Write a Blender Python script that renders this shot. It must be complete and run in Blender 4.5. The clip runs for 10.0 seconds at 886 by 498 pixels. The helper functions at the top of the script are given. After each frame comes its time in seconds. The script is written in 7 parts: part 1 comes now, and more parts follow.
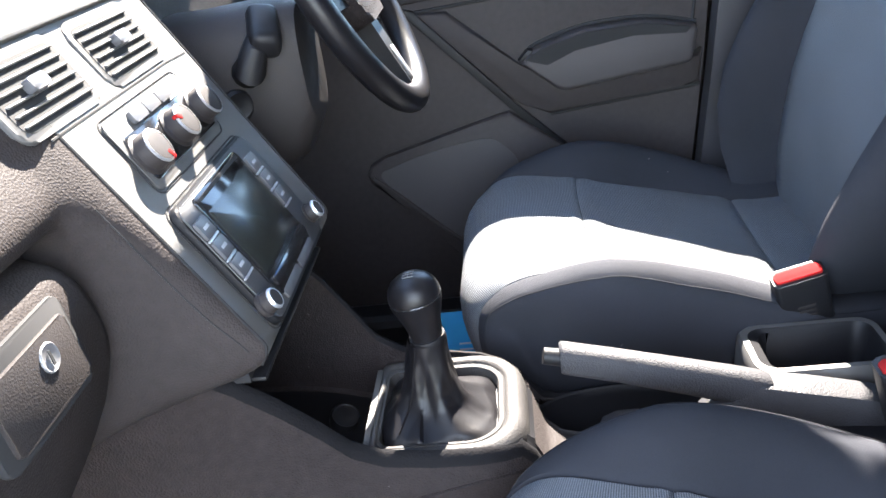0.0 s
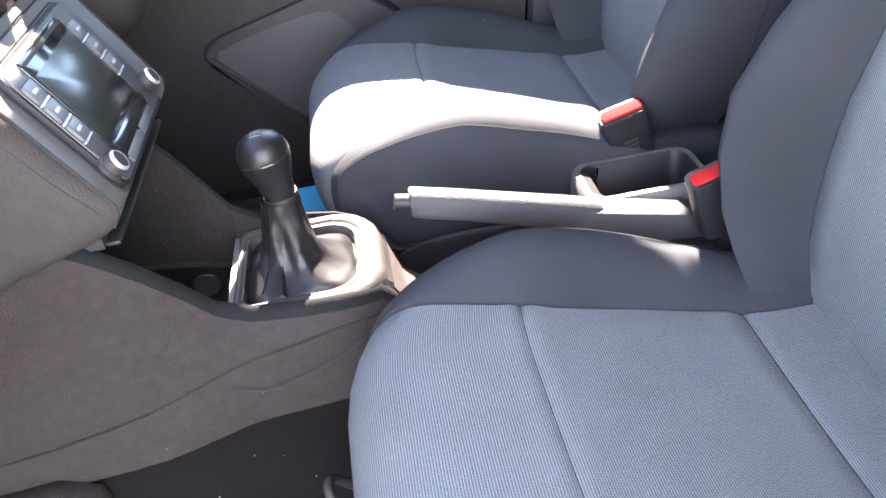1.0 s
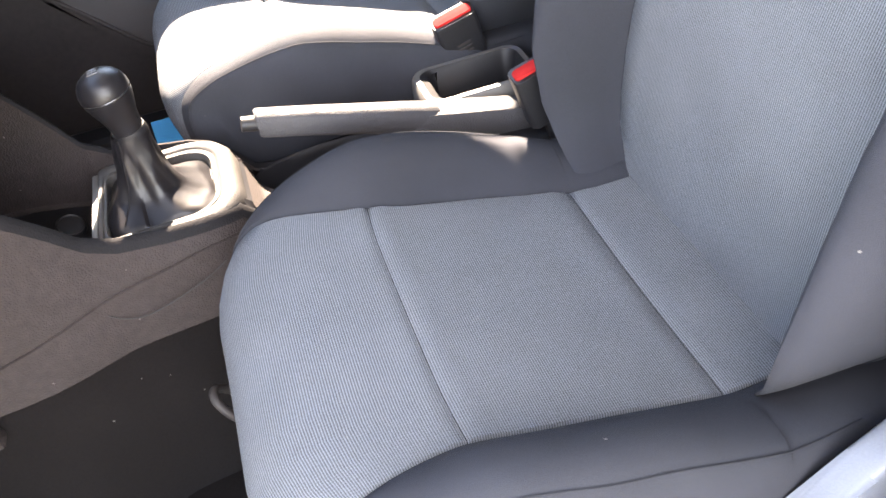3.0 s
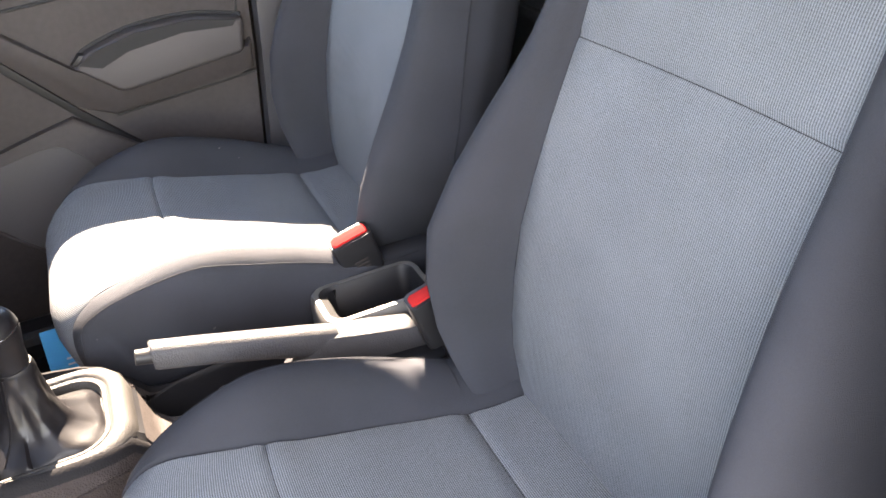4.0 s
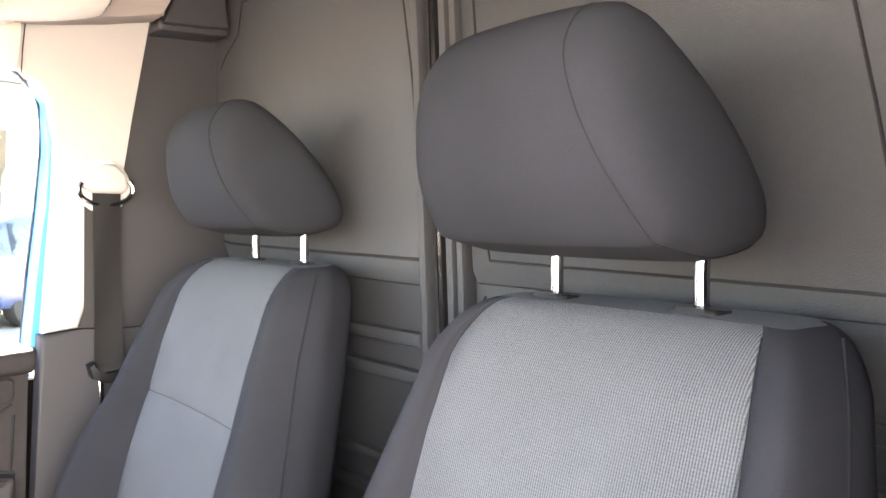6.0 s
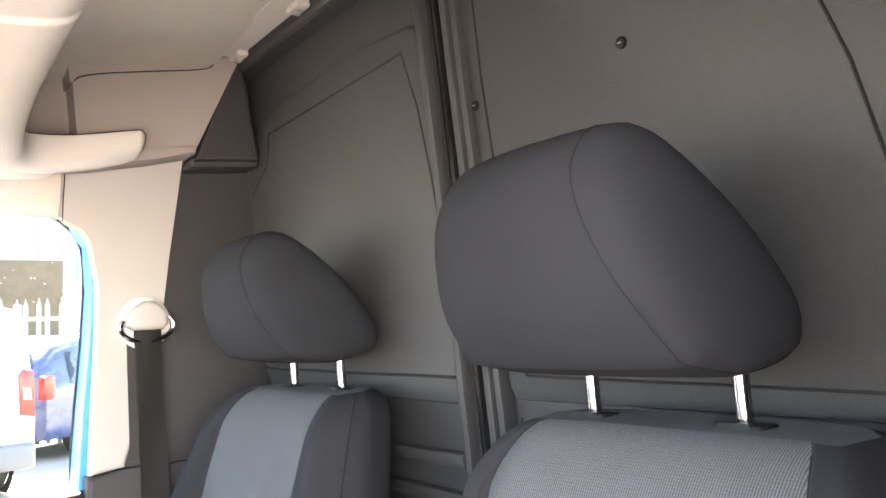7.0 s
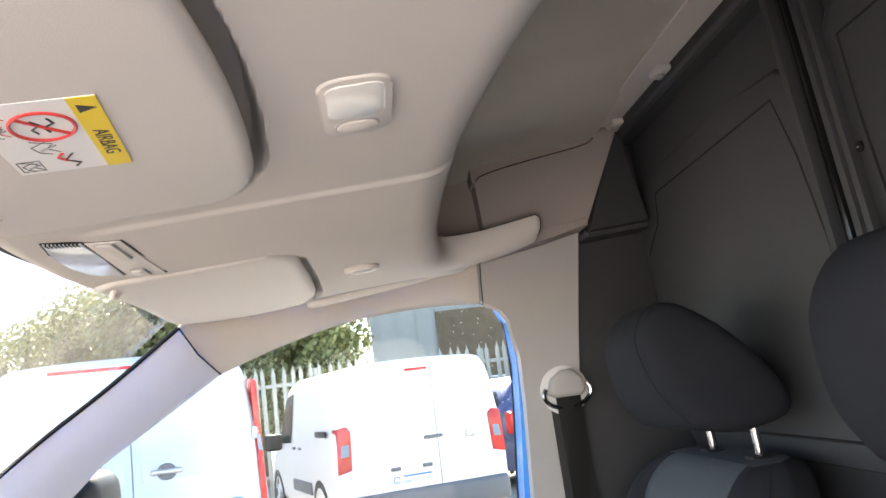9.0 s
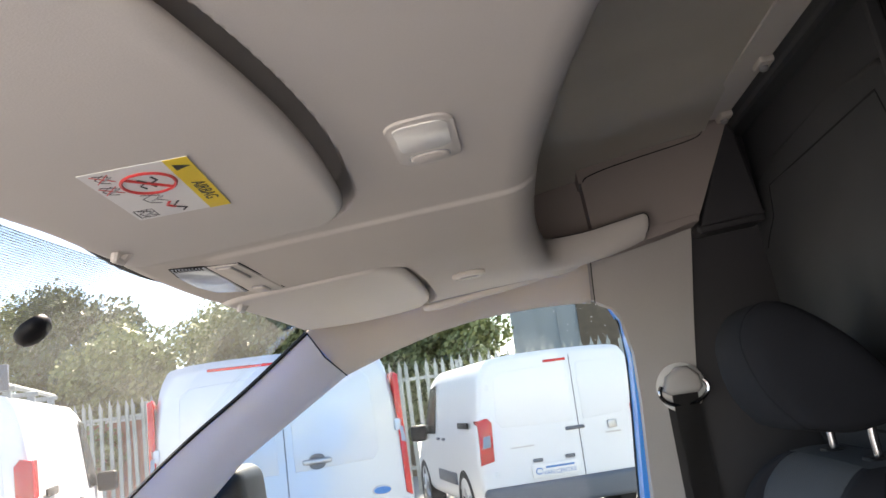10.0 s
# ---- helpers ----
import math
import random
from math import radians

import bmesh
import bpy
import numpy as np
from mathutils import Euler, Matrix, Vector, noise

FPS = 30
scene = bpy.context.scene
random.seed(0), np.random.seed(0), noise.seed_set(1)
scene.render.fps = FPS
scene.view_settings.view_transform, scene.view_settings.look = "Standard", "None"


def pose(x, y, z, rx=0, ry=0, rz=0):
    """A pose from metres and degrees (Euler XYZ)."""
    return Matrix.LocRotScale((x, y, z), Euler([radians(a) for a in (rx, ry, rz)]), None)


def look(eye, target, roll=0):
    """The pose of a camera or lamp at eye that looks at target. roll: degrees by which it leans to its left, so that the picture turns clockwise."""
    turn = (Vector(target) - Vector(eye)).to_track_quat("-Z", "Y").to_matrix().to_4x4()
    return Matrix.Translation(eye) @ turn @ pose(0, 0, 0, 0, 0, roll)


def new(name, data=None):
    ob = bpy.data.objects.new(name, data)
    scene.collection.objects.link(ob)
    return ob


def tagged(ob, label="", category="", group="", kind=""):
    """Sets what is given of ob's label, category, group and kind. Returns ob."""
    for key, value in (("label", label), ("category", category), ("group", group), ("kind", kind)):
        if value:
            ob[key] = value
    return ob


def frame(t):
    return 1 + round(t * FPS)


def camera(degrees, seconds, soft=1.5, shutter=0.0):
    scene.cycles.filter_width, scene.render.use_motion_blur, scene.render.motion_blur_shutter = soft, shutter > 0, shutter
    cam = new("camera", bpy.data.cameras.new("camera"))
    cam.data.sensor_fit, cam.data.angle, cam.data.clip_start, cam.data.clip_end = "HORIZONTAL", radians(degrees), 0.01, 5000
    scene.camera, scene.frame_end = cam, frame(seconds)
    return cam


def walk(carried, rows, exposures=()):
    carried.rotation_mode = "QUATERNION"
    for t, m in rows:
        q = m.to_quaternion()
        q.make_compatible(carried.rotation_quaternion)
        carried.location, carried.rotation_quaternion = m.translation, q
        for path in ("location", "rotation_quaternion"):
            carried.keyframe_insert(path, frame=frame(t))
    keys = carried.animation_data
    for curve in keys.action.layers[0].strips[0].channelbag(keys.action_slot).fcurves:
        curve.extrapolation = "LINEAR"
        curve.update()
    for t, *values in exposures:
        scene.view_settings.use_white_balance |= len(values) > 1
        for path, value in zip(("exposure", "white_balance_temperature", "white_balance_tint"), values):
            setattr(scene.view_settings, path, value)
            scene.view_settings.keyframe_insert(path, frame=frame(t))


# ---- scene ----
cam = camera(56.9, 10.0, soft=1.6)
# seconds, eye, the point looked at, in metres, and roll in degrees
PATH = [
    (0, (0.286, -0.74, 1.301), (0.077, 1.047, 0.427), -8.7),
    (0.5, (0.282, -0.774, 1.28), (0.328, 0.965, 0.292), -7.3),
    (1, (0.285, -0.795, 1.272), (0.39, 0.853, 0.143), -8.6),
    (1.5, (0.294, -0.821, 1.263), (0.428, 0.742, 0.022), -9.6),
    (2, (0.299, -0.854, 1.274), (0.492, 0.628, -0.056), -10.0),
    (2.2, (0.308, -0.869, 1.277), (0.496, 0.595, -0.072), -10.9),
    (3.5, (0.335, -0.861, 1.336), (0.768, 0.644, 0.091), -8.6),
    (4, (0.351, -0.842, 1.374), (0.974, 0.739, 0.32), -6.1),
    (4.5, (0.344, -0.829, 1.38), (1.151, 0.81, 0.566), -4.1),
    (4.8, (0.335, -0.82, 1.391), (1.24, 0.838, 0.736), -3.5),
    (5, (0.333, -0.814, 1.393), (1.323, 0.834, 0.841), -2.8),
    (5.5, (0.35, -0.795, 1.402), (1.517, 0.797, 1.077), -1.9),
    (6, (0.355, -0.786, 1.418), (1.587, 0.784, 1.29), -1.6),
    (6.2, (0.355, -0.787, 1.418), (1.592, 0.783, 1.363), -2.0),
    (7.3, (0.404, -0.799, 1.462), (1.469, 0.889, 1.594), -9.0),
    (7.5, (0.427, -0.806, 1.472), (1.388, 0.941, 1.625), -10.3),
    (8, (0.459, -0.827, 1.492), (1.164, 1.031, 1.714), -12.7),
    (8.5, (0.45, -0.846, 1.509), (0.901, 1.081, 1.797), -12.6),
    (9, (0.432, -0.848, 1.506), (0.646, 1.115, 1.828), -11.5),
    (9.5, (0.441, -0.863, 1.507), (0.492, 1.105, 1.856), -11.5),
    (10, (0.489, -0.897, 1.511), (0.366, 1.065, 1.878), -12.0),
]
EXPOSURES = [(0.0, 4.35, 6450, 12), (1.0, 5.2, 7000, 17), (2.0, 5.0, 7600, 20), (3.5, 5.25, 8000, 17), (4.0, 4.98, 8050, 17), (4.5, 4.9, 8100, 17), (5.0, 4.75, 8200, 16), (5.5, 4.85, 8350, 18), (6.0, 5.25, 8700, 20), (7.5, 4.45, 8000, 17), (8.5, 3.90, 7700, 17), (9.25, 2.92, 7450, 16), (10.0, 2.52, 7350, 16)]
walk(cam, [(t, look(eye, target, roll)) for t, eye, target, roll in PATH], EXPOSURES)

# ---- world and sun ----
world = bpy.data.worlds.new("sky_world")
scene.world = world
world.use_nodes = True
wn = world.node_tree
sky = wn.nodes.new("ShaderNodeTexSky")
sky.sky_type = "NISHITA"
sky.sun_disc = False
sun_way = Vector((-0.10, -1.0, -1.0)).normalized()
sky.sun_elevation = math.asin(-sun_way.z)
sky.sun_rotation = math.atan2(-sun_way.x, -sun_way.y)
sky.air_density, sky.dust_density, sky.ozone_density = 1.0, 0.15, 1.0
wn.links.new(sky.outputs[0], wn.nodes["Background"].inputs[0])
wn.nodes["Background"].inputs[1].default_value = 0.085
sun = new("sun", bpy.data.lights.new("sun", "SUN"))
sun.data.energy, sun.data.angle, sun.data.color = 4.3, radians(0.53), (1.0, 0.92, 0.81)
sun.matrix_world = look((0, 0, 20), Vector((0, 0, 20)) + sun_way)
# skylight and bounced light of the open yard through the open nearside doorway
door_light = new("doorway_skylight", bpy.data.lights.new("doorway_skylight", "AREA"))
door_light.data.shape, door_light.data.size, door_light.data.size_y = "RECTANGLE", 1.30, 1.10
door_light.data.energy, door_light.data.color = 2.3, (0.90, 0.95, 1.0)
door_light.matrix_world = look((0.28, -1.28, 1.40), (0.34, 0.0, 0.60))


# ---- materials ----
def shader(name, colour, rough=0.6, metal=0.0, vary=0.12, grain=400.0, bump=0.15, blotch=6.0, coat=0.0, spec=0.5, dist=0.002):
    """A surface with fine grain, slow blotches in its tone and roughness, and a fine relief."""
    m = bpy.data.materials.new(name)
    m.use_nodes = True
    t = m.node_tree
    b = t.nodes["Principled BSDF"]
    co = t.nodes.new("ShaderNodeTexCoord")
    fine, slow = t.nodes.new("ShaderNodeTexNoise"), t.nodes.new("ShaderNodeTexNoise")
    fine.inputs["Scale"].default_value, slow.inputs["Scale"].default_value = grain, blotch
    fine.inputs["Detail"].default_value, slow.inputs["Detail"].default_value = 3.0, 5.0
    for n in (fine, slow):
        t.links.new(co.outputs["Object"], n.inputs["Vector"])
    add = t.nodes.new("ShaderNodeMath")
    add.operation = "MULTIPLY_ADD"
    add.inputs[1].default_value, add.inputs[2].default_value = 0.45, 0.0
    t.links.new(fine.outputs[0], add.inputs[0])
    mix = t.nodes.new("ShaderNodeMath")
    mix.operation = "MULTIPLY_ADD"
    mix.inputs[1].default_value = 0.55
    t.links.new(slow.outputs[0], mix.inputs[0])
    t.links.new(add.outputs[0], mix.inputs[2])
    ramp = t.nodes.new("ShaderNodeValToRGB")
    lo, hi = [c * (1 - vary) for c in colour], [min(1.0, c * (1 + vary)) for c in colour]
    ramp.color_ramp.elements[0].position, ramp.color_ramp.elements[1].position = 0.3, 0.7
    ramp.color_ramp.elements[0].color, ramp.color_ramp.elements[1].color = (*lo, 1), (*hi, 1)
    t.links.new(mix.outputs[0], ramp.inputs[0])
    t.links.new(ramp.outputs[0], b.inputs["Base Color"])
    rr = t.nodes.new("ShaderNodeMapRange")
    rr.inputs[3].default_value, rr.inputs[4].default_value = max(0.02, rough - 0.08), min(1.0, rough + 0.08)
    t.links.new(slow.outputs[0], rr.inputs[0])
    t.links.new(rr.outputs[0], b.inputs["Roughness"])
    b.inputs["Metallic"].default_value = metal
    b.inputs["Coat Weight"].default_value = coat
    b.inputs["Specular IOR Level"].default_value = spec
    if bump:
        bp = t.nodes.new("ShaderNodeBump")
        bp.inputs["Strength"].default_value, bp.inputs["Distance"].default_value = bump, dist
        t.links.new(fine.outputs[0], bp.inputs["Height"])
        t.links.new(bp.outputs[0], b.inputs["Normal"])
    return m


def leather_grain(name, colour, rough=0.5, scale=640.0, bump=0.14, vary=0.1, spec=0.5):
    """Moulded plastic with a pebbled grain."""
    m = shader(name, colour, rough, vary=vary, grain=90.0, bump=0, blotch=5.0, spec=spec)
    t = m.node_tree
    v = t.nodes.new("ShaderNodeTexVoronoi")
    v.feature = "F1"
    v.inputs["Scale"].default_value = scale
    co = next(n for n in t.nodes if n.type == "TEX_COORD")
    t.links.new(co.outputs["Object"], v.inputs["Vector"])
    bp = t.nodes.new("ShaderNodeBump")
    bp.inputs["Strength"].default_value, bp.inputs["Distance"].default_value = bump, 0.002
    t.links.new(v.outputs["Distance"], bp.inputs["Height"])
    t.links.new(bp.outputs[0], t.nodes["Principled BSDF"].inputs["Normal"])
    return m


def woven(name, dark, light, pitch=0.0024):
    """Ribbed woven cloth: fine light and dark threads that run across the seat's length."""
    m = bpy.data.materials.new(name)
    m.use_nodes = True
    t = m.node_tree
    b = t.nodes["Principled BSDF"]
    co = t.nodes.new("ShaderNodeTexCoord")
    sep = t.nodes.new("ShaderNodeSeparateXYZ")
    t.links.new(co.outputs["UV"], sep.inputs[0])
    waves = []
    for k, p in ((0, pitch), (1, pitch * 1.15)):
        f = t.nodes.new("ShaderNodeMath")
        f.operation = "MULTIPLY"
        f.inputs[1].default_value = 2 * math.pi / p
        t.links.new(sep.outputs[k], f.inputs[0])
        s = t.nodes.new("ShaderNodeMath")
        s.operation = "SINE"
        t.links.new(f.outputs[0], s.inputs[0])
        waves.append(s)
    mixw = t.nodes.new("ShaderNodeMath")
    mixw.operation = "MULTIPLY_ADD"
    mixw.inputs[1].default_value = 0.16
    t.links.new(waves[1].outputs[0], mixw.inputs[0])
    t.links.new(waves[0].outputs[0], mixw.inputs[2])
    nz = t.nodes.new("ShaderNodeTexNoise")
    nz.inputs["Scale"].default_value, nz.inputs["Detail"].default_value = 9.0, 6.0
    t.links.new(co.outputs["Object"], nz.inputs["Vector"])
    fz = t.nodes.new("ShaderNodeTexNoise")
    fz.inputs["Scale"].default_value, fz.inputs["Detail"].default_value = 1100.0, 2.0
    t.links.new(co.outputs["Object"], fz.inputs["Vector"])
    spk = t.nodes.new("ShaderNodeMath")
    spk.operation = "MULTIPLY_ADD"
    spk.inputs[1].default_value = 2.6
    t.links.new(fz.outputs[0], spk.inputs[0])
    t.links.new(mixw.outputs[0], spk.inputs[2])
    tot = t.nodes.new("ShaderNodeMath")
    tot.operation = "MULTIPLY_ADD"
    tot.inputs[1].default_value = 0.9
    t.links.new(nz.outputs[0], tot.inputs[0])
    t.links.new(spk.outputs[0], tot.inputs[2])
    mr = t.nodes.new("ShaderNodeMapRange")
    mr.inputs[1].default_value, mr.inputs[2].default_value = 0.3, 3.4
    t.links.new(tot.outputs[0], mr.inputs[0])
    mx = t.nodes.new("ShaderNodeMix")
    mx.data_type = "RGBA"
    mx.inputs[6].default_value, mx.inputs[7].default_value = (*dark, 1), (*light, 1)
    t.links.new(mr.outputs[0], mx.inputs[0])
    t.links.new(mx.outputs[2], b.inputs["Base Color"])
    b.inputs["Roughness"].default_value = 0.9
    b.inputs["Specular IOR Level"].default_value = 0.2
    bp = t.nodes.new("ShaderNodeBump")
    bp.inputs["Strength"].default_value, bp.inputs["Distance"].default_value = 0.35, 0.0008
    t.links.new(mixw.outputs[0], bp.inputs["Height"])
    t.links.new(bp.outputs[0], b.inputs["Normal"])
    return m


def glass(name, tint=(0.93, 0.97, 0.96), rough=0.0, dust=0.0, gloss=1.0):
    """Clear thin glass, with a film of dust if wanted."""
    m = bpy.data.materials.new(name)
    m.use_nodes = True
    t = m.node_tree
    t.nodes.remove(t.nodes["Principled BSDF"])
    tr, gl, mx = t.nodes.new("ShaderNodeBsdfTransparent"), t.nodes.new("ShaderNodeBsdfGlossy"), t.nodes.new("ShaderNodeMixShader")
    tr.inputs[0].default_value = (*tint, 1)
    gl.inputs["Roughness"].default_value = rough + 0.01
    lw = t.nodes.new("ShaderNodeLayerWeight")
    lw.inputs[0].default_value = 0.5
    pw = t.nodes.new("ShaderNodeMath")
    pw.operation = "POWER"
    pw.inputs[1].default_value = 5.0
    t.links.new(lw.outputs["Facing"], pw.inputs[0])
    ma = t.nodes.new("ShaderNodeMath")
    ma.operation = "MULTIPLY_ADD"
    ma.inputs[1].default_value, ma.inputs[2].default_value = 0.35 * gloss, 0.02 * gloss
    t.links.new(pw.outputs[0], ma.inputs[0])
    t.links.new(ma.outputs[0], mx.inputs[0])
    t.links.new(tr.outputs[0], mx.inputs[1])
    t.links.new(gl.outputs[0], mx.inputs[2])
    last = mx
    if dust:
        film, nz, sc, blend = t.nodes.new("ShaderNodeBsdfTranslucent"), t.nodes.new("ShaderNodeTexNoise"), t.nodes.new("ShaderNodeMath"), t.nodes.new("ShaderNodeMixShader")
        film.inputs[0].default_value = (0.8, 0.79, 0.76, 1)
        nz.inputs["Scale"].default_value, nz.inputs["Detail"].default_value = 7.0, 8.0
        sc.operation = "MULTIPLY"
        sc.inputs[1].default_value = dust
        t.links.new(nz.outputs[0], sc.inputs[0])
        t.links.new(sc.outputs[0], blend.inputs[0])
        t.links.new(mx.outputs[0], blend.inputs[1])
        t.links.new(film.outputs[0], blend.inputs[2])
        last = blend
    t.links.new(last.outputs[0], t.nodes["Material Output"].inputs[0])
    return m


M = {}
M["insert"] = woven("seat_cloth", (0.025, 0.027, 0.031), (0.136, 0.146, 0.160))
M["bolster"] = shader("bolster_cloth", (0.0200, 0.0212, 0.0258), 0.95, vary=0.30, grain=1300, bump=0.35, spec=0.12)
M["thread"] = shader("seam_thread", (0.014, 0.015, 0.018), 0.95, bump=0, spec=0.1)
M["dash"] = leather_grain("dash_plastic", (0.0250, 0.0208, 0.0200), 0.70, scale=480, bump=0.28, vary=0.2, spec=0.14)
M["dash_dark"] = leather_grain("console_plastic", (0.0195, 0.0154, 0.0150), 0.72, scale=420, bump=0.44, vary=0.30, spec=0.12)
M["fascia"] = shader("fascia_plastic", (0.062, 0.060, 0.058), 0.55, vary=0.08, grain=700, bump=0.08)
M["lock"] = shader("lock_metal", (0.32, 0.32, 0.33), 0.4, metal=0.7, vary=0.1, bump=0)
M["surround"] = leather_grain("gear_surround_plastic", (0.032, 0.030, 0.029), 0.62, scale=430, bump=0.25, vary=0.12, spec=0.2)
M["radio_grey"] = shader("radio_trim", (0.034, 0.034, 0.036), 0.42, vary=0.08, grain=700, bump=0.06)
M["black"] = shader("black_plastic", (0.0070, 0.0070, 0.0082), 0.5, vary=0.2, grain=500, bump=0.1, spec=0.22)
M["void"] = shader("dark_hollow", (0.01, 0.01, 0.011), 0.9, bump=0)
M["gloss"] = shader("gloss_black", (0.012, 0.012, 0.013), 0.12, vary=0.1, bump=0)
M["screen"] = shader("screen_glass", (0.016, 0.017, 0.014), 0.24, vary=0.3, grain=30, bump=0.0)
M["leather"] = leather_grain("black_leather", (0.0062, 0.0058, 0.0068), 0.38, scale=900, bump=0.08, spec=0.22)
M["rubber"] = shader("floor_mat", (0.0044, 0.0037, 0.0037), 0.95, grain=300, bump=0.5, vary=0.4, spec=0.05)
M["door"] = leather_grain("door_plastic", (0.026, 0.0222, 0.0225), 0.62, vary=0.25, spec=0.22)
M["door_dark"] = shader("door_inset", (0.030, 0.027, 0.029), 0.6, grain=600, bump=0.15)
M["roof"] = shader("headliner_cloth", (0.57, 0.53, 0.495), 0.95, vary=0.05, grain=1200, bump=0.2, spec=0.1)
M["roof_plastic"] = shader("roof_trim", (0.57, 0.53, 0.495), 0.6, vary=0.05, grain=700, bump=0.1)
M["roof_back"] = shader("rear_roof_liner", (0.52, 0.485, 0.43), 0.95, vary=0.08, grain=1000, bump=0.25, spec=0.1)
# same trim in two tones: pillar lightened for window light, post darkened
M["pillar"] = shader("pillar_trim_lit", (0.64, 0.63, 0.62), 0.55, vary=0.05, grain=600, bump=0.12)
M["post_trim_dimmed"] = shader("post_trim_dimmed", (0.375, 0.355, 0.34), 0.55, vary=0.05, grain=600, bump=0.12)
M["pillar_dark"] = shader("lower_pillar_trim", (0.026, 0.025, 0.029), 0.6, vary=0.1, grain=500, bump=0.15)
M["bulk"] = leather_grain("bulkhead_plastic", (0.0365, 0.038, 0.042), 0.55, scale=640, bump=0.24)
M["chrome"] = shader("chrome", (0.42, 0.42, 0.44), 0.12, metal=1.0, vary=0.05, bump=0)
M["silver"] = shader("satin_silver", (0.55, 0.56, 0.58), 0.35, metal=0.8, vary=0.05, bump=0)
M["belt"] = shader("belt_webbing", (0.028, 0.026, 0.026), 0.8, grain=900, bump=0.4)
M["red"] = shader("red_plastic", (0.24, 0.014, 0.014), 0.9, vary=0.08, bump=0.02, spec=0.01)
M["grey_btn"] = shader("grey_button", (0.06, 0.060, 0.064), 0.4, vary=0.06, bump=0.03)
M["blue_paint"] = shader("blue_body_paint", (0.0, 0.24, 0.75), 0.3, vary=0.03, bump=0, coat=0.6)
M["blue_card"] = shader("blue_card", (0.0, 0.20, 0.42), 0.7, vary=0.05, bump=0)
M["lens"] = shader("lamp_lens", (0.72, 0.70, 0.67), 0.25, vary=0.03, bump=0)
M["yellow"] = shader("yellow_label", (0.80, 0.58, 0.03), 0.5, vary=0.03, bump=0)
M["label"] = shader("white_label", (0.74, 0.73, 0.72), 0.5, vary=0.03, bump=0)
M["label_red"] = shader("label_red", (0.60, 0.05, 0.05), 0.5, vary=0.03, bump=0)
M["label_grey"] = shader("label_grey", (0.30, 0.30, 0.31), 0.5, vary=0.03, bump=0)
M["ink"] = shader("label_black", (0.02, 0.02, 0.02), 0.5, vary=0.03, bump=0)


def specks(m, scale, size, share, colour):
    """Sparse lint and pale scuffs strewn over a surface."""
    t = m.node_tree
    b = t.nodes["Principled BSDF"]
    old = b.inputs["Base Color"].links[0].from_socket
    co = next(n for n in t.nodes if n.type == "TEX_COORD")
    bend, v, lim, rare, keep, both, mx = (t.nodes.new("ShaderNode" + k) for k in ("TexNoise", "TexVoronoi", "Math", "TexNoise", "Math", "Math", "Mix"))
    bend.inputs["Scale"].default_value = scale * 2.2
    warp = t.nodes.new("ShaderNodeVectorMath")
    warp.operation = "MULTIPLY_ADD"
    warp.inputs[1].default_value = (0.6 / scale,) * 3
    t.links.new(co.outputs["Object"], bend.inputs["Vector"])
    t.links.new(bend.outputs["Color"], warp.inputs[0])
    t.links.new(co.outputs["Object"], warp.inputs[2])
    v.inputs["Scale"].default_value = scale
    t.links.new(warp.outputs[0], v.inputs["Vector"])
    lim.operation, keep.operation, both.operation = "LESS_THAN", "GREATER_THAN", "MULTIPLY"
    lim.inputs[1].default_value, keep.inputs[1].default_value = size, 1.0 - share
    t.links.new(v.outputs["Distance"], lim.inputs[0])
    rare.inputs["Scale"].default_value = scale * 0.35
    t.links.new(co.outputs["Object"], rare.inputs["Vector"])
    t.links.new(rare.outputs[0], keep.inputs[0])
    t.links.new(lim.outputs[0], both.inputs[0])
    t.links.new(keep.outputs[0], both.inputs[1])
    mx.data_type = "RGBA"
    t.links.new(both.outputs[0], mx.inputs[0])
    t.links.new(old, mx.inputs[6])
    mx.inputs[7].default_value = (*colour, 1)
    t.links.new(mx.outputs[2], b.inputs["Base Color"])


for key, scale, size, share in (("bolster", 42.0, 0.065, 0.37), ("dash_dark", 60.0, 0.055, 0.44), ("rubber", 34.0, 0.06, 0.45), ("dash", 70.0, 0.045, 0.38)):
    specks(M[key], scale, size, share, (0.11, 0.105, 0.10))
M["cover"] = shader("hinge_cover", (0.11, 0.12, 0.14), 0.5, vary=0.1, grain=500, bump=0.1)
M["console_rim"] = leather_grain("console_rim", (0.0075, 0.0072, 0.0080), 0.75, scale=430, bump=0.2, spec=0.06)
M["brake"] = leather_grain("brake_plastic", (0.027, 0.0265, 0.029), 0.6, scale=520, bump=0.32, spec=0.2)
M["glass"] = glass("window_glass", gloss=0.4)
M["screen_glass"] = glass("dusty_windscreen", dust=0.08)
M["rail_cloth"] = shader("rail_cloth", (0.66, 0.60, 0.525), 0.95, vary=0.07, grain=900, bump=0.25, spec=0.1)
# headliner tone darkened: the shade inside the overhead shelf is in this colour
M["shelf_lining_shaded"] = shader("shelf_lining_shaded", (0.32, 0.275, 0.26), 0.9, vary=0.06, grain=900, bump=0.15, spec=0.2)
M["shroud"] = leather_grain("column_plastic", (0.020, 0.0172, 0.0170), 0.6, spec=0.25)
M["screen_clear"] = shader("clear_lens", (0.55, 0.60, 0.66), 0.08, vary=0.2, grain=60, bump=0.1, spec=0.8)
M["asphalt"] = shader("asphalt", (0.25, 0.24, 0.225), 0.9, vary=0.35, grain=120, bump=0.4, blotch=0.7)
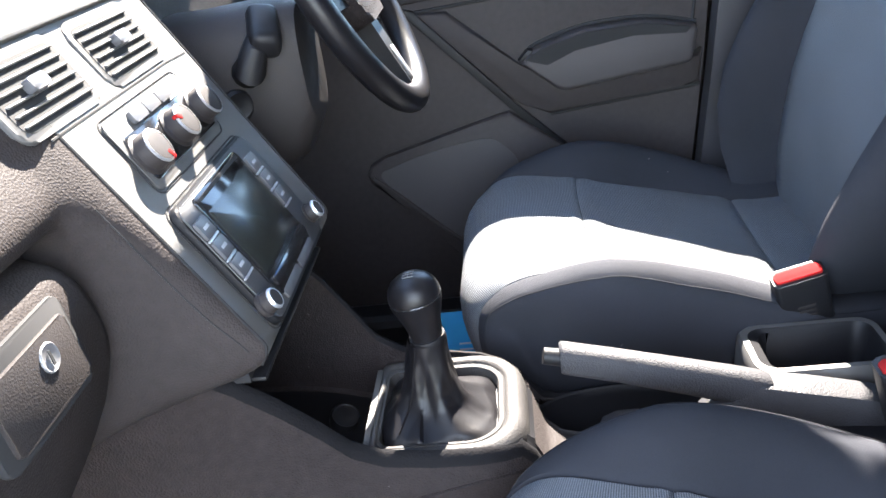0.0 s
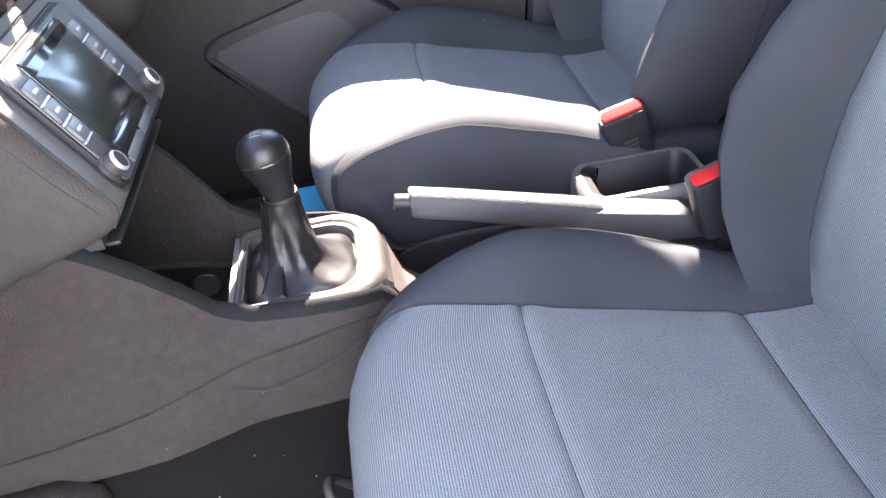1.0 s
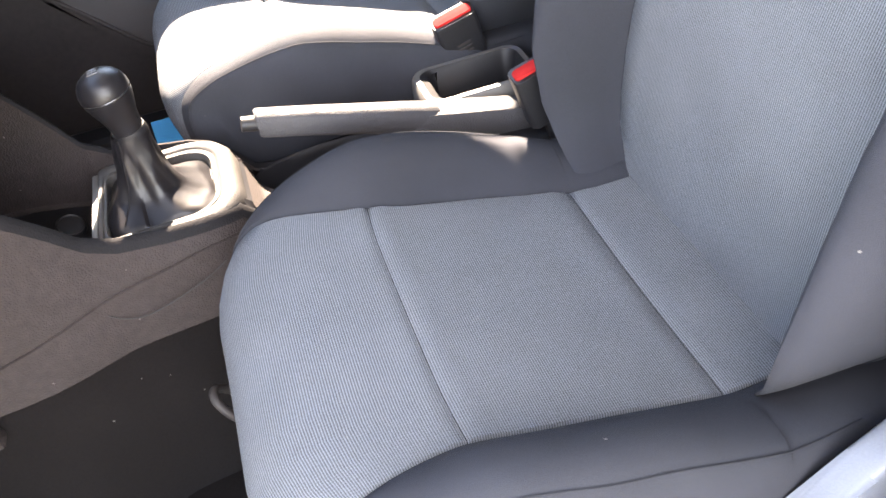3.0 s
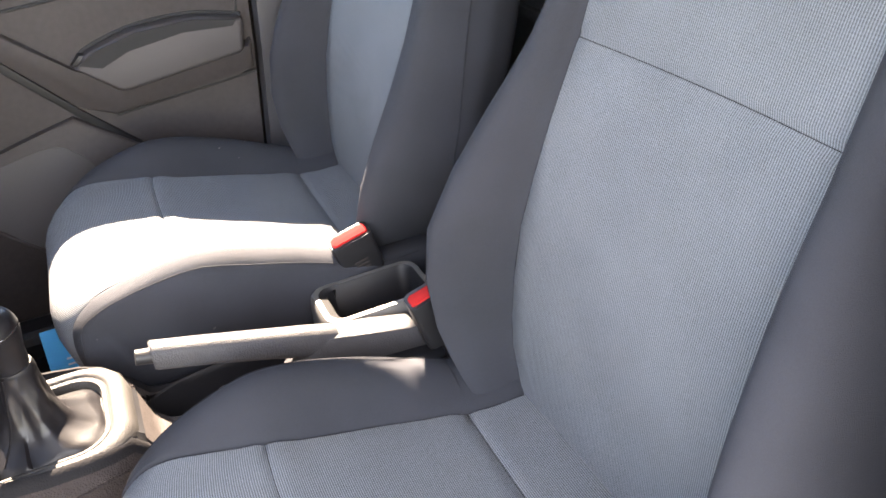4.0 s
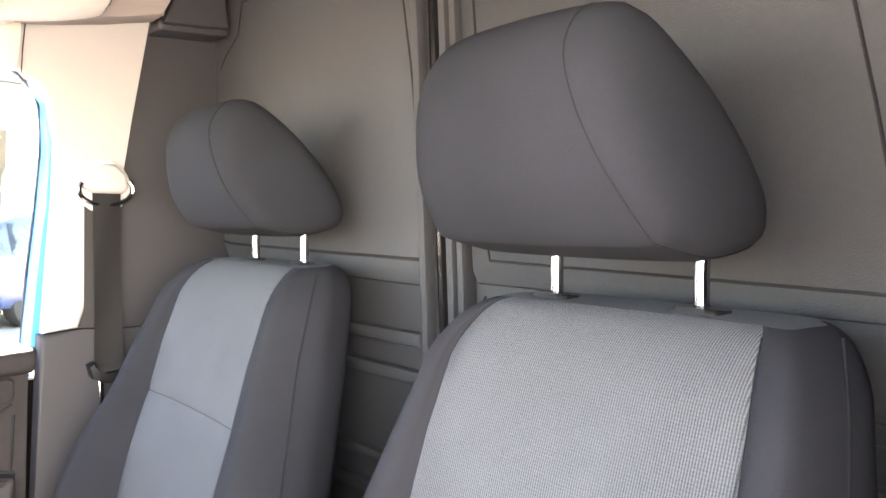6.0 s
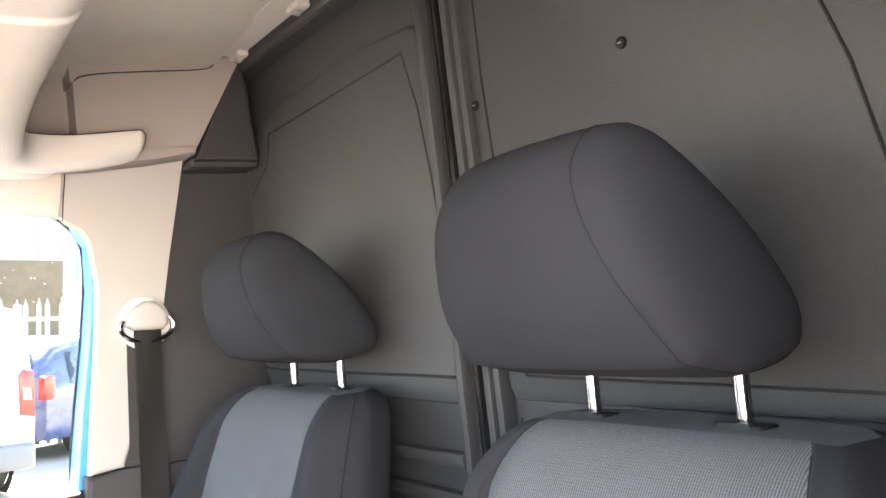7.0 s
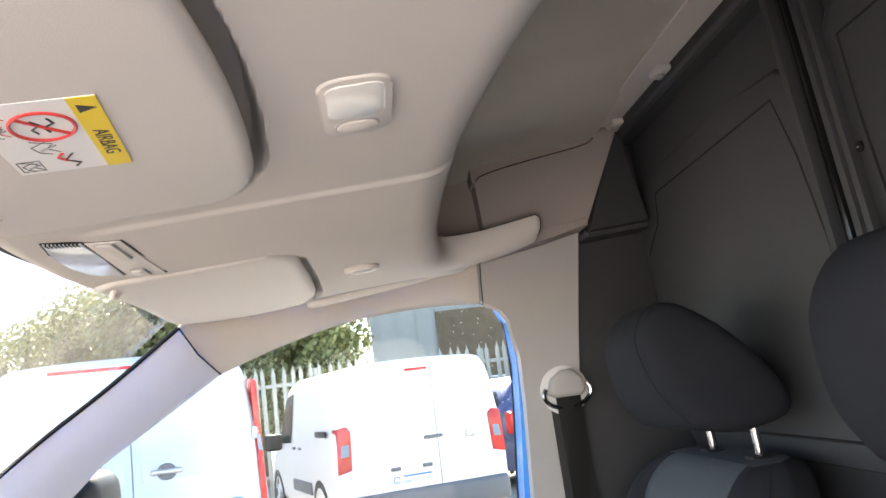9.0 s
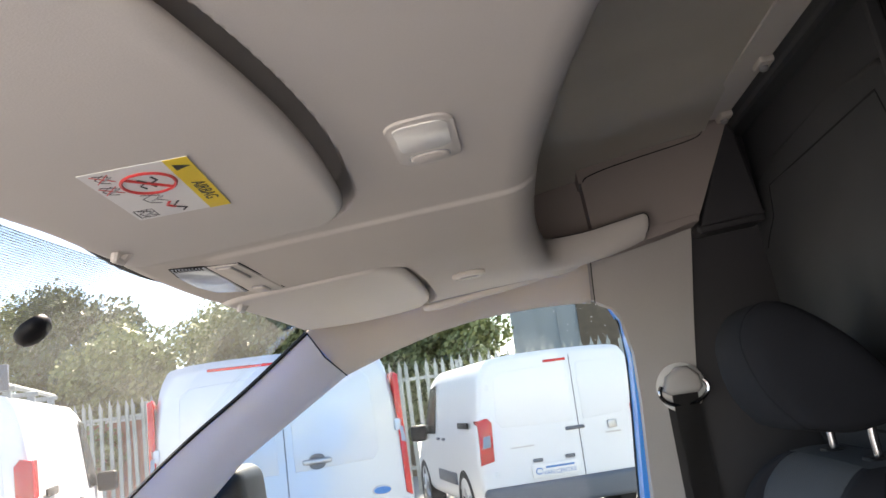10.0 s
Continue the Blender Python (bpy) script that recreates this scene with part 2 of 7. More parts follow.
M["wall"] = shader("wall_render", (0.42, 0.40, 0.38), 0.9, vary=0.15, grain=60, bump=0.2, blotch=1.0)


# ---- mesh helpers ----
def part(name, bm, material, parent=None, label="", smooth=True):
    """Links a bmesh as one mesh object under a thing or part."""
    me = bpy.data.meshes.new(name)
    bmesh.ops.recalc_face_normals(bm, faces=bm.faces)
    for f in bm.faces:
        f.smooth = smooth
    bm.to_mesh(me)
    bm.free()
    me.materials.append(material)
    if smooth:
        me.set_sharp_from_angle(angle=radians(42))
    ob = new(name, me)
    if parent is not None:
        ob.parent = parent
    if label:
        tagged(ob, label)
    return ob


def thing(name, label, category, at=(0, 0, 0), group="", kind=""):
    return tagged(place(new(name), at), label, category, group, kind)


def place(ob, at):
    ob.location = at
    return ob


def curve(ctrl, n):
    """n points along a smooth curve through the control points."""
    c = np.array(ctrl, float)
    p = np.vstack([2 * c[0] - c[1], c, 2 * c[-1] - c[-2]])
    out = []
    for u in np.linspace(0, len(c) - 1, n):
        i = min(int(u), len(c) - 2)
        t = u - i
        a, b, d, e = p[i : i + 4]
        out.append(0.5 * (2 * b + (d - a) * t + (2 * a - 5 * b + 4 * d - e) * t * t + (3 * b - a - 3 * d + e) * t**3))
    return np.array(out)


def table(x, rows):
    """The value at x of a table of (x, value) rows."""
    r = np.array(rows, float)
    return float(np.interp(x, r[:, 0], r[:, 1]))


def sheet(bm, rows, closed=False, caps=False, keep=None, uv=None):
    """A grid of faces through rows of points. keep(i, j) picks faces; uv(i, j) gives their corners' places on the cloth."""
    made = {}

    def vert(i, j):
        j = j % len(rows[0])
        if (i, j) not in made:
            made[i, j] = bm.verts.new(rows[i][j])
        return made[i, j]

    layer = bm.loops.layers.uv.verify() if uv else None
    n = len(rows[0])
    for i in range(len(rows) - 1):
        for j in range(n if closed else n - 1):
            if keep and not keep(i, j):
                continue
            f = bm.faces.new((vert(i, j), vert(i + 1, j), vert(i + 1, j + 1), vert(i, j + 1)))
            if uv:
                for loop, (a, b) in zip(f.loops, ((i, j), (i + 1, j), (i + 1, j + 1), (i, j + 1))):
                    loop[layer].uv = uv(a, b)
    if caps:
        bm.faces.new([vert(0, j) for j in range(n)])
        bm.faces.new([vert(len(rows) - 1, j) for j in range(n)])
    return bm


def box(bm, lo, hi, bevel=0.0, seg=2):
    """An upright box from corner to corner, its edges rounded."""
    lo, hi = Vector(lo), Vector(hi)
    got = bmesh.ops.create_cube(bm, size=1.0, matrix=Matrix.Translation((lo + hi) / 2) @ Matrix.Diagonal((*(hi - lo), 1)))
    if bevel:
        edges = {e for v in got["verts"] for e in v.link_edges}
        bmesh.ops.bevel(bm, geom=list(edges), offset=bevel, segments=seg, profile=0.5, affect="EDGES")
    return bm


def boxed(lo, hi, bevel=0.0, seg=2):
    return box(bmesh.new(), lo, hi, bevel, seg)


def prism(outline, axis, a, b, bevel=0.0, seg=2, bm=None):
    """A plate: an outline of two coordinates, drawn out from a to b along the axis that they leave out."""
    bm = bm or bmesh.new()
    def at(p, k):
        v = list(p)
        v.insert("xyz".index(axis), k)
        return v
    lo = [bm.verts.new(at(p, a)) for p in outline]
    hi = [bm.verts.new(at(p, b)) for p in outline]
    fs = [bm.faces.new(lo[::-1]), bm.faces.new(hi)]
    n = len(outline)
    for i in range(n):
        fs.append(bm.faces.new((lo[i], lo[(i + 1) % n], hi[(i + 1) % n], hi[i])))
    if bevel:
        rim = [e for f in fs[:2] for e in f.edges]
        bmesh.ops.bevel(bm, geom=rim, offset=bevel, segments=seg, profile=0.5, affect="EDGES")
    return bm


def tube(points, radius, n=10, bm=None, caps=True):
    """A round bar along points; radius may be a list."""
    bm = bm or bmesh.new()
    pts = [Vector(p) for p in points]
    rows = []
    side = None
    for i, p in enumerate(pts):
        d = (pts[min(i + 1, len(pts) - 1)] - pts[max(i - 1, 0)]).normalized()
        if side is None:
            side = d.cross(Vector((0.3, 0.5, 0.81))).normalized()
        side = (side - d * side.dot(d)).normalized()
        up = d.cross(side)
        r = radius[i] if isinstance(radius, (list, tuple)) else radius
        rows.append([p + side * r * math.cos(2 * math.pi * k / n) + up * r * math.sin(2 * math.pi * k / n) for k in range(n)])
    return sheet(bm, rows, closed=True, caps=caps)


def turned(profile, at, axis=(0, 0, 1), n=28, bm=None, caps=True):
    """A body of rotation: (radius, height) rows along an axis from a place."""
    bm = bm or bmesh.new()
    q = Vector((0, 0, 1)).rotation_difference(Vector(axis)).to_matrix()
    rows = [[Vector(at) + q @ Vector((r * math.cos(2 * math.pi * k / n), r * math.sin(2 * math.pi * k / n), h)) for k in range(n)] for r, h in profile]
    return sheet(bm, rows, closed=True, caps=caps)


def rounded(w, h, r, n=5):
    """The outline of a rounded rectangle about the origin."""
    out = []
    for cx, cy, a in ((w - r, h - r, 0), (-w + r, h - r, 90), (-w + r, -h + r, 180), (w - r, -h + r, 270)):
        out += [(cx + r * math.cos(radians(a + 90 * k / n)), cy + r * math.sin(radians(a + 90 * k / n))) for k in range(n + 1)]
    return out


def moved(bm, m):
    bmesh.ops.transform(bm, matrix=m, verts=bm.verts)
    return bm


def written(text, size, m, material, parent, name="lettering"):
    """Raised print in the built-in font as a mesh, at the pose m."""
    c = bpy.data.curves.new(name, "FONT")
    c.body, c.size, c.align_x, c.align_y, c.extrude = text, size, "CENTER", "CENTER", 0.0002
    ob = bpy.data.objects.new(name, c)
    scene.collection.objects.link(ob)
    bpy.context.view_layer.update()
    me = bpy.data.meshes.new_from_object(ob.evaluated_get(bpy.context.evaluated_depsgraph_get()))
    bpy.data.objects.remove(ob)
    me.transform(m)
    me.materials.append(material)
    out = new(name, me)
    out.parent = parent
    return out

# ---- setting: ground, boundary wall behind, van shell ----
SEAT_Y = 0.346
TILT_OUT = pose(0, 0, 0, 0, 4.5, 0)      # the yard falls gently towards the van's nose


def structure(name, bm, material, label, category, smooth=False):
    return tagged(part(name, bm, material, smooth=smooth), label, category, kind="structure")


ground = structure("ground", moved(boxed((-90, -60, -0.4), (90, 120, 0.0)), TILT_OUT), M["asphalt"], "worn grey asphalt of an open yard", "ground")
floor = structure("floor", boxed((-0.75, -0.74, 0.38), (1.94, 0.74, 0.42), 0.004), M["rubber"], "black rubber cabin floor covering", "floor")
# firewall and footwell
fw = bmesh.new()
sheet(fw, [[(x, y, z) for y in (-0.74, 0.74)] for x, z in ((-0.30, 0.42), (-0.50, 0.56), (-0.62, 0.75), (-0.66, 1.00))])
bmesh.ops.solidify(fw, geom=fw.faces, thickness=0.03)
structure("firewall", fw, M["rubber"], "black carpeted footwell wall under the dashboard", "wall")

# roof skin of the van, painted blue outside, with a plain lining under it
roof_rows, lining_rows = [], []
def header_x(y):
    """The front edge of the roof, bowed along the top of the windscreen."""
    u = min(1.0, max(0.0, (y + 0.32) / 0.36))
    return 0.133 - 0.046 * u * u * (3 - 2 * u) - 0.02 * max(0.0, abs(y) - 0.45)


for x, z in ((0.0, 1.765), (0.10, 1.805), (0.30, 1.87), (0.55, 1.93), (0.80, 1.965), (1.10, 1.98), (1.94, 1.98)):
    bow = max(0.0, 1 - x / 0.3)
    edge_z = table(x, [(0.0, 1.66), (0.10, 1.675), (0.30, 1.715), (0.55, 1.735), (0.80, 1.74), (1.10, 1.75), (1.94, 1.75)])
    roof_rows.append([(x + bow * (header_x(y) + 0.03 + 0.25 * max(0.0, abs(y) - 0.60)), y, z + 0.02 - (z + 0.02 - edge_z) * abs(y / 0.79) ** 16) for y in np.linspace(-0.79, 0.79, 21)])
    lining_rows.append([(x + bow * (header_x(y) + 0.02), y, z - 0.012 - 0.08 * abs(y / 0.76) ** 6) for y in np.linspace(-0.75, 0.75, 17)])
rf = sheet(bmesh.new(), roof_rows)
bmesh.ops.solidify(rf, geom=rf.faces, thickness=-0.012)
structure("roof_skin", rf, M["blue_paint"], "blue painted steel roof of the van", "roof", smooth=True)
structure("roof_lining", sheet(bmesh.new(), lining_rows), M["roof_back"], "plain grey lining under the roof skin", "ceiling", smooth=True)

structure("cant_rail_offside", tube([(-0.75, 0.79, 1.11), (-0.43, 0.78, 1.310), (-0.26, 0.778, 1.435), (-0.13, 0.778, 1.528), (0.0, 0.778, 1.598), (0.118, 0.775, 1.668), (0.24, 0.775, 1.695), (0.42, 0.775, 1.716), (0.70, 0.775, 1.720), (1.08, 0.775, 1.735)], 0.027, 10), M["blue_paint"], "blue painted roof edge above the driver's door", "roof rail", smooth=True)
# nearside of the cab: door post, sill and roof rail round the open doorway, as on the driver's side
post_out = [(0.632, 0.40), (1.08, 0.40), (1.08, 1.90), (0.30, 1.86), (0.30, 1.775), (0.52, 1.745), (0.610, 1.690), (0.650, 1.600), (0.660, 1.420), (0.640, 1.200)]
structure("wall_nearside", prism(post_out, "y", -0.83, -0.70), M["pillar_dark"], "dark trimmed door post of the open nearside doorway", "door post")
structure("sill_nearside", boxed((-0.55, -0.82, 0.36), (0.632, -0.68, 0.45), 0.02), M["blue_paint"], "blue painted door sill under the open door", "sill")
rail_l = tube([(-0.75, -0.70, 1.10), (-0.55, -0.70, 1.25), (-0.30, -0.70, 1.45), (-0.05, -0.69, 1.62), (0.12, -0.68, 1.72), (0.30, -0.68, 1.765), (0.50, -0.68, 1.775)], 0.045, 10)
structure("roof_rail_nearside", rail_l, M["roof_plastic"], "pale trimmed roof rail over the open door", "roof rail", smooth=True)
for s, name in ((-1, "load_side_nearside"), (1, "load_side_offside")):
    structure(name, boxed((1.07, s * 0.815 - 0.025, 0.38), (1.94, s * 0.815 + 0.025, 1.78)), M["blue_paint"], "blue painted side of the load space", "van side")
structure("load_bay_end", boxed((1.9, -0.79, 0.38), (1.94, 0.79, 1.97)), M["bulk"], "dark end of the load space", "wall")


# ---- seats ----
BACK_Z = [0.640, 0.665, 0.678, 0.688, 0.70, 0.715, 0.735, 0.76, 0.80, 0.86, 0.92, 0.98, 1.04, 1.085, 1.112, 1.121, 1.130, 1.16, 1.20, 1.24, 1.27]


def back_section(z, swell=1.0, slim=0.0):
    """Half of the backrest's outline at a height, from the middle of the front round to the middle of the rear: x, y."""
    f = table(z, [(0.62, 0.682), (0.72, 0.690), (0.80, 0.695), (0.90, 0.705), (1.00, 0.726), (1.06, 0.745), (1.12, 0.768), (1.20, 0.794), (1.27, 0.822), (1.33, 0.851)])
    b = table(z, [(0.62, 0.008), (0.670, 0.012), (0.682, 0.028), (0.70, 0.046), (0.72, 0.058), (0.75, 0.069), (0.80, 0.083), (0.86, 0.091), (0.92, 0.089), (1.00, 0.076), (1.06, 0.062), (1.12, 0.045), (1.22, 0.025), (1.33, 0.006)])
    w = table(z, [(0.62, 0.112), (0.66, 0.124), (0.68, 0.142), (0.70, 0.166), (0.75, 0.200), (0.80, 0.230), (0.86, 0.253), (0.92, 0.262), (1.00, 0.258), (1.06, 0.245), (1.12, 0.226), (1.20, 0.208), (1.27, 0.196), (1.33, 0.178)])
    r = table(z, [(0.62, 0.750), (0.75, 0.785), (0.85, 0.815), (0.95, 0.850), (1.05, 0.886), (1.15, 0.924), (1.33, 0.974)])
    ins = table(z, [(0.62, 0.108), (0.66, 0.120), (0.68, 0.138), (0.70, 0.158), (0.76, 0.186), (0.83, 0.191), (0.92, 0.184), (1.00, 0.171), (1.06, 0.165), (1.119, 0.161), (1.20, 0.158), (1.27, 0.153), (1.30, 0.148), (1.33, 0.148)])
    b, w = b * swell, w - slim
    groove = 0.004 if abs(z - 1.121) < 0.002 else 0.0
    pts = [(f + groove + 0.006 - 0.006 * (k / 6) ** 2, ins * k / 6) for k in range(6)] + [(f + 0.7 * groove + 0.002, ins * 0.985), (f + 0.0045, ins)]
    crest = ins + 0.50 * (w - ins)
    arc = curve([(f + 0.001, ins + 0.003), (f - 0.62 * b, ins + 0.22 * (w - ins)), (f - b, crest), (f - 0.72 * b, ins + 0.86 * (w - ins)),
                 (f + 0.030, w), (0.5 * (f + r), w + 0.004), (r - 0.045, w - 0.004), (r - 0.012, w - 0.022), (r, w - 0.055)], 25)
    pts += [tuple(p) for p in arc]
    pts += [(r + 0.004, (w - 0.055) * k) for k in (0.66, 0.33, 0.0)]
    return pts


def inboard_section(z, side):
    """The bolsters towards the tunnel are worn flatter near the top, the driver's most."""
    if side > 0:
        return back_section(z, table(z, [(0.70, 1.12), (0.80, 1.04), (0.90, 0.78), (0.97, 0.52), (1.05, 0.30), (1.33, 0.35)]), 0.0)
    return back_section(z, table(z, [(0.93, 1.0), (1.06, 0.68), (1.33, 0.6)]), table(z, [(0.96, 0.0), (1.08, 0.015), (1.25, 0.020), (1.33, 0.012)]))


def back_rows(side):
    rows = []
    zs = list(BACK_Z)
    for z in zs:
        half, other = back_section(z), inboard_section(z, side)
        if side < 0:
            half, other = other, half
        rows.append([(x, y, z) for x, y in half] + [(x, -y, z) for x, y in other[-2:0:-1]])
    # rounded shoulder and top
    cx = 0.915
    for k in range(1, 9):
        a = radians(90 * k / 9)
        z = 1.27 + 0.052 * math.sin(a)
        s = math.cos(a)
        half, other = [[(cx + (x - cx) * (0.30 + 0.70 * s**0.75), y * (0.80 + 0.20 * s**0.6), z) for x, y in sec] for sec in (back_section(z), inboard_section(z, side))]
        if side < 0:
            half, other = other, half
        rows.append(half + [(x, -y, z) for x, y, z in other[-2:0:-1]])
    # tucked under at the bottom
    low = [(0.74 + (x - 0.74) * 0.6, y * 0.85, 0.615) for x, y, z in rows[0]]
    return [low] + rows


CUSHION = [(0.250, 0.590), (0.222, 0.630), (0.208, 0.675), (0.204, 0.715), (0.214, 0.750), (0.240, 0.774), (0.275, 0.784), (0.315, 0.785), (0.360, 0.781),
           (0.381, 0.7780), (0.385, 0.7752), (0.389, 0.7760), (0.420, 0.767), (0.460, 0.756), (0.510, 0.743), (0.565, 0.727), (0.610, 0.714), (0.616, 0.7100), (0.622, 0.711), (0.650, 0.709), (0.69, 0.710), (0.73, 0.708), (0.79, 0.700)]


def cushion_rows():
    c = np.array(CUSHION)
    d = np.gradient(c, axis=0)
    nrm = np.stack([-d[:, 1], d[:, 0]], 1)
    nrm /= np.linalg.norm(nrm, axis=1)[:, None]
    flat = c.copy()
    for k in (10, 17):
        flat[k] = (c[k - 1] + c[k + 1]) / 2
    rows = []
    for (x, z), (nx, nz), (fx, fz) in zip(c, nrm, flat):
        lift = table(x, [(0.20, 0.002), (0.25, 0.004), (0.28, 0.009), (0.32, 0.021), (0.37, 0.036), (0.42, 0.045), (0.47, 0.046), (0.53, 0.039), (0.58, 0.030), (0.63, 0.024), (0.68, 0.022), (0.73, 0.019), (0.79, 0.012)])
        if z < 0.74 and x < 0.26:
            lift = table(z, [(0.59, 0.0), (0.70, 0.001), (0.74, 0.002)])
        w = table(x, [(0.20, 0.203), (0.23, 0.218), (0.28, 0.232), (0.34, 0.243), (0.45, 0.255), (0.60, 0.250), (0.73, 0.238), (0.79, 0.230)])
        if z < 0.74 and x < 0.26:
            w = table(z, [(0.59, 0.212), (0.70, 0.212), (0.75, 0.214)])
        ins = table(x, [(0.20, 0.188), (0.25, 0.184), (0.29, 0.176), (0.33, 0.166), (0.37, 0.160), (0.40, 0.158), (0.60, 0.158), (0.73, 0.152)])
        if z < 0.74 and x < 0.26:
            ins = table(z, [(0.59, 0.205), (0.70, 0.194), (0.75, 0.187)])
        half = [(0.004 * (k / 6) ** 2 - 0.004, ins * k / 6) for k in range(6)] + [(-0.001, ins * 0.985), (-0.004, ins)]
        arc = curve([(0.001, ins + 0.003), (0.7 * lift, ins + 0.30 * (w - ins)), (lift, ins + 0.62 * (w - ins)), (lift * 0.75, ins + 0.90 * (w - ins)), (lift * 0.2 - 0.012, w), (-0.035, w + 0.002)], 13)
        half += [tuple(p) for p in arc]
        line = [(x + nx * h, y, z + nz * h) if k < 7 else (fx + nx * h, y, fz + nz * h) for k, (h, y) in enumerate(half)]
        # the front corners are rounded off in plan
        ease = min(1.0, max(0.0, (0.44 - x) / 0.20))
        line = [(x + 2.6 * ease * max(0.0, y - 0.085) ** 2, y, z) for x, y, z in line]
        rows.append([(x, -y, z) for x, y, z in line[:0:-1]] + line)
    return rows


def dense(rows, n):
    """Rows laid smoothly between the given ones, n for each."""
    a = np.array(rows)
    s = np.r_[0, np.cumsum(np.linalg.norm(np.diff(a[:, a.shape[1] // 2], axis=0), axis=1))]
    m = np.gradient(a, s, axis=0)
    out = []
    for i in range(len(a) - 1):
        h = s[i + 1] - s[i]
        for k in range(n):
            t = k / n
            out.append((2 * t**3 - 3 * t**2 + 1) * a[i] + (t**3 - 2 * t**2 + t) * h * m[i] + (3 * t**2 - 2 * t**3) * a[i + 1] + (t**3 - t**2) * h * m[i + 1])
    return [[tuple(p) for p in r] for r in out + [a[-1]]]


def headrest_rows():
    """Rings of the headrest from one cheek to the other."""
    prof = curve([(0.810, 1.380), (0.782, 1.421), (0.772, 1.463), (0.772, 1.507), (0.791, 1.541), (0.825, 1.554), (0.866, 1.532), (0.911, 1.485),
                  (0.944, 1.433), (0.956, 1.398), (0.941, 1.373), (0.884, 1.364), (0.843, 1.371), (0.810, 1.380)], 43)[:-1]
    cx, cz = 0.864, 1.448
    rows = []
    for y, s in ((-0.1300, 0.02), (-0.1297, 0.22), (-0.1287, 0.45), (-0.1265, 0.66), (-0.1225, 0.82), (-0.1165, 0.92), (-0.1085, 0.97), (-0.0985, 0.991), (-0.080, 1.000), (-0.05, 1.006), (0, 1.010)):
        ring = []
        for x, z in prof:
            px, pz = cx + (x - cx) * s, cz + (z - cz) * s
            up = (pz - 1.36) / 0.19
            ring.append((px + 0.010 * (y / 0.13) ** 2 * min(1.0, max(0.0, (cx - px) / 0.08)), y * (1.09 - 0.17 * up - 0.12 * up * up), pz))
        rows.append(ring)
    return rows + [[(x, -y, z) for x, y, z in r] for r in rows[-2::-1]]


def headrest_seam(rows):
    """The sewn edge between the face and the outboard cheek: near the middle at the top, wide at the bottom."""
    half = rows[: len(rows) // 2 + 1]
    out = []
    for k in range(len(half[0])):
        column = np.array([r[k] for r in half])
        z, x = column[-1][2], column[-1][0]
        face = min(1.0, max(0.0, (0.87 - x) / 0.07))
        want = -(face * table(z, [(1.37, 0.118), (1.42, 0.106), (1.47, 0.086), (1.52, 0.070), (1.555, 0.066)]) + (1 - face) * table(z, [(1.36, 0.122), (1.45, 0.100), (1.555, 0.066)]))
        out.append(tuple(np.interp(want, column[:, 1], column[:, i]) for i in range(3)))
    return [(x, y - 0.0004, z) for x, y, z in out]


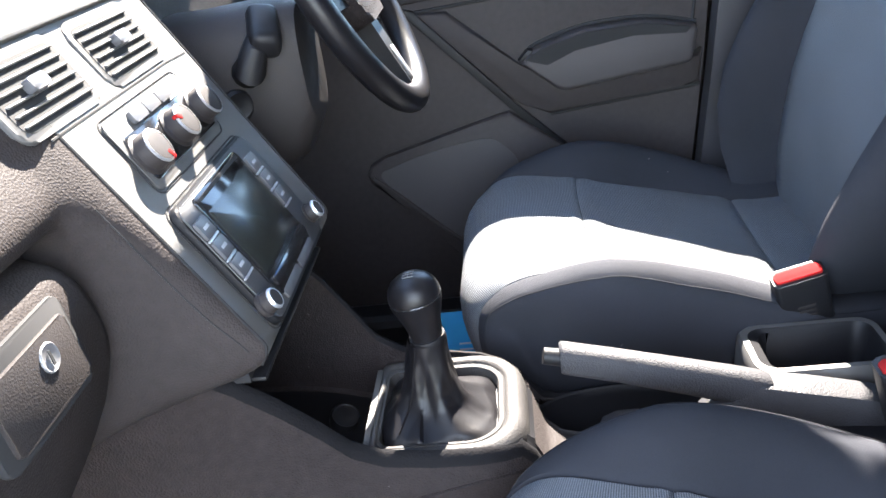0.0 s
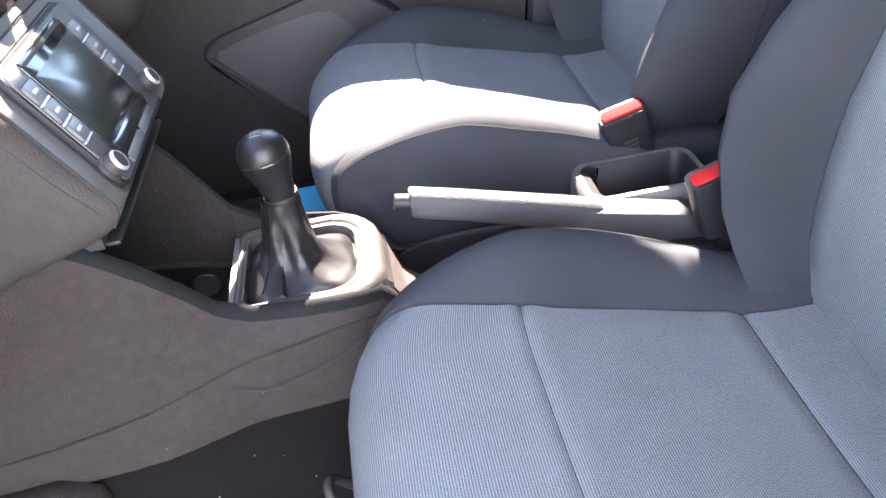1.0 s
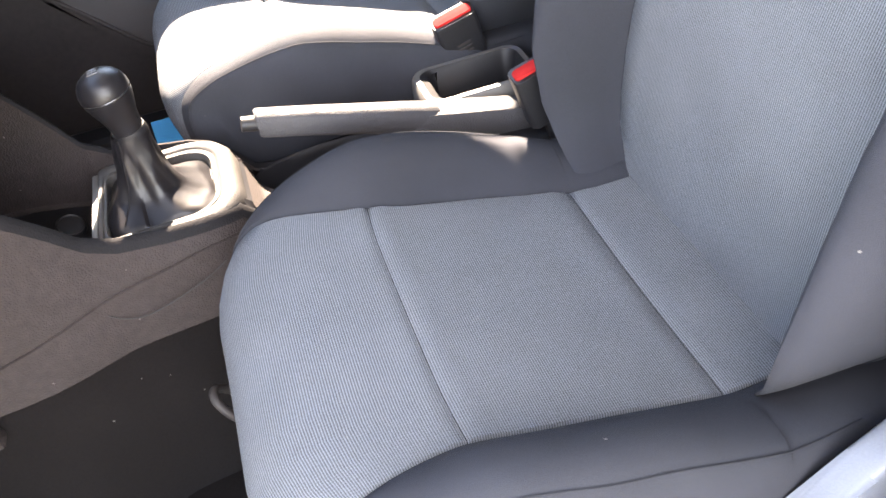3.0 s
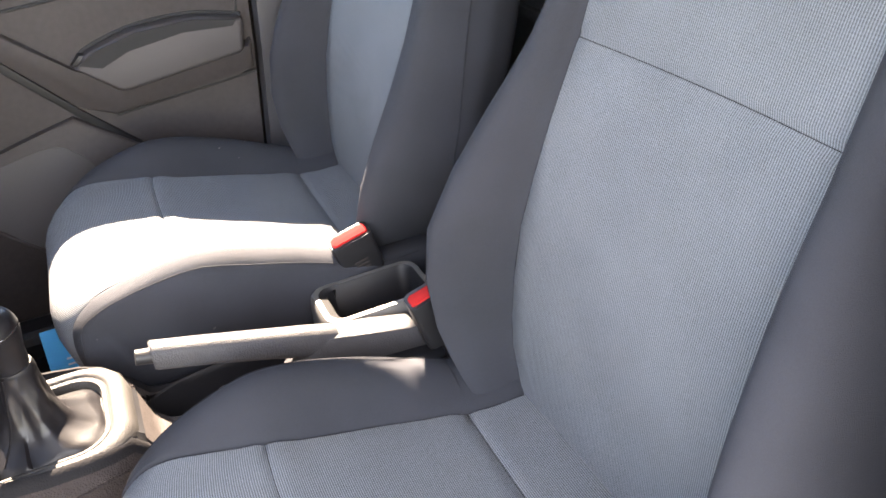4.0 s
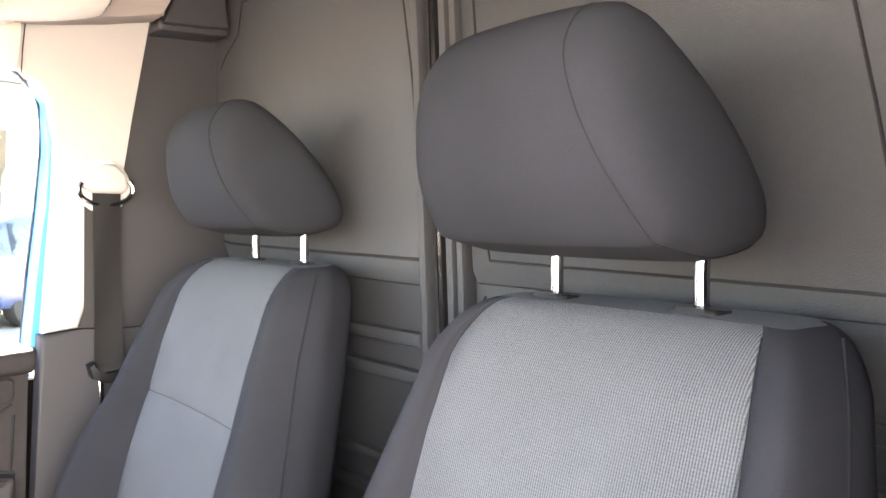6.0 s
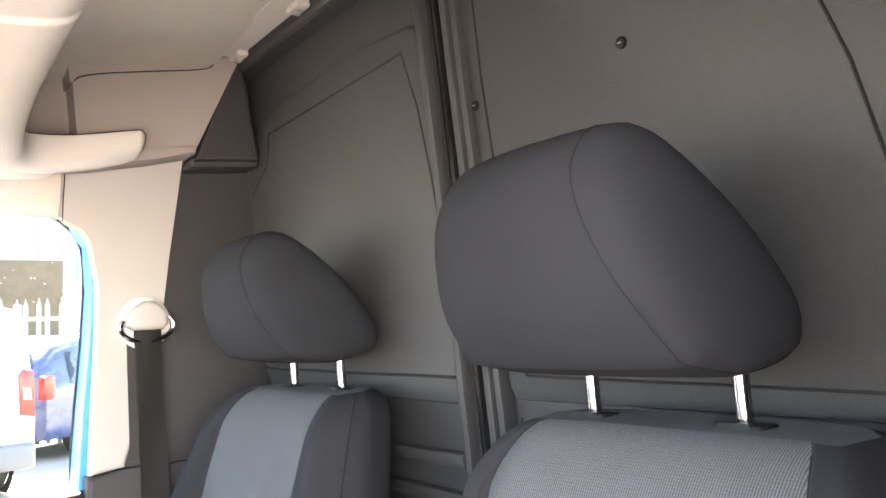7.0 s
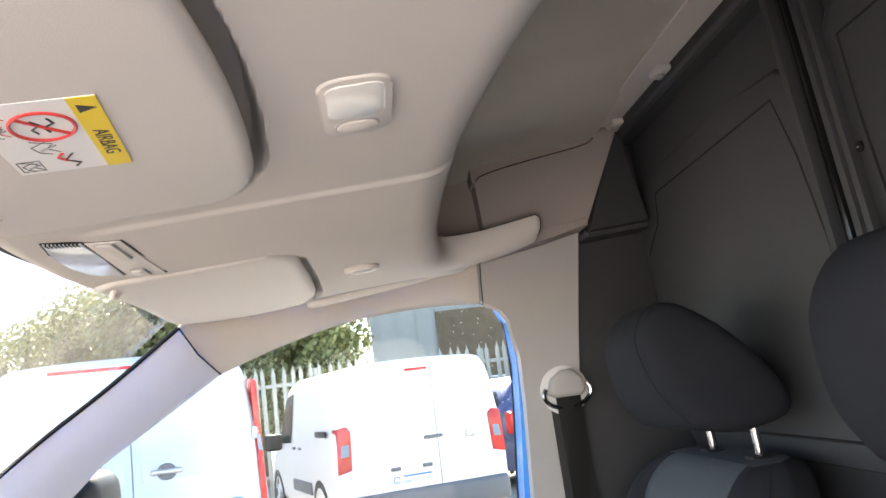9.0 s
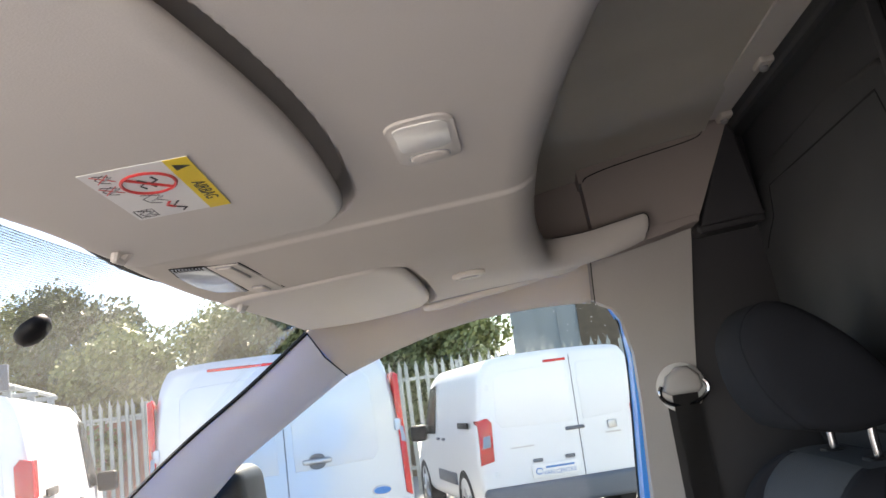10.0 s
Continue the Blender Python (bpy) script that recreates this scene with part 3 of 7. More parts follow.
def build_seat(side, label):
    seat = thing("car_seat", label, "car seat", (0, side * SEAT_Y, 0.006 if side > 0 else 0.0), "front seats")
    off = -0.010 if side > 0 else 0.020
    # cushion
    rows = dense(cushion_rows(), 3)
    if side > 0:        # the driver's cushion reaches further forward
        rows = [[(x - 0.024 * min(1.0, max(0.0, (0.60 - x) / 0.30)), y, z + 0.014) for x, y, z in r] for r in rows]
    mid = len(rows[0]) // 2
    n_ins = 7
    path = np.r_[0, np.cumsum(np.linalg.norm(np.diff(np.array([r[mid] for r in rows]), axis=0), axis=1))]
    cushion = part("seat_cushion", sheet(bmesh.new(), rows, keep=lambda i, j: mid - n_ins <= j < mid + n_ins, uv=lambda i, j: (path[i], rows[i][j][1])), M["insert"], seat, "ribbed grey cloth cushion centre")
    for s in (0, -1):
        flank = sheet(bmesh.new(), rows, keep=lambda i, j: j < mid - n_ins if s == 0 else j >= mid + n_ins)
        edge = [r[s] for r in rows]
        y = edge[15][1]
        foot = [(0.27, y * 0.97, 0.575), (0.45, y * 0.985, 0.560), (0.73, y * 0.97, 0.575)]
        low = curve(foot, len(edge))
        band = [[tuple(e), tuple(0.6 * np.array(e) + 0.4 * l + np.array((0, 0.004 * np.sign(y), 0))), tuple(l)] for e, l in zip(edge, low)]
        sheet(flank, band)
        bmesh.ops.remove_doubles(flank, verts=flank.verts, dist=1e-5)
        part("bolster", flank, M["bolster"], cushion, "dark cloth side bolster")
    # backrest
    rows_b = back_rows(side)
    n = len(rows_b[0])
    def front(i, j):
        return (j < n_ins or j >= n - n_ins) and i >= 1
    heights = np.r_[0, np.cumsum([np.linalg.norm(np.subtract(rows_b[i + 1][0], rows_b[i][0])) for i in range(len(rows_b) - 1)])]
    backrest = part("backrest", sheet(bmesh.new(), rows_b, closed=True, keep=front, uv=lambda i, j: (rows_b[i][j % n][1], heights[i])), M["insert"], seat, "ribbed grey cloth backrest centre")
    rest = sheet(bmesh.new(), rows_b, closed=True, keep=lambda i, j: not front(i, j))
    part("bolster", rest, M["bolster"], backrest, "dark cloth side bolsters")
    cap = bmesh.new()
    cap.faces.new([cap.verts.new(p) for p in rows_b[-1]])
    part("top_panel", cap, M["insert"], backrest)
    # seams stitched along the side of the backrest
    for s in (-1, 1):
        line = [(p[0], s * (p[1] + 0.0004), z) for z in np.linspace(0.70, 1.318, 30) for p in [inboard_section(z, side)[21] if s == -side else back_section(z)[21]]]
        part("seam", tube(line, 0.0013, 5), M["thread"], backrest)
    # sewn seams across and along the cloth
    def seam(points, parent, r=0.0006):
        part("seam", tube(points, r, 5), M["thread"], parent)
    for i in (30, 51):
        seam([rows[i][j] for j in range(mid - n_ins, mid + n_ins + 1)], cushion)
    for j in (mid - n_ins, mid + n_ins):
        seam([rows[i][j] for i in range(6, len(rows))], cushion, 0.0007)
    for j in (5, len(rows[0]) - 6):
        seam([tuple(p) for p in curve([rows[i][j] for i in range(9, len(rows) - 6, 3)], 60)], cushion, 0.0011)
    k = 1 + BACK_Z.index(1.121)
    seam([rows_b[k][j % n] for j in range(-n_ins, n_ins + 1)], backrest)
    for j in (-n_ins, n_ins):
        seam([rows_b[i][j % n] for i in range(2, len(rows_b) - 2)], backrest, 0.0009)
    # headrest with posts
    hr = headrest_rows()
    lift = Matrix.Translation((0.012, off, -0.002) if side > 0 else (-0.006, off + 0.005, 0))
    px = 0.012 if side > 0 else 0.005
    head = part("headrest", moved(sheet(bmesh.new(), hr, closed=True, caps=True), lift), M["bolster"], seat, "dark cloth padded headrest")
    seam_line = headrest_seam(hr)
    part("seam", moved(tube(seam_line + seam_line[:1], 0.0008, 5, caps=False), lift), M["thread"], head)
    for y in (off - 0.079, off + 0.079):
        part("post", tube([(0.908 + px, y, 1.300), (0.909 + px, y, 1.35), (0.914 + px, y, 1.41)], 0.0062, 14), M["chrome"], head, "chromed headrest post")
        g = prism([(0.909 + px + a, y + b) for a, b in rounded(0.016, 0.023, 0.010)], "z", 1.310, 1.3245, 0.004)
        moved(g, Matrix.Translation((0.909, y, 1.33)) @ pose(0, 0, 0, 0, 8, 0) @ Matrix.Translation((-0.909, -y, -1.33)))
        part("post_guide", g, M["black"], backrest)
    # moulded cover along the door side of the cushion
    y = side * 0.268
    cover = prism([(0.34, 0.560), (0.42, 0.585), (0.52, 0.622), (0.60, 0.672), (0.655, 0.738), (0.70, 0.772), (0.76, 0.775), (0.80, 0.745), (0.80, 0.56), (0.60, 0.50), (0.36, 0.50)], "y", y - 0.016, y + 0.016, 0.008, 3)
    cover = part("side_cover", cover, M["cover"], seat, "dark blue-grey moulded seat side cover")
    for k in range(4):
        part("rib", boxed((0.700 + 0.014 * k, y + side * 0.015, 0.700), (0.707 + 0.014 * k, y + side * 0.019, 0.752), 0.0012), M["black"], cover)
    # runner and frame
    part("seat_base", boxed((0.26, -0.20, 0.44), (0.76, 0.20, 0.60), 0.02), M["black"], seat)
    for s in (-1, 1):
        part("runner", boxed((0.20, s * 0.17 - 0.02, 0.415), (0.80, s * 0.17 + 0.02, 0.45), 0.005), M["silver"], seat)
    return seat


driver_seat = build_seat(1, "grey ribbed cloth driver's seat with dark bolsters")
passenger_seat = build_seat(-1, "grey ribbed cloth passenger seat with dark bolsters")

# ---- dashboard ----
F_O, F_U, F_N = Vector((0.0396, 0, 0.954)), Vector((-0.496, 0, 0.868)), Vector((0.868, 0, 0.496))
# a pose whose x runs across the fascia, y up it and z out of it
FASCIA = Matrix(((0, F_U.x, F_N.x, F_O.x), (1, 0, 0, -0.009), (0, F_U.z, F_N.z, F_O.z), (0, 0, 0, 1)))


def plate(w, h, r, a, b, y, s, bevel=0.0):
    """A rounded plate on the fascia, from a to b out of it, about the place (y, s)."""
    return moved(prism([(u + y, v + s) for u, v in rounded(w, h, r)], "z", a, b, bevel), FASCIA)


dash = thing("dashboard", "dark grey moulded plastic dashboard lit by the sun", "dashboard")
CENTRE = [(-0.62, 1.150), (-0.40, 1.215), (-0.20, 1.244), (-0.145, 1.246), (-0.122, 1.232), (-0.090, 1.181), (-0.040, 1.094), (0.000, 1.024), (0.040, 0.954), (0.050, 0.934), (0.042, 0.916), (0.0, 0.900), (-0.12, 0.88), (-0.40, 0.86), (-0.62, 0.86)]
GLOVE = [(-0.62, 1.150), (-0.40, 1.205), (-0.22, 1.228), (-0.150, 1.222), (-0.118, 1.195), (-0.088, 1.155), (-0.060, 1.110), (-0.065, 1.088), (-0.094, 1.076), (-0.106, 1.020), (-0.112, 0.950), (-0.132, 0.885), (-0.18, 0.835), (-0.32, 0.80), (-0.62, 0.82)]
WHEELWARD = [(-0.62, 1.150), (-0.42, 1.22), (-0.30, 1.262), (-0.22, 1.255), (-0.175, 1.225), (-0.165, 1.180), (-0.165, 1.130), (-0.165, 1.070), (-0.172, 1.010), (-0.185, 0.950), (-0.21, 0.890), (-0.25, 0.845), (-0.30, 0.82), (-0.45, 0.81), (-0.62, 0.82)]


def dash_rows(side, ys):
    rows = []
    for y in ys:
        far = GLOVE if side < 0 else WHEELWARD
        t = min(1.0, max(0.0, (abs(y) - 0.146) / (0.058 if side < 0 else 0.05)))
        t = t * t * (3 - 2 * t)
        prof = np.array(CENTRE) * (1 - t) + np.array(far) * t
        rows.append([(x, y, z) for x, z in curve(prof, 57)])
    return rows


part("centre_fascia", sheet(bmesh.new(), dash_rows(-1, np.linspace(-0.146, 0.146, 5))), M["fascia"], dash, "grey plastic centre stack")
part("passenger_side", sheet(bmesh.new(), dash_rows(-1, [-0.1462, -0.1482, -0.151, -0.155, -0.160, -0.166, -0.172, -0.178, -0.184, -0.190, -0.196, -0.204, -0.212, -0.24, -0.30, -0.45, -0.60, -0.72])), M["dash"], dash, "grained dark plastic dashboard pad")
part("driver_side", sheet(bmesh.new(), dash_rows(1, [0.1462, 0.150, 0.158, 0.168, 0.18, 0.197, 0.30, 0.45, 0.60, 0.72])), M["dash"], dash)
# a fine parting line along both edges of the stack
for y in (-0.148, 0.148):
    line = [(x, y, z) for x, z in curve(np.array(CENTRE[3:11]), 30)]
    part("parting_line", tube(line, 0.0016, 5), M["void"], dash)
# creases between the stack's flank, the lower panel and the console
crease = []
for k, y in zip(range(25, 38), np.linspace(-0.1745, -0.1565, 13)):
    crease.append(dash_rows(-1, [y])[0][k])
part("crease", tube([tuple(p) for p in curve(crease, 40)], 0.0008, 6), M["void"], dash)
part("crease", tube([tuple(p) for p in curve([(-0.100, -0.163, 0.868), (-0.064, -0.160, 0.887), (-0.030, -0.156, 0.901), (0.000, -0.150, 0.908)], 24)], 0.0011, 6), M["void"], dash)
part("vent_shelf", moved(boxed((-0.155, 0.296, -0.004), (0.145, 0.306, 0.006), 0.003), FASCIA), M["fascia"], dash)

# glovebox lid with its latch
lid = bmesh.new()
lid_rows = []
LID = [(-0.130, 1.080), (-0.092, 1.079), (-0.064, 1.066), (-0.053, 1.034), (-0.058, 0.970), (-0.082, 0.900), (-0.110, 0.866), (-0.160, 0.860)]
def lid_edge(z):
    """How far the lid's inboard edge swings in or out at a height."""
    return table(z, [(0.86, -0.080), (0.89, -0.066), (0.915, -0.036), (0.934, -0.014), (0.979, 0.002), (1.03, -0.010), (1.06, -0.022), (1.092, -0.046)])


for y, inset in ((-0.188, 0.022), (-0.1895, 0.010), (-0.194, 0.003), (-0.204, 0.0), (-0.29, 0), (-0.42, 0), (-0.56, 0), (-0.69, 0.002)):
    fade = min(1.0, max(0.0, (y + 0.30) / 0.10))
    lid_rows.append([(x - inset, y + lid_edge(z) * fade, z) for x, z in curve(LID, 31)])
glovebox = part("glovebox_lid", sheet(lid, lid_rows), M["dash"], dash, "grained dark plastic glovebox lid")
part("lid_gap", tube([(x + 0.002, -0.1845 + lid_edge(z), z) for x, z in curve([(-0.105, 1.075), (-0.096, 1.060), (-0.098, 1.010), (-0.104, 0.955), (-0.126, 0.885), (-0.145, 0.862)], 30)], 0.0035, 6), M["void"], glovebox)
latch_m = Matrix.Translation((-0.0535, -0.304, 1.020)) @ pose(0, 0, 0, 0, 84, 0)
part("latch_recess", moved(prism(rounded(0.036, 0.060, 0.008), "z", -0.004, 0.0036, 0.002), latch_m), M["void"], glovebox)
part("latch_plate", moved(prism([(u + 0.003, v + 0.002) for u, v in rounded(0.026, 0.050, 0.004)], "z", 0.001, 0.0075, 0.002), latch_m), M["shroud"], glovebox, "smooth grey latch plate")
part("lock_ring", moved(turned([(0.0110, 0.0), (0.0110, 0.0100), (0.0101, 0.0108), (0.0090, 0.0102), (0.0, 0.0100)], (-0.006, 0.018, -0.002)), latch_m), M["lock"], glovebox, "silver lock barrel")
part("key_slot", moved(boxed((-0.0115, 0.0168, 0.0095), (-0.0005, 0.0192, 0.0086)), latch_m), M["void"], glovebox)
# three small sensor slots on the passenger pad
for k in range(3):
    part("slot", moved(boxed((-0.0042, -0.0016, -0.003), (0.0042, 0.0016, 0.0012), 0.001), Matrix.Translation((-0.0690 - 0.0020 * k, -0.206 + 0.009 * k, 1.124 + 0.003 * k)) @ pose(0, 0, 0, 0, 58, 30)), M["void"], dash)


def air_vent(y0, y1, lean):
    vent = part("air_vent", plate((y1 - y0) / 2 + 0.008, 0.036, 0.014, -0.004, 0.0018, (y0 + y1) / 2, 0.256, 0.0028), M["fascia"], dash, "air vent with dark slats")
    part("vent_throat", plate((y1 - y0) / 2, 0.0285, 0.010, -0.02, 0.0024, (y0 + y1) / 2, 0.256), M["void"], vent)
    for k in range(6):
        s = 0.2340 + k * 0.0092
        slat = moved(box(bmesh.new(), (y0 + 0.004, -0.0010, -0.0042), (y1 - 0.004, 0.0010, 0.0042), 0.0008), Matrix.Translation((0, s, 0.0016)) @ pose(0, 0, 0, 28, 0, 0))
        part("slat", moved(slat, FASCIA), M["fascia"], vent)
    tab = moved(prism(rounded(0.013, 0.006, 0.003), "z", 0.0, 0.009, 0.002), Matrix.Translation(((y0 + y1) / 2 + lean, 0.257, 0.003)))
    part("vent_tab", moved(tab, FASCIA), M["grey_btn"], vent)
    return vent


air_vent(-0.170, -0.052, -0.008)
air_vent(-0.014, 0.104, 0.0)

# fine joints round the panels of the stack
def outline(w, h, r, y, t, z):
    return [FASCIA @ Vector((u + y, v + t, z)) for u, v in rounded(w, h, r, 6)]


for w, h, r, y, t in ((0.0925, 0.0395, 0.011, 0.001, 0.168), (0.1085, 0.0720, 0.013, -0.004, 0.046)):
    line = outline(w, h, r, y, t, 0.0006)
    part("joint", tube(line + line[:1], 0.0010, 5, caps=False), M["void"], dash)
part("joint", tube([FASCIA @ Vector((y, 0.2165 - 0.05 * max(0.0, abs(y + 0.02) - 0.12), 0.0003)) for y in np.linspace(-0.150, 0.150, 25)], 0.0013, 5), M["void"], dash)
# climate panel
climate = part("climate_panel", plate(0.090, 0.037, 0.010, 0.0, 0.003, 0.001, 0.168, 0.002), M["fascia"], dash, "climate control panel with three knobs")
part("panel_face", plate(0.083, 0.0225, 0.006, 0.001, 0.0042, 0.002, 0.162, 0.001), M["gloss"], climate, "shiny panel face")
for k in range(3):
    part("button", plate(0.0145, 0.0062, 0.002, 0.002, 0.0075, -0.030 + 0.031 * k, 0.1935, 0.0015), M["grey_btn"], climate)
for y in (-0.068, 0.006, 0.076):
    knob = moved(turned([(0.0205, 0.0), (0.0205, 0.002), (0.0178, 0.004), (0.0172, 0.015), (0.0160, 0.0175), (0.0138, 0.0182), (0.0, 0.0176)], (y, 0.162, 0.0035)), FASCIA)
    k_ob = part("knob", knob, M["shroud"], climate, "round dark knob with a bright rim")
    part("knob_rim", moved(turned([(0.0170, 0.0160), (0.0172, 0.0168), (0.0162, 0.0180), (0.0154, 0.0182)], (y, 0.162, 0.0035), n=32, caps=False), FASCIA), M["silver"], climate)
    a = {-0.068: -70, 0.006: 150, 0.076: 100}[y]
    if y < 0.05:
        mark = moved(boxed((0.009, -0.0022, 0.013), (0.0180, 0.0022, 0.0190), 0.001), Matrix.Translation((y, 0.162, 0.0035)) @ pose(0, 0, 0, 0, 0, a))
        part("pointer", moved(mark, FASCIA), M["red"], climate, "red pointer mark")

# radio
radio = part("radio", plate(0.106, 0.0695, 0.012, -0.004, 0.008, -0.004, 0.046, 0.004), M["black"], dash, "touch screen radio")
part("trim_ring", plate(0.103, 0.066, 0.010, 0.004, 0.0095, -0.004, 0.046, 0.002), M["radio_grey"], radio)
part("bezel", plate(0.0655, 0.0600, 0.006, 0.006, 0.0115, -0.012, 0.0490, 0.0015), M["gloss"], radio, "shiny black bezel")
part("screen", plate(0.0600, 0.0385, 0.002, 0.008, 0.0122, -0.012, 0.0525, 0.0004), M["screen"], radio, "dark switched-off screen")
part("disc_slot", plate(0.058, 0.0018, 0.0012, 0.008, 0.0128, -0.012, 0.1035), M["void"], radio)
part("chin", plate(0.0615, 0.0052, 0.002, 0.008, 0.0150, -0.012, 0.0035, 0.002), M["gloss"], radio)
for side in (-1, 1):
    for k in range(3):
        s = 0.040 + 0.0225 * k
        btn = part("button", plate(0.0115, 0.0095, 0.002, 0.006, 0.0125, -0.012 + side * 0.0815, s, 0.0015), M["grey_btn"], radio)
        part("legend", plate(0.0055, 0.0016, 0.0005, 0.012, 0.0128, -0.012 + side * 0.0815, s), M["label_grey"], radio)
        part("edge_light", plate(0.0115, 0.0010, 0.0006, 0.006, 0.0118, -0.012 + side * 0.0815, s - 0.0112), M["silver"], radio)
for y in (-0.108, 0.091):
    part("volume_knob", moved(turned([(0.0120, 0.0), (0.0120, 0.004), (0.0104, 0.005), (0.0100, 0.0135), (0.0090, 0.0155), (0.0, 0.0152)], (y, 0.0005, 0.007)), FASCIA), M["shroud"], radio)
    part("knob_rim", moved(turned([(0.0102, 0.0130), (0.0104, 0.0142), (0.0092, 0.0162), (0.0082, 0.0162)], (y, 0.0005, 0.007), caps=False), FASCIA), M["silver"], radio)
for k in range(2):
    part("key", plate(0.028, 0.0045, 0.0015, 0.006, 0.0118, -0.043 + 0.062 * k, -0.0135, 0.001), M["grey_btn"], radio)
# open storage slot under the radio
part("slot_frame", boxed((0.026, -0.142, 0.894), (0.040, 0.124, 0.899), 0.002), M["black"], dash, "thin lip of the open slot")
part("slot_hollow", boxed((-0.06, -0.130, 0.886), (0.020, 0.122, 0.910)), M["void"], dash)

# steering column shroud, stalk, ignition
column = thing("steering_column", "dark plastic steering column shroud with a stalk", "steering column")
sh_rows = []
for x, hw, zt, zb in ((-0.20, 0.092, 1.150, 0.915), (-0.12, 0.088, 1.150, 0.912), (-0.05, 0.080, 1.155, 0.920), (-0.005, 0.074, 1.155, 0.945), (0.02, 0.064, 1.150, 0.990)):
    zc, hz = (zt + zb) / 2, (zt - zb) / 2
    sh_rows.append([(x, 0.358 + hw * math.copysign(abs(math.cos(a)) ** 0.6, math.cos(a)), zc + hz * math.copysign(abs(math.sin(a)) ** 0.7, math.sin(a))) for a in np.linspace(0, 2 * math.pi, 29)[:-1]])
part("shroud", sheet(bmesh.new(), sh_rows, closed=True, caps=True), M["shroud"], column)
part("ignition_barrel", turned([(0.021, 0.0), (0.021, 0.008), (0.017, 0.012), (0.012, 0.010), (0.0, 0.010)], (-0.070, 0.278, 1.040), (0.5, -0.86, 0)), M["black"], column)
st = tube([(-0.055, 0.300, 1.075), (-0.035, 0.255, 1.085), (-0.028, 0.262, 1.105), (-0.022, 0.285, 1.122)], [0.022, 0.019, 0.017, 0.015], 12)
part("indicator_stalk", st, M["black"], column)
part("stalk_paddle", moved(boxed((-0.020, -0.042, -0.018), (0.020, 0.034, 0.020), 0.012, 3), Matrix.Translation((-0.018, 0.292, 1.128)) @ pose(0, 0, 0, 28, 12, 20)), M["black"], column)
part("knee_flap", moved(boxed((-0.012, -0.045, -0.012), (0.012, 0.045, 0.012), 0.008, 3), Matrix.Translation((-0.06, 0.43, 0.915)) @ pose(0, 0, 0, 20, 0, -25)), M["shroud"], column)
# instrument hood and the pale pillar trim beside the dash
part("instrument_hood", prism([(-0.36, 1.24), (-0.20, 1.33), (-0.13, 1.325), (-0.17, 1.20), (-0.34, 1.20)], "y", 0.19, 0.52, 0.02), M["dash"], dash)

# steering wheel
wheel = thing("steering_wheel", "black three-spoke steering wheel with a silver inlay", "steering wheel")
WC = Vector((0.078, 0.366, 1.165))
WM = Matrix.Translation(WC) @ pose(0, 0, 0, 0, 65, 0) @ pose(0, 0, 0, 0, 0, 0)
rb = bmesh.new()
rr = []
for a in np.linspace(0, 2 * math.pi, 65)[:-1]:
    rr.append([((0.178 + 0.0190 * math.cos(b)) * math.cos(a), (0.178 + 0.0190 * math.cos(b)) * math.sin(a), 0.0175 * math.sin(b)) for b in np.linspace(0, 2 * math.pi, 15)[:-1]])
rr.append(rr[0])
sheet(rb, rr, closed=True)
bmesh.ops.remove_doubles(rb, verts=rb.verts, dist=1e-5)
part("rim", moved(rb, WM), M["leather"], wheel)
part("hub", moved(prism(rounded(0.062, 0.075, 0.03), "z", -0.035, 0.018, 0.012, 3), WM), M["dash_dark"], wheel)
for a, w in ((0, 0.017), (90, 0.022), (270, 0.022)):
    arm = [(0.05, -w * 1.5), (0.10, -w), (0.170, -w * 1.15), (0.170, w * 1.15), (0.10, w), (0.05, w * 1.5)]
    sp = part("spoke", moved(moved(prism(arm, "z", -0.016, 0.006, 0.004), pose(0, 0, 0, 0, 0, a)), WM), M["black"], wheel)
    inlay = [(0.105, -w * 0.30), (0.150, -w * 0.36), (0.158, 0.0), (0.150, w * 0.36), (0.105, w * 0.30)]
    part("inlay", moved(moved(prism(inlay, "z", 0.004, 0.0095, 0.002), pose(0, 0, 0, 0, 0, a)), WM), M["silver"], wheel, "silver spoke inlay")

# pedals and footwell side
for y in (0.30, 0.42):
    ped = thing("pedal", "black rubber-faced pedal in the footwell", "pedal", group="pedals")
    part("pad", moved(boxed((-0.006, -0.028, -0.035), (0.006, 0.028, 0.035), 0.004), Matrix.Translation((-0.32, y, 0.57)) @ pose(0, 0, 0, 0, -30, 0)), M["rubber"], ped)
    part("arm", tube([(-0.33, y, 0.58), (-0.40, y, 0.68), (-0.44, y, 0.85)], 0.007, 8), M["black"], ped)

# ---- centre console ----
console = thing("centre_console", "dark grained plastic centre console and tunnel", "console")
STATIONS = [(-0.30, 0.99, 0.70, 0.150), (-0.10, 0.955, 0.70, 0.146), (-0.035, 0.918, 0.70, 0.141), (0.000, 0.892, 0.70, 0.136), (0.035, 0.856, 0.70, 0.126), (0.065, 0.818, 0.70, 0.115), (0.088, 0.786, 0.70, 0.107),
            (0.092, 0.782, 0.732, 0.106), (0.120, 0.766, 0.733, 0.102), (0.17, 0.757, 0.734, 0.098), (0.215, 0.752, 0.735, 0.093), (0.240, 0.747, 0.738, 0.084), (0.258, 0.740, 0.738, 0.070), (0.272, 0.724, 0.724, 0.068), (0.285, 0.702, 0.702, 0.074), (0.31, 0.690, 0.690, 0.085),
            (0.40, 0.686, 0.686, 0.10), (0.60, 0.684, 0.684, 0.10), (0.90, 0.680, 0.680, 0.10)]
con_rows, in_rows = [], []
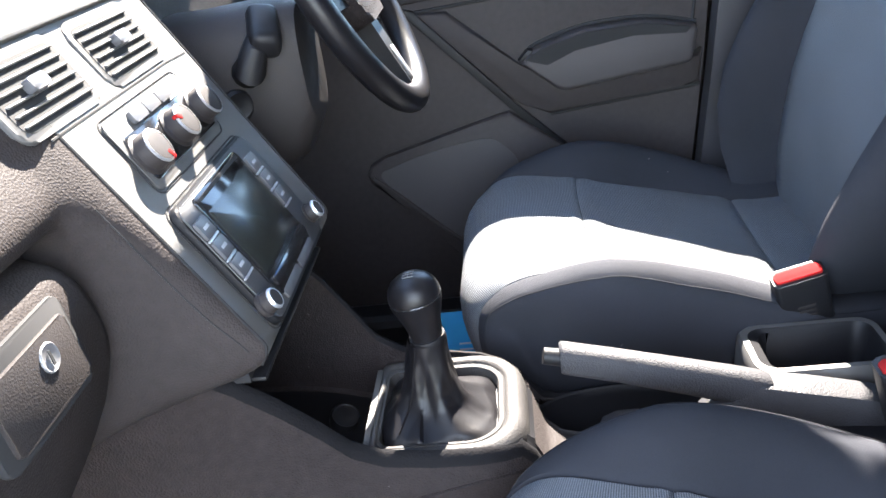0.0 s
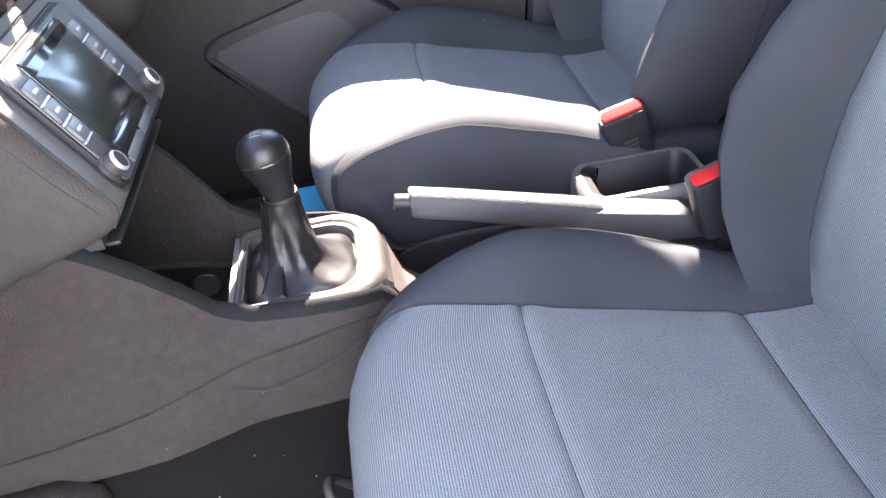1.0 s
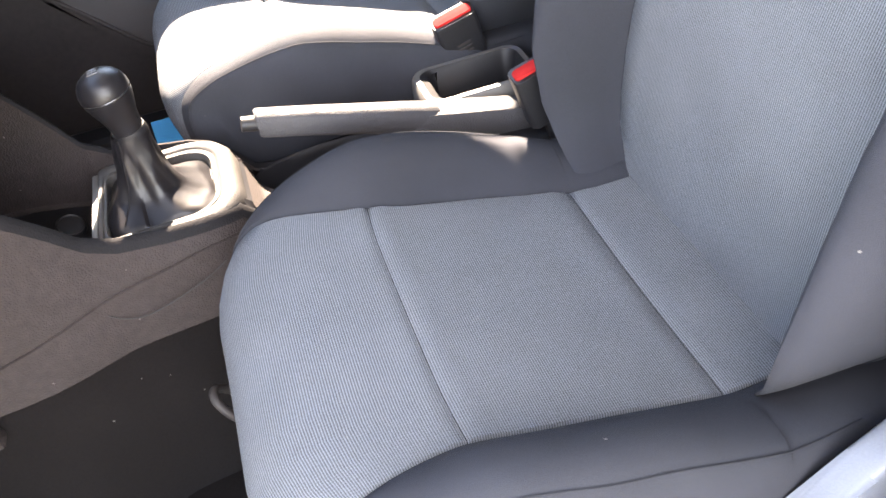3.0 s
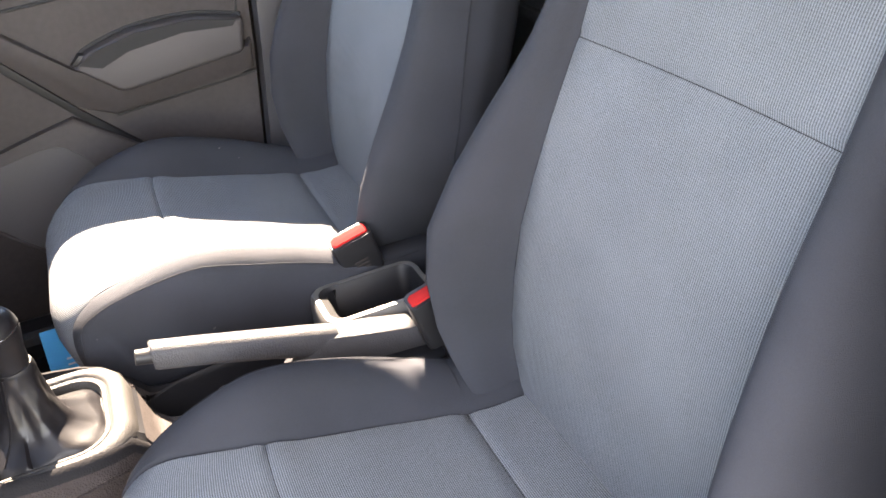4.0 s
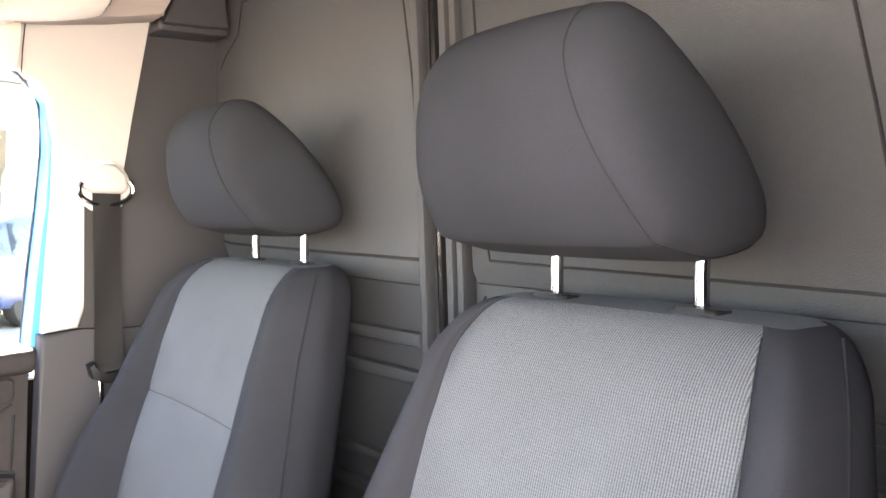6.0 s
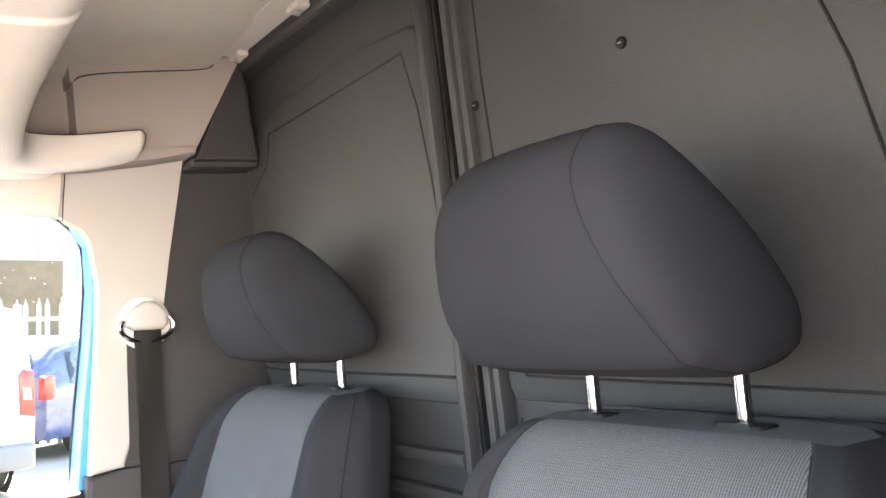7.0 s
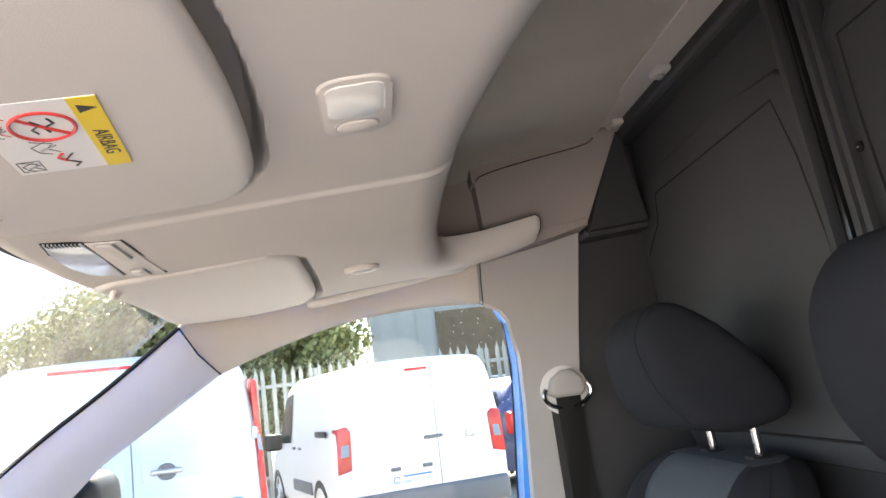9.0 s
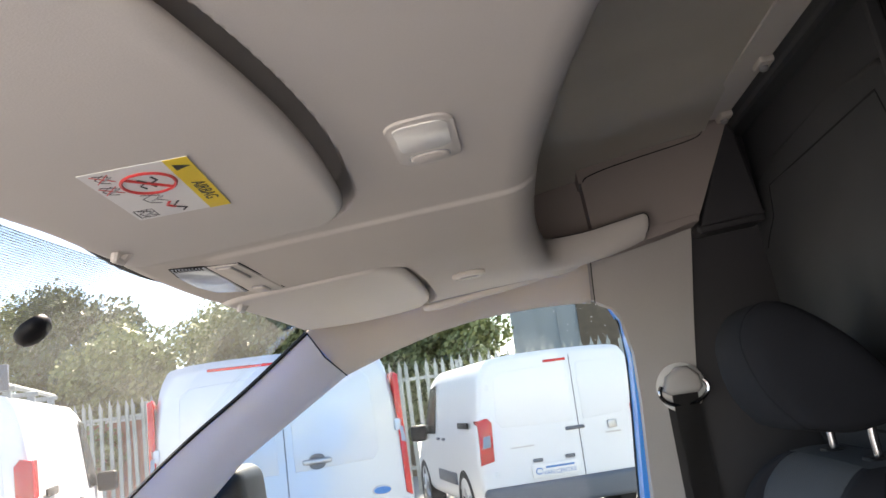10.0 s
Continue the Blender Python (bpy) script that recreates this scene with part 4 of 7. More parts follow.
for x, zl, zt, w in STATIONS:
    edge = min(table(x, [(-0.3, 0.655), (-0.1, 0.678), (0.21, 0.724), (0.26, 0.735)]), zl - 0.025)     # lower edge of the top moulding
    lo = min(0.625, edge - 0.02)                                                                          # top of the carpet
    half = [(w - 0.012, zl - 0.004), (w - 0.008, zl + 0.001), (w - 0.003, zl), (w + 0.001, zl - 0.005), (w + 0.004, zl - 0.012), (w + 0.009, edge + 0.3 * (zl - 0.018 - edge)), (w + 0.010, edge + 0.0015), (w + 0.0085, edge),
            (w + 0.0115, edge - 0.0015), (w + 0.015, 0.5 * (edge + lo)), (w + 0.016, lo + 0.002), (w + 0.009, lo), (w + 0.045, 0.50), (w + 0.08, 0.42)]
    con_rows.append([[(x, s * y, z) for y, z in half] for s in (-1, 1)])
    in_rows.append([(x, y, z) for y, z in [(-w + 0.012, zl - 0.004), (-w + 0.016, zt + 0.3 * (zl - zt)), (-w + 0.020, zt + 0.004), (-w + 0.026, zt), (0, zt), (w - 0.026, zt), (w - 0.020, zt + 0.004), (w - 0.016, zt + 0.3 * (zl - zt)), (w - 0.012, zl - 0.004)]])
for k in (0, 1):
    part("rim", sheet(bmesh.new(), [r[k][:5] for r in con_rows]), M["console_rim"], console, "darker rim along the console's top edge")
    part("side_panel", sheet(bmesh.new(), [r[k][4:9] for r in con_rows]), M["dash_dark"], console, "grained dark console side")
    part("lower_panel", sheet(bmesh.new(), [r[k][8:12] for r in con_rows]), M["dash_dark"], console)
    part("carpet_skirt", sheet(bmesh.new(), [r[k][11:] for r in con_rows]), M["rubber"], console, "dark carpet beside the tunnel")
part("tray", sheet(bmesh.new(), [r[:6] for r in in_rows[:14]]), M["black"], console, "dark open tray ahead of the gear lever")
part("tray_wall", sheet(bmesh.new(), [r[5:] for r in in_rows[:14]]), M["dash_dark"], console, "brownish grained inner wall of the tray")
top = []
for x in np.r_[np.linspace(0.272, 0.50, 58), 0.60, 0.90]:
    wt, zt = table(x, [(a, d) for a, _, _, d in STATIONS]) - 0.012, table(x, [(a, c) for a, _, c, _ in STATIONS])
    top.append([(x, y, zt - (0.004 if abs(y) > wt - 0.004 else 0.0)) for y in np.linspace(-wt, wt, 45)])
CUP_X, CUP_Y, CUP_A, CUP_B = 0.380, 0.034, 0.106, 0.044
well = lambda x, y: ((x - CUP_X) / CUP_A) ** 2 + ((y - CUP_Y) / CUP_B) ** 2 < 0.93
part("tunnel_top", sheet(bmesh.new(), top, keep=lambda i, j: not well((top[i][j][0] + top[i + 1][j][0]) / 2, (top[i][j][1] + top[i][j + 1][1]) / 2)), M["dash"], console, "grained dark grey tunnel cover")
# near-black line drawn for the shaded edge of a moulded fold
part("seam", tube([tuple(p) for p in curve([(0.083, -0.1225, 0.688), (0.10, -0.123, 0.676), (0.13, -0.122, 0.672), (0.19, -0.119, 0.690), (0.225, -0.114, 0.706)], 20)], 0.0008, 5), M["void"], console)
socket = part("power_socket", turned([(0.0185, 0.0), (0.0185, 0.012), (0.0165, 0.0145), (0.015, 0.013), (0.0, 0.0135)], (0.045, 0.040, 0.702), (0.35, -0.25, 0.9)), M["black"], console, "round black power socket cover")
for y in (-0.02, -0.048):
    part("blank_switch", boxed((-0.005, y - 0.011, 0.699), (0.030, y + 0.011, 0.708), 0.003), M["gloss"], console)
part("divider", prism([(0.083, 0.70), (0.098, 0.70), (0.100, 0.748), (0.090, 0.748)], "y", -0.078, 0.078, 0.003), M["fascia"], console)
part("footwell_trim", prism([(-0.30, 0.625), (-0.110, 0.640), (-0.070, 0.622), (-0.066, 0.604), (-0.090, 0.594), (-0.30, 0.560)], "y", -0.186, -0.160, 0.004), M["dash_dark"], console, "small brownish trim at the front of the tunnel")
# padded gear surround: a broad rounded frame, a fine groove and the inner edge of the opening
def frame_line(x0, x1, y0, y1, r_front, r_rear, n=10):
    out = []
    for cx, cy, r, a in ((x1 - r_rear, y1 - r_rear, r_rear, 0), (x0 + r_front, y1 - r_front, r_front, 90), (x0 + r_front, y0 + r_front, r_front, 180), (x1 - r_rear, y0 + r_rear, r_rear, 270)):
        out += [(cx + r * math.cos(radians(a + 90 * k / n)), cy + r * math.sin(radians(a + 90 * k / n))) for k in range(n + 1)]
    return out


outer, opening = frame_line(0.094, 0.266, -0.094, 0.094, 0.012, 0.058), frame_line(0.108, 0.234, -0.066, 0.064, 0.014, 0.034)
rows = []
for (ox, oy), (ix, iy) in zip(outer, opening):
    rows.append([(ox + (ix - ox) * a, oy + (iy - oy) * a, 0.7405 + h) for a, h in ((-0.16, -0.085), (-0.09, -0.040), (-0.03, -0.010), (0.06, 0.002), (0.20, 0.0085), (0.38, 0.0115), (0.56, 0.0115), (0.70, 0.0095), (0.74, 0.0070), (0.78, 0.0090), (0.93, 0.0080), (1.0, 0.003), (1.02, -0.012))])
rows.append(rows[0])
gb = sheet(bmesh.new(), rows)
bmesh.ops.remove_doubles(gb, verts=gb.verts, dist=1e-5)
part("gear_surround", gb, M["surround"], console, "rounded grey frame round the gear boot")
groove = [(ox + (ix - ox) * 0.74, oy + (iy - oy) * 0.74, 0.7478) for (ox, oy), (ix, iy) in zip(outer, opening)]
part("surround_groove", tube(groove + groove[:1], 0.0009, 6, caps=False), M["void"], console)

# gear lever
gear = thing("gear_lever", "black leather gear lever with a creased gaiter", "gear lever")
def pleat(u):
    """A sharp-edged fold: a wave of straight flanks between -1 and 1."""
    return 4 * abs((u % 1.0) - 0.5) - 1


rows = []
for t in np.linspace(0, 1, 40):
    shrink = table(t, [(0, 1.0), (0.05, 1.0), (0.13, 0.95), (0.20, 0.82), (0.30, 0.62), (0.42, 0.50), (0.58, 0.43), (0.80, 0.37), (1.0, 0.335)])
    z = 0.735 + 0.101 * t
    blend = min(1.0, t / 0.30)
    cx = 0.171 * (1 - blend) + (0.160 + 0.008 * t) * blend
    amp = math.sin(math.pi * min(1.0, t * 1.02)) ** 0.8
    ring = []
    for j in range(96):
        a = 2 * math.pi * j / 96
        c, s = math.cos(a), math.sin(a)
        sq = (abs(c) ** 6 + abs(s) ** 6) ** (-1 / 6)
        sq = sq * (1 - blend) + blend
        u = a / (2 * math.pi)
        fold = amp * (0.085 * pleat(3 * u + 0.45 * t + 0.1) + 0.060 * pleat(5 * u - 0.8 * t + 0.3) + 0.045 * pleat(8 * u + 1.1 * t))
        sag = -0.010 * math.sin(math.pi * min(1.0, t / 0.45)) * (0.5 + 0.5 * pleat(4 * u + 0.2)) * (1 if c > -0.2 else 0.3)
        ring.append((cx + 0.0625 * shrink * sq * c * (1 + fold), 0.0640 * shrink * sq * s * (1 + fold), z + sag))
    rows.append(ring)
part("gaiter", sheet(bmesh.new(), rows, closed=True), M["leather"], gear, "creased black leather gaiter")
part("gaiter_seam", tube([(r[62][0], r[62][1] - 0.0005, r[62][2]) for r in rows[6:]], 0.0012, 5), M["leather"], gear)
lean = pose(0, 0, 0, 0, -7, 0)
KM = Matrix.Translation((0.169, 0.0, 0.834)) @ lean @ Matrix.Diagonal((0.94, 0.94, 0.96, 1))
part("collar", moved(turned([(0.0205, -0.008), (0.0215, 0.0), (0.0205, 0.006)], (0, 0, 0)), KM), M["black"], gear)
part("knob", moved(turned([(0.0185, 0.000), (0.0190, 0.010), (0.0212, 0.024), (0.0258, 0.038), (0.0292, 0.049), (0.0303, 0.056), (0.0300, 0.062), (0.0278, 0.0695), (0.0235, 0.0760), (0.0165, 0.0808), (0.0085, 0.0832), (0.0, 0.0840)], (0, 0, 0), n=36), KM), M["leather"], gear, "smooth black knob")
part("knob_ring", moved(turned([(0.0301, 0.0548), (0.0306, 0.0560), (0.0301, 0.0572)], (0, 0, 0), n=36), KM), M["gloss"], gear)
for u in (-0.006, 0.0, 0.006):
    part("shift_mark", moved(boxed((-0.006, u - 0.0006, 0.0818), (0.006, u + 0.0006, 0.0842)), KM), M["grey_btn"], gear)
part("shift_mark", moved(boxed((-0.0006, -0.006, 0.0818), (0.0006, 0.006, 0.0842)), KM), M["grey_btn"], gear)

# handbrake
brake = thing("handbrake", "grey plastic handbrake lever with a dark button", "handbrake")
hb = []
for x, z, ry, rz in ((0.306, 0.817, 0.0135, 0.0150), (0.309, 0.817, 0.0150, 0.0168), (0.36, 0.803, 0.0155, 0.0172), (0.43, 0.782, 0.0160, 0.0185), (0.48, 0.766, 0.0165, 0.0205), (0.512, 0.755, 0.0170, 0.0215), (0.518, 0.753, 0.0155, 0.0200)):
    hb.append([(x, -0.032 + ry * math.copysign(abs(math.cos(a)) ** 0.75, math.cos(a)), z + rz * math.copysign(abs(math.sin(a)) ** 0.75, math.sin(a))) for a in np.linspace(0, 2 * math.pi, 25)[:-1]])
part("grip", sheet(bmesh.new(), hb, closed=True, caps=True), M["brake"], brake, "grained grey grip")
part("button", tube([(0.289, -0.032, 0.8215), (0.309, -0.032, 0.817)], [0.0090, 0.0095], 14), M["black"], brake)
arm = prism([(0.505, 0.772), (0.56, 0.758), (0.66, 0.735), (0.70, 0.715), (0.70, 0.68), (0.50, 0.695), (0.44, 0.726), (0.455, 0.745)], "y", -0.050, -0.014, 0.006)
part("lever_arm", arm, M["brake"], brake)
part("lever_boot", prism([(0.50, 0.722), (0.60, 0.715), (0.74, 0.70), (0.74, 0.655), (0.46, 0.655), (0.45, 0.69)], "y", -0.078, -0.012, 0.012), M["black"], brake)

# tunnel tray behind: cup holder and storage box
CUP = Matrix.Translation((CUP_X, CUP_Y, 0.688)) @ Matrix.Diagonal((CUP_A, CUP_B, 1, 1))
holder = part("cup_holder", moved(turned([(1.06, 0.001), (1.05, 0.005), (1.01, 0.008), (0.96, 0.006), (0.93, -0.004), (0.88, -0.030), (0.84, -0.050), (0.0, -0.052)], (0, 0, 0), n=56, caps=False), CUP), M["black"], console, "oval dark cup holder")
part("cup_divider", moved(prism([(-0.040, -0.052), (-0.030, -0.030), (-0.012, -0.022), (0.012, -0.022), (0.030, -0.030), (0.040, -0.052)], "y", -0.040, 0.036, 0.003), Matrix.Translation((CUP_X + 0.004, CUP_Y, 0.688))), M["door_dark"], holder)
bx = thing("storage_box", "open dark plastic storage box between the seats", "storage box")
rings = []
for inset, z in ((-0.004, 0.650), (-0.001, 0.735), (0.000, 0.747), (0.003, 0.752), (0.010, 0.752), (0.013, 0.747), (0.018, 0.690)):
    rings.append([(0.590 + u + (0.006 if inset < 0.012 and u < -0.05 else 0.014 if u < -0.05 else 0.0), 0.048 + v, z) for u, v in rounded(0.082 - inset, 0.050 - inset, 0.022 - 0.4 * inset, 7)])
part("tub", sheet(bmesh.new(), rings[:5], closed=True), M["fascia"], bx, "rounded grey plastic tub")
part("lining", sheet(bmesh.new(), rings[4:], closed=True), M["black"], bx)
part("tub_floor", prism([(0.590 + u, 0.048 + v) for u, v in rounded(0.066, 0.034, 0.014)], "z", 0.684, 0.690), M["black"], bx)


def buckle(at, lean_x, lean_y, label):
    b = thing("seat_belt_buckle", label, "buckle", group="seat belt buckles")
    m = Matrix.Translation(at) @ pose(0, 0, 0, lean_y, lean_x, 0)
    part("housing", moved(prism(rounded(0.030, 0.0155, 0.006), "z", -0.075, 0.0, 0.003), m), M["black"], b)
    part("release_button", moved(prism([(u, v - 0.002) for u, v in rounded(0.0265, 0.0085, 0.004)], "z", -0.006, 0.0035, 0.002), m), M["red"], b, "red release button")
    part("tongue_slot", moved(boxed((-0.021, 0.0085, -0.004), (0.021, 0.0120, 0.0008)), m), M["void"], b)
    part("stalk", moved(boxed((-0.013, -0.005, -0.16), (0.013, 0.005, -0.07), 0.003), m), M["black"], b)
    for k in range(3):
        part("moulded_mark", moved(boxed((-0.010, -0.0163, -0.040 - 0.007 * k), (0.010, -0.0152, -0.037 - 0.007 * k)), m), M["shroud"], b)
    return b


buckle((0.590, 0.113, 0.806), -14, 8, "black driver's belt buckle with a red button")
buckle((0.622, -0.092, 0.823), -16, 4, "black passenger belt buckle with a red button")
# pale webbing guides beside the seats and a blue card on the floor
for y, s in ((0.115, 1), (-0.118, -1)):
    g = thing("seat_hinge_cover", "dark grey moulded cover over the seat hinge", "hinge cover", group="hinge covers")
    part("cover", moved(prism([(0.62, 0.640), (0.70, 0.690), (0.76, 0.735), (0.79, 0.72), (0.78, 0.60), (0.64, 0.60)], "y", -0.012, 0.012, 0.006), Matrix.Translation((0, y, 0))), M["cover"], g)
card = thing("blue_card", "bright blue printed card on the floor by the driver's seat", "card")
part("sheet", moved(boxed((-0.030, -0.095, -0.001), (0.042, 0.095, 0.001)), Matrix.Translation((0.150, 0.430, 0.501)) @ pose(0, 0, 0, 55, 0, 0)), M["blue_card"], card)
for k in range(4):
    part("print_line", moved(boxed((0.002, -0.022 + 0.010 * k, 0.0011), (0.034, -0.019 + 0.010 * k, 0.0016)), Matrix.Translation((0.150, 0.430, 0.536)) @ pose(0, 0, 0, 55, 0, 0)), M["label_grey"], card)
# height lever under the passenger seat's front edge
lev = thing("seat_adjuster", "grey seat adjuster handle below the cushion", "seat adjuster")
part("handle", tube([tuple(p) for p in curve([(0.235, -0.225, 0.520), (0.190, -0.224, 0.556), (0.168, -0.216, 0.590), (0.166, -0.196, 0.596), (0.180, -0.180, 0.570), (0.225, -0.178, 0.520)], 24)], 0.0055, 10), M["shroud"], lev)

# ---- driver's door ----
door = thing("door_1", "dark plastic driver's door panel with an armrest", "door", kind="structure")
part("panel", prism([(-0.45, 0.46), (0.598, 0.46), (0.606, 0.70), (0.628, 0.90), (0.648, 1.150), (-0.45, 1.11)], "y", 0.742, 0.80, 0.004), M["door"], door)
part("sill_cap", prism([(-0.50, 1.118), (-0.45, 1.100), (0.650, 1.138), (0.663, 1.152), (0.660, 1.180), (-0.50, 1.150)], "y", 0.722, 0.792, 0.012, 3), M["door"], door, "rounded door top under the window")
part("upper_inset", prism([(-0.2, 1.090), (-0.2, 1.045), (0.615, 1.092), (0.622, 1.100), (0.623, 1.128), (0.615, 1.133)], "y", 0.734, 0.750, 0.005), M["door"], door, "raised brownish upper band")
part("inset_groove", tube([tuple(p) for p in [(-0.2, 0.7405, 1.030), (0.3, 0.7405, 1.056), (0.60, 0.7405, 1.078), (0.618, 0.7405, 1.088)]], 0.003, 6), M["void"], door)
part("rear_groove", tube([(0.619, 0.741, 1.070), (0.609, 0.741, 0.975)], 0.0028, 6), M["void"], door)
structure("door_seal_offside", prism([(0.56, 0.44), (0.66, 0.44), (0.70, 1.12), (0.60, 1.12)], "y", 0.765, 0.790), M["rubber"], "black rubber seal between door and post", "seal")
# pull recess and armrest
pocket_line = [(0.305, 0.940), (0.330, 0.963), (0.416, 0.987), (0.52, 0.990), (0.607, 0.972), (0.611, 0.965), (0.603, 0.914), (0.595, 0.907), (0.382, 0.883), (0.366, 0.887)]
arm_rest = part("armrest", prism(pocket_line, "y", 0.700, 0.750, 0.010, 3), M["door_dark"], door, "padded dark armrest")
part("armrest_gap", tube([(x, 0.7405, z) for x, z in curve(pocket_line + pocket_line[:1], 60)], 0.004, 6, caps=False), M["void"], door)
# thin dark plate painted as the shadow along the top of the pull recess
part("pull_shade", prism([(0.312, 0.948), (0.345, 0.966), (0.42, 0.984), (0.52, 0.987), (0.598, 0.971), (0.590, 0.962), (0.50, 0.968), (0.40, 0.955), (0.35, 0.935)], "y", 0.6975, 0.703), M["void"], arm_rest)
strip = [(0.128, 1.045), (0.182, 1.042), (0.300, 0.936), (0.368, 0.884), (0.595, 0.905), (0.622, 0.925), (0.618, 0.868), (0.590, 0.862), (0.350, 0.838), (0.290, 0.866)]
part("pull_strip", prism(strip, "y", 0.724, 0.750, 0.006, 2), M["door"], door, "lighter grained diagonal pull strip")
part("latch_lever", prism([(0.300, 0.945), (0.318, 0.962), (0.338, 0.958), (0.330, 0.938)], "y", 0.712, 0.735, 0.004), M["black"], door)
part("dark_band", prism([(0.090, 1.06), (0.125, 1.05), (0.288, 0.862), (0.40, 0.752), (0.37, 0.752), (0.262, 0.872)], "y", 0.7335, 0.748, 0.003), M["black"], door, "dark diagonal groove")
part("lower_line", tube([(0.350, 0.741, 0.834), (0.50, 0.741, 0.848), (0.622, 0.741, 0.858)], 0.004, 6), M["void"], door)
bin_ = part("door_bin", prism([(0.0, 0.775), (0.03, 0.788), (0.20, 0.832), (0.275, 0.850), (0.400, 0.750), (0.56, 0.60), (0.50, 0.50), (0.20, 0.50), (0.128, 0.610), (0.0, 0.735), (-0.008, 0.755)], "y", 0.722, 0.746, 0.009, 4), M["door"], door, "moulded lower door bin")
hollow = [tuple(p) for p in curve([(0.022, 0.762), (0.10, 0.786), (0.215, 0.806), (0.256, 0.790), (0.285, 0.740), (0.27, 0.64), (0.20, 0.585), (0.15, 0.612), (0.07, 0.690), (0.022, 0.745), (0.022, 0.762)], 60)[:-1]]
part("bin_opening", prism(hollow, "y", 0.7205, 0.7235), M["door_dark"], door)
part("bin_lip", tube([(x, 0.7195, z) for x, z in curve([(0.004, 0.752), (0.055, 0.704), (0.126, 0.632), (0.17, 0.592)], 20)], 0.0045, 8), M["door"], door)
part("outer_skin", prism([(-0.50, 0.40), (0.60, 0.40), (0.63, 0.9), (0.665, 1.145), (-0.50, 1.115)], "y", 0.800, 0.835, 0.01), M["blue_paint"], door)
structure("footwell_side", boxed((-0.70, 0.70, 0.40), (-0.30, 0.742, 1.10), 0.01), M["rubber"], "dark carpeted footwell side", "trim")
structure("sill_offside", boxed((-0.55, 0.66, 0.40), (0.62, 0.745, 0.47), 0.02), M["black"], "black door sill trim", "sill")

# window glass with its frame
win = [(-0.40, 1.155), (0.655, 1.172), (0.672, 1.30), (0.692, 1.42), (0.706, 1.52), (0.708, 1.600), (0.688, 1.642), (0.62, 1.662), (0.426, 1.670), (0.244, 1.640), (0.06, 1.572), (-0.09, 1.490), (-0.24, 1.375)]
window = thing("window_1", "clear driver's door window with dust specks", "window", kind="structure")
pane = part("pane", prism(win, "y", 0.770, 0.774), M["glass"], window)
spots = random.Random(5)
spot_v, spot_f = [], []
for _ in range(150):
    x, z, r = spots.uniform(0.30, 0.68), 1.66 - 0.22 * spots.random() ** 1.6, spots.uniform(0.0004, 0.0011)
    spot_f.append(tuple(range(len(spot_v), len(spot_v) + 6)))
    spot_v += [(x + r * math.cos(a), 0.7692, z + r * math.sin(a)) for a in np.linspace(0, 2 * math.pi, 7)[:-1]]
spot_mesh = bpy.data.meshes.new("dirt_spots")
spot_mesh.from_pydata(spot_v, [], spot_f)
spot_mesh.materials.append(M["label"])
dirt = new("dirt_spots", spot_mesh)
dirt.parent = window
tagged(dirt, "pale dried water spots on the glass", kind="stuff")
pane.visible_shadow = False
edge = [(x - 0.002, 0.822, z) for x, z in win[1:7]] + [(x + 0.002, 0.766, z) for x, z in win[7:9]]
part("window_seal", tube([tuple(p) for p in curve(edge, 40)], 0.0045, 6), M["black"], window)
blue = [(0.650, 1.172), (0.669, 1.30), (0.689, 1.42), (0.7035, 1.52), (0.7055, 1.602), (0.686, 1.642), (0.69, 1.66), (0.72, 1.64), (0.75, 1.55), (0.75, 1.40), (0.72, 1.172)]
structure("door_frame_offside", prism(blue, "y", 0.744, 0.825, 0.003), M["blue_paint"], "bright blue painted door frame edge", "door frame")
# door mirror seen at the front of the window
mir = thing("door_mirror", "black door mirror housing outside the window", "mirror")
part("housing", boxed((-0.25, 0.84, 1.18), (-0.142, 1.02, 1.475), 0.035, 4), M["black"], mir)
part("foot", boxed((-0.25, 0.775, 1.15), (-0.17, 0.86, 1.24), 0.015), M["black"], mir)

# ---- pillars and roof trim, offside ----
def ridge(name, stations, material, label, category):
    """A trim moulding: at each station its lower edge, crown and upper edge."""
    rows = []
    for st in stations:
        low, high = np.array(st[0]), np.array(st[2])
        rows.append([tuple(p) for p in curve([low, low + 0.10 * (high - low) + (0, -0.010, 0.001), 0.45 * low + 0.55 * high + (0, -0.012, -0.002), high], 13)])
    bm = sheet(bmesh.new(), rows)
    bmesh.ops.solidify(bm, geom=bm.faces, thickness=0.004)
    return structure(name, bm, material, label, category, smooth=True)


# windscreen pillar: window edge, crown, screen edge
AP = [((-0.62, 0.74, 1.150), (-0.63, 0.70, 1.170), (-0.68, 0.70, 1.20)),
      ((-0.40, 0.745, 1.275), (-0.41, 0.700, 1.325), (-0.47, 0.690, 1.350)),
      ((-0.22, 0.745, 1.385), (-0.245, 0.695, 1.430), (-0.290, 0.690, 1.472)),
      ((-0.09, 0.742, 1.486), (-0.115, 0.690, 1.528), (-0.170, 0.688, 1.547)),
      ((0.04, 0.738, 1.553), (0.02, 0.690, 1.592), (-0.041, 0.682, 1.617)),
      ((0.144, 0.735, 1.607), (0.118, 0.688, 1.645), (0.092, 0.678, 1.700))]
